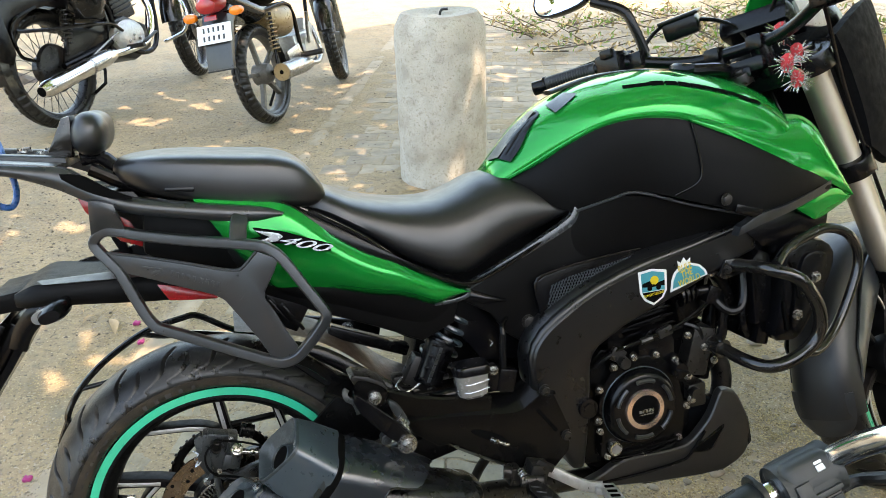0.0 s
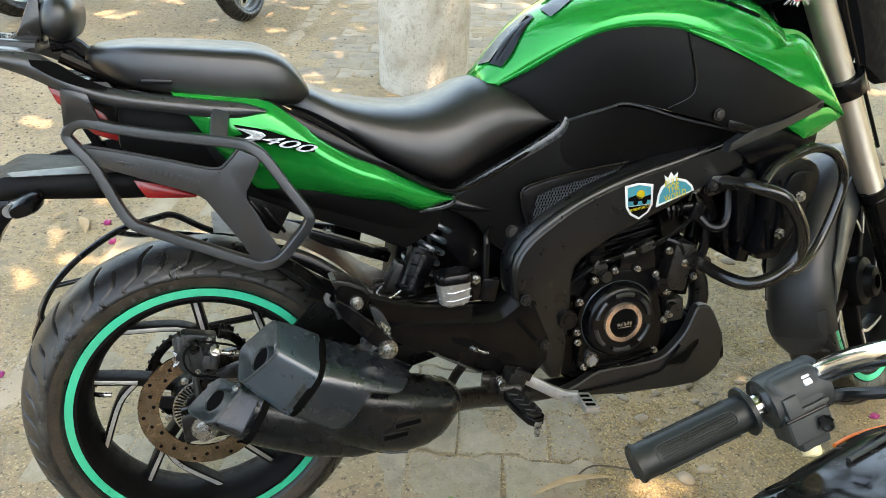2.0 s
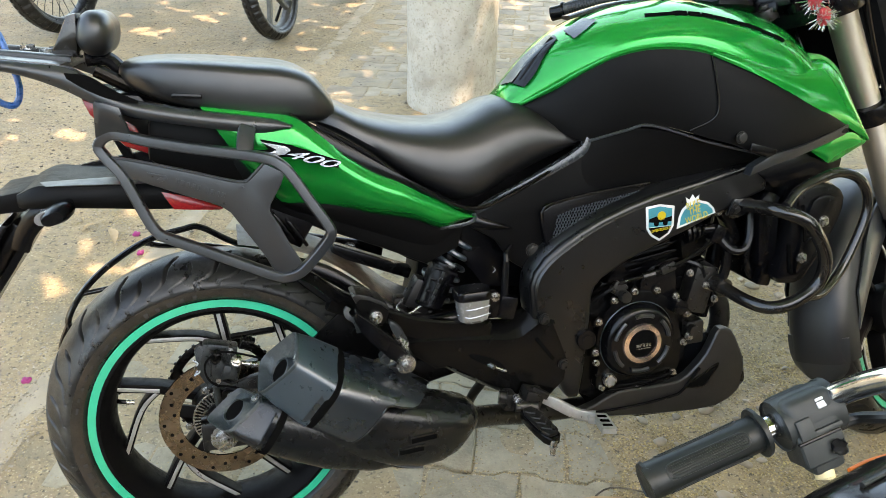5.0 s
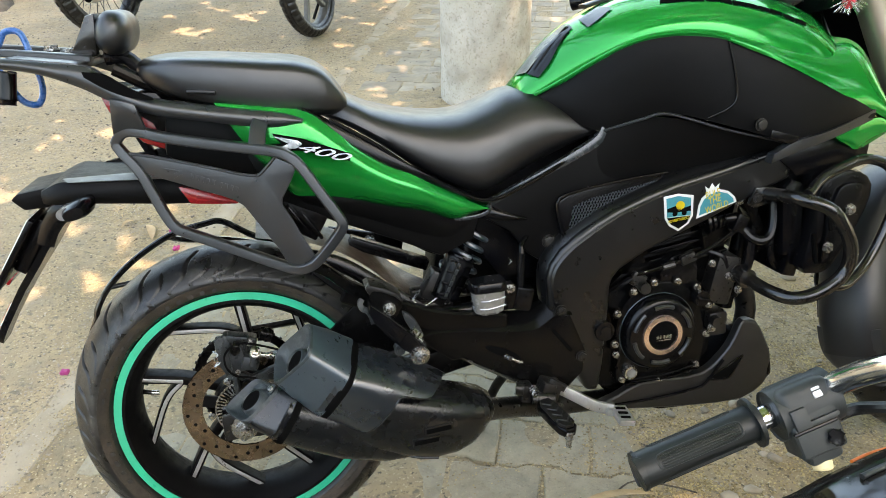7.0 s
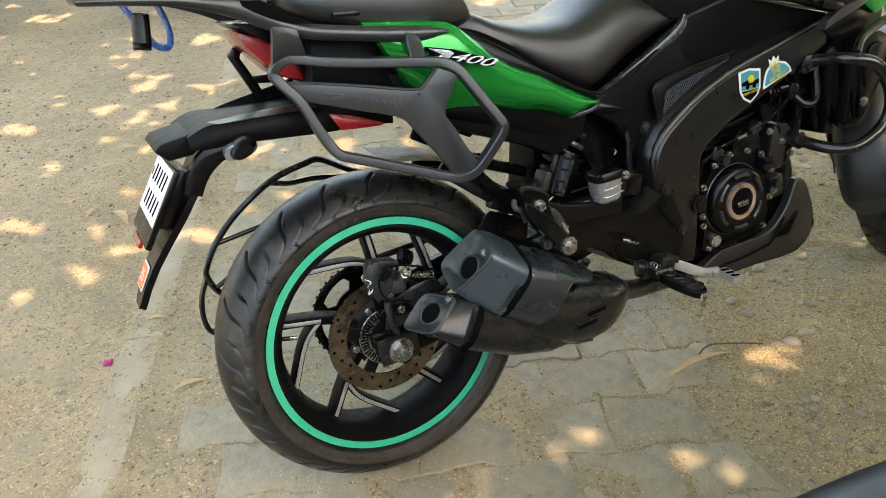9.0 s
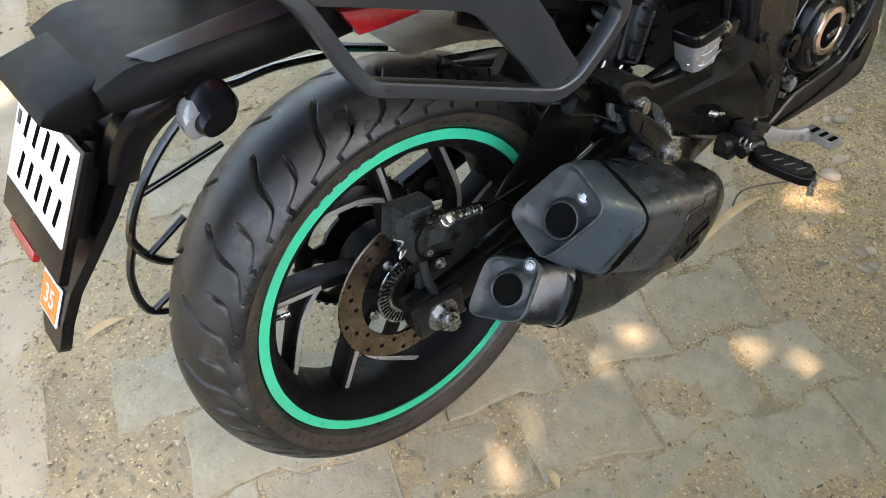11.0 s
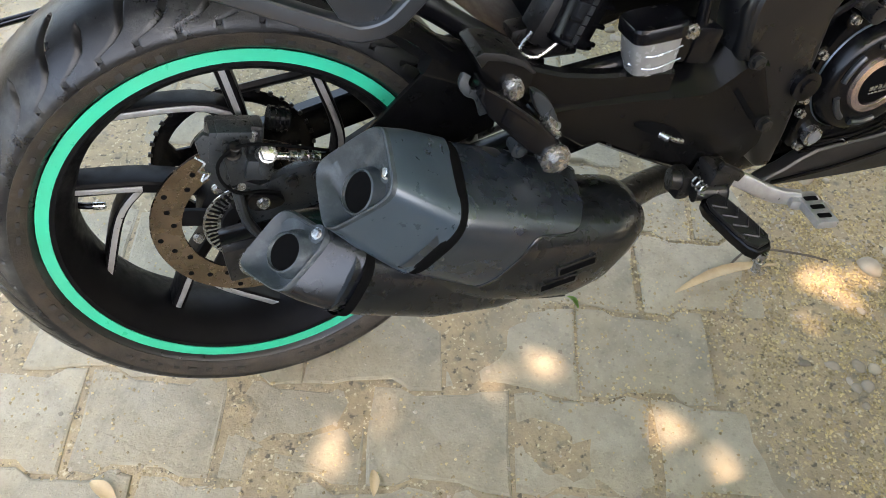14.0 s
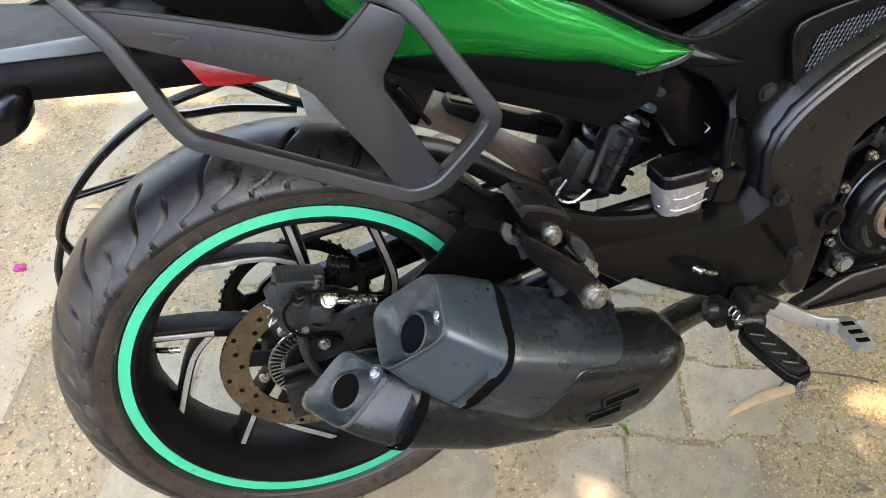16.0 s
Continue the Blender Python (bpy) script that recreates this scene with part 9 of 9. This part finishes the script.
for a in range(4):
    w0 = a * math.pi / 2 + 0.12
    ring = [on_grip(0.155 + 0.705 * (0.5 + 0.5 * math.copysign(abs(math.cos(q)) ** 0.16, math.cos(q))), w0 + 0.42 * math.copysign(abs(math.sin(q)) ** 0.6, math.sin(q))) for q in [2 * math.pi * i / 48 for i in range(48)]]
    part("pad_rim", tube(ring, 0.0011, 8, 1, closed=True), GRIPRUB, grip)
    for d in (-0.26, -0.13, 0.0, 0.13, 0.26):
        part("grip_rib", tube([on_grip(0.185 + 0.65 * i / 8, w0 + d) for i in range(9)], 0.00095, 6, 1), GRIPRUB, grip)
hz = gd
hs = Vector((-gd.y, gd.x, 0)).normalized() * -1
hu = (Vector((0, 0, 1)) - gd * gd.z).normalized()
hd = (hs * 0.6 - hu * 0.8).normalized()
hn = hd.cross(hz).normalized()
hn = hn if hn.dot(hs) > 0 else -hn
sm = Matrix.Translation(gb + gd * 0.048 + hd * 0.002) @ Matrix((hn, hd, hz)).transposed().to_4x4()
swb = part("switch_housing", moved(add(box((0, -0.002, 0), (0.050, 0.044, 0.054), 0.012, (0, 0, 0), 4), rod((0, 0, -0.026), (0, 0, 0.027), 0.0255, n=30, bevel=0.003)), sm), HOUSING, hbar, "black switch housing")
part("lower_block", moved(add(box((0.006, 0.026, -0.002), (0.036, 0.034, 0.046), 0.005, (0, 0, 6), 3), box((0.008, 0.042, -0.002), (0.024, 0.020, 0.034), 0.006, (0, 0, 12), 3)), sm), HOUSING, swb)
part("housing_flange", moved(rod((0, 0, 0.0265), (0, 0, 0.031), 0.0262, n=30, bevel=0.001), sm), HOUSING, swb)
part("slide_guard", moved(add(box((0.0255, 0.006, -0.014), (0.006, 0.020, 0.016), 0.002), box((0.0255, 0.013, 0.006), (0.005, 0.005, 0.032), 0.0015)), sm), HOUSING, swb)
part("housing_ridge", moved(box((0.0250, 0.018, -0.004), (0.004, 0.003, 0.044), 0.001), sm), SATIN, swb)
part("switch_key", moved(box((0.0215, -0.0160, 0.0105), (0.005, 0.0085, 0.0085), 0.001, (0, 0, -38)), sm), WHITE, swb)
part("switch_key", moved(box((0.0245, -0.0090, 0.0105), (0.004, 0.0060, 0.0085), 0.001, (0, 0, -24)), sm), PALEINK, swb)
part("dip_knob", moved(rod((0.020, 0.032, 0.010), (0.027, 0.033, 0.010), 0.007, n=16, bevel=0.002), sm), SATIN, swb)
part("horn_button", moved(rod((0.006, 0.046, -0.004), (0.008, 0.060, -0.006), 0.0105, 0.0092, 18, 0.002), sm), material("cream_plastic", (0.62, 0.52, 0.30), 0.5), swb, "cream horn button")
part("cable", tube([sm @ Vector((0.004, 0.022, 0.020)), sm @ Vector((0.002, 0.024, 0.050)), (0.66, -0.735, 0.820), (0.75, -0.79, 0.86), (0.88, -0.86, 0.86), (0.95, -0.90, 0.75)], 0.0062, 10, 5), RUBBER, hbar)
TK = Matrix.Translation((0.90, -1.02, 0)) @ Matrix.Rotation(radians(57), 4, "Z")
rim = spline([(0.516, -0.746, 0.72), (0.566, -0.728, 0.72), (0.606, -0.716, 0.72), (0.647, -0.706, 0.72), (0.689, -0.697, 0.72), (0.737, -0.697, 0.72), (0.783, -0.704, 0.72), (0.95, -0.75, 0.72), (1.08, -0.86, 0.72), (1.10, -1.0, 0.72), (0.96, -1.12, 0.72), (0.72, -1.08, 0.72), (0.54, -0.95, 0.72), (0.49, -0.82, 0.72)], 5, True)
TC = Vector((0.78, -0.90, 0.72))
ftk = part("fuel_tank", loft([[TC + Vector(((p.x - TC.x) * k, (p.y - TC.y) * k, dz)) for p in rim] for k, dz in ((0.70, -0.16), (0.92, -0.10), (0.985, -0.03), (1.0, 0.0), (0.975, 0.012), (0.90, 0.022), (0.70, 0.032), (0.35, 0.04), (0.05, 0.042))]), MAROON, nb, "glossy black fuel tank with an orange line")
part("pinstripe", tube([p + Vector((0, 0.001, 0.002)) for p in rim[16:48]], 0.0028, 8, 1), ORANGE, ftk)
part("tank_seam", tube([TC + Vector(((p.x - TC.x) * 0.86, (p.y - TC.y) * 0.86, 0.0265)) for p in rim[10:40]], 0.003, 8, 1), GREY, ftk)
part("front_wheel", moved(revolve([(0.21, -0.03), (0.29, -0.045), (0.31, 0.0), (0.29, 0.045), (0.21, 0.03)], 48, True, (0.62, 0, 0.31)), TK), RUBBER, nb)
part("rear_wheel", moved(revolve([(0.21, -0.03), (0.29, -0.05), (0.31, 0.0), (0.29, 0.05), (0.21, 0.03)], 48, True, (-0.66, 0, 0.31)), TK), RUBBER, nb)
part("frame", moved(add(tube([(-0.66, 0, 0.31), (-0.30, 0, 0.36), (-0.05, 0, 0.30), (0.15, 0, 0.60)], 0.03, 10, 3), tube([(0.62, 0.07, 0.31), (0.34, 0.07, 0.90)], 0.02, 10, 1), tube([(0.62, -0.07, 0.31), (0.34, -0.07, 0.90)], 0.02, 10, 1), box((-0.1, 0, 0.45), (0.35, 0.2, 0.3), 0.04)), TK), MATT, nb)
part("seat", moved(body([(-0.95, 0.78, 0.72, 0.08, 3), (-0.8, 0.80, 0.70, 0.12, 3), (-0.5, 0.78, 0.68, 0.12, 3), (-0.40, 0.76, 0.68, 0.08, 3)]), TK), VINYL, nb)

# only a dark seat edge comes into view; the scooter beneath is made up
sco = thing("scooter", "made-up dark scooter carrying a seat edge beside the parked motorcycle", "scooter", m=pose(0.10, -0.975, 0, 0, 0, -11.5))
part("seat", body(smooth_stations([(-0.175, 0.692, 0.640, 0.085, 2.6), (-0.13, 0.716, 0.610, 0.130, 3.0), (-0.02, 0.730, 0.600, 0.144, 3.2), (0.12, 0.734, 0.600, 0.146, 3.2), (0.25, 0.728, 0.605, 0.140, 3.0), (0.32, 0.705, 0.630, 0.100, 2.6)])), VINYL, sco, "blue-black vinyl seat")
sbd = part("body_shell", body(smooth_stations([(-0.22, 0.56, 0.26, 0.07, 3.0), (-0.14, 0.61, 0.24, 0.115, 3.2), (0.05, 0.61, 0.25, 0.125, 3.2), (0.22, 0.60, 0.38, 0.115, 3.0), (0.33, 0.60, 0.48, 0.06, 2.6)])), MAROON, sco)
part("tail_lamp", box((0.335, 0, 0.545), (0.02, 0.09, 0.05), 0.006), RED, sbd)
part("floorboard", plate([(-0.60, 0.26), (-0.20, 0.26), (-0.16, 0.20), (-0.58, 0.19)], -0.13, 0.13, 0.01), SATIN, sco)
part("leg_shield", plate([(-0.58, 0.22), (-0.66, 0.50), (-0.72, 0.74), (-0.76, 0.74), (-0.72, 0.48), (-0.64, 0.20)], -0.15, 0.15, 0.015), MAROON, sco)
for x in (0.17, -0.86):
    rw = part("wheel", revolve([(0.13, -0.03), (0.15, -0.035), (0.15, 0.035), (0.13, 0.03), (0.02, 0.035), (0.02, -0.035)], 40, True, (x, 0, 0.226)), CASTGREY, sco)
    part("tyre", revolve([(0.150, -0.032), (0.185, -0.046), (0.213, -0.036), (0.224, 0.0), (0.213, 0.036), (0.185, 0.046), (0.150, 0.032)], 48, True, (x, 0, 0.226)), RUBBER, rw)
part("fork", tube([(-0.86, 0.06, 0.226), (-0.80, 0.05, 0.45), (-0.73, 0.0, 0.72)], 0.016, 10, 3), STEEL, sco)
part("front_mudguard", loft([[Vector((-0.86 + rr * math.cos(a), yy, 0.226 + rr * math.sin(a))) for rr, yy in ((0.235, -0.06), (0.262, -0.04), (0.270, 0.0), (0.262, 0.04), (0.235, 0.06), (0.255, 0.036), (0.262, 0.0), (0.255, -0.036))] for a in [radians(20 + 150 * i / 16) for i in range(17)]]), MAROON, sco)
part("side_stand", rod((-0.10, 0.10, 0.22), (-0.04, 0.20, 0.006), 0.010), MATT, sco)
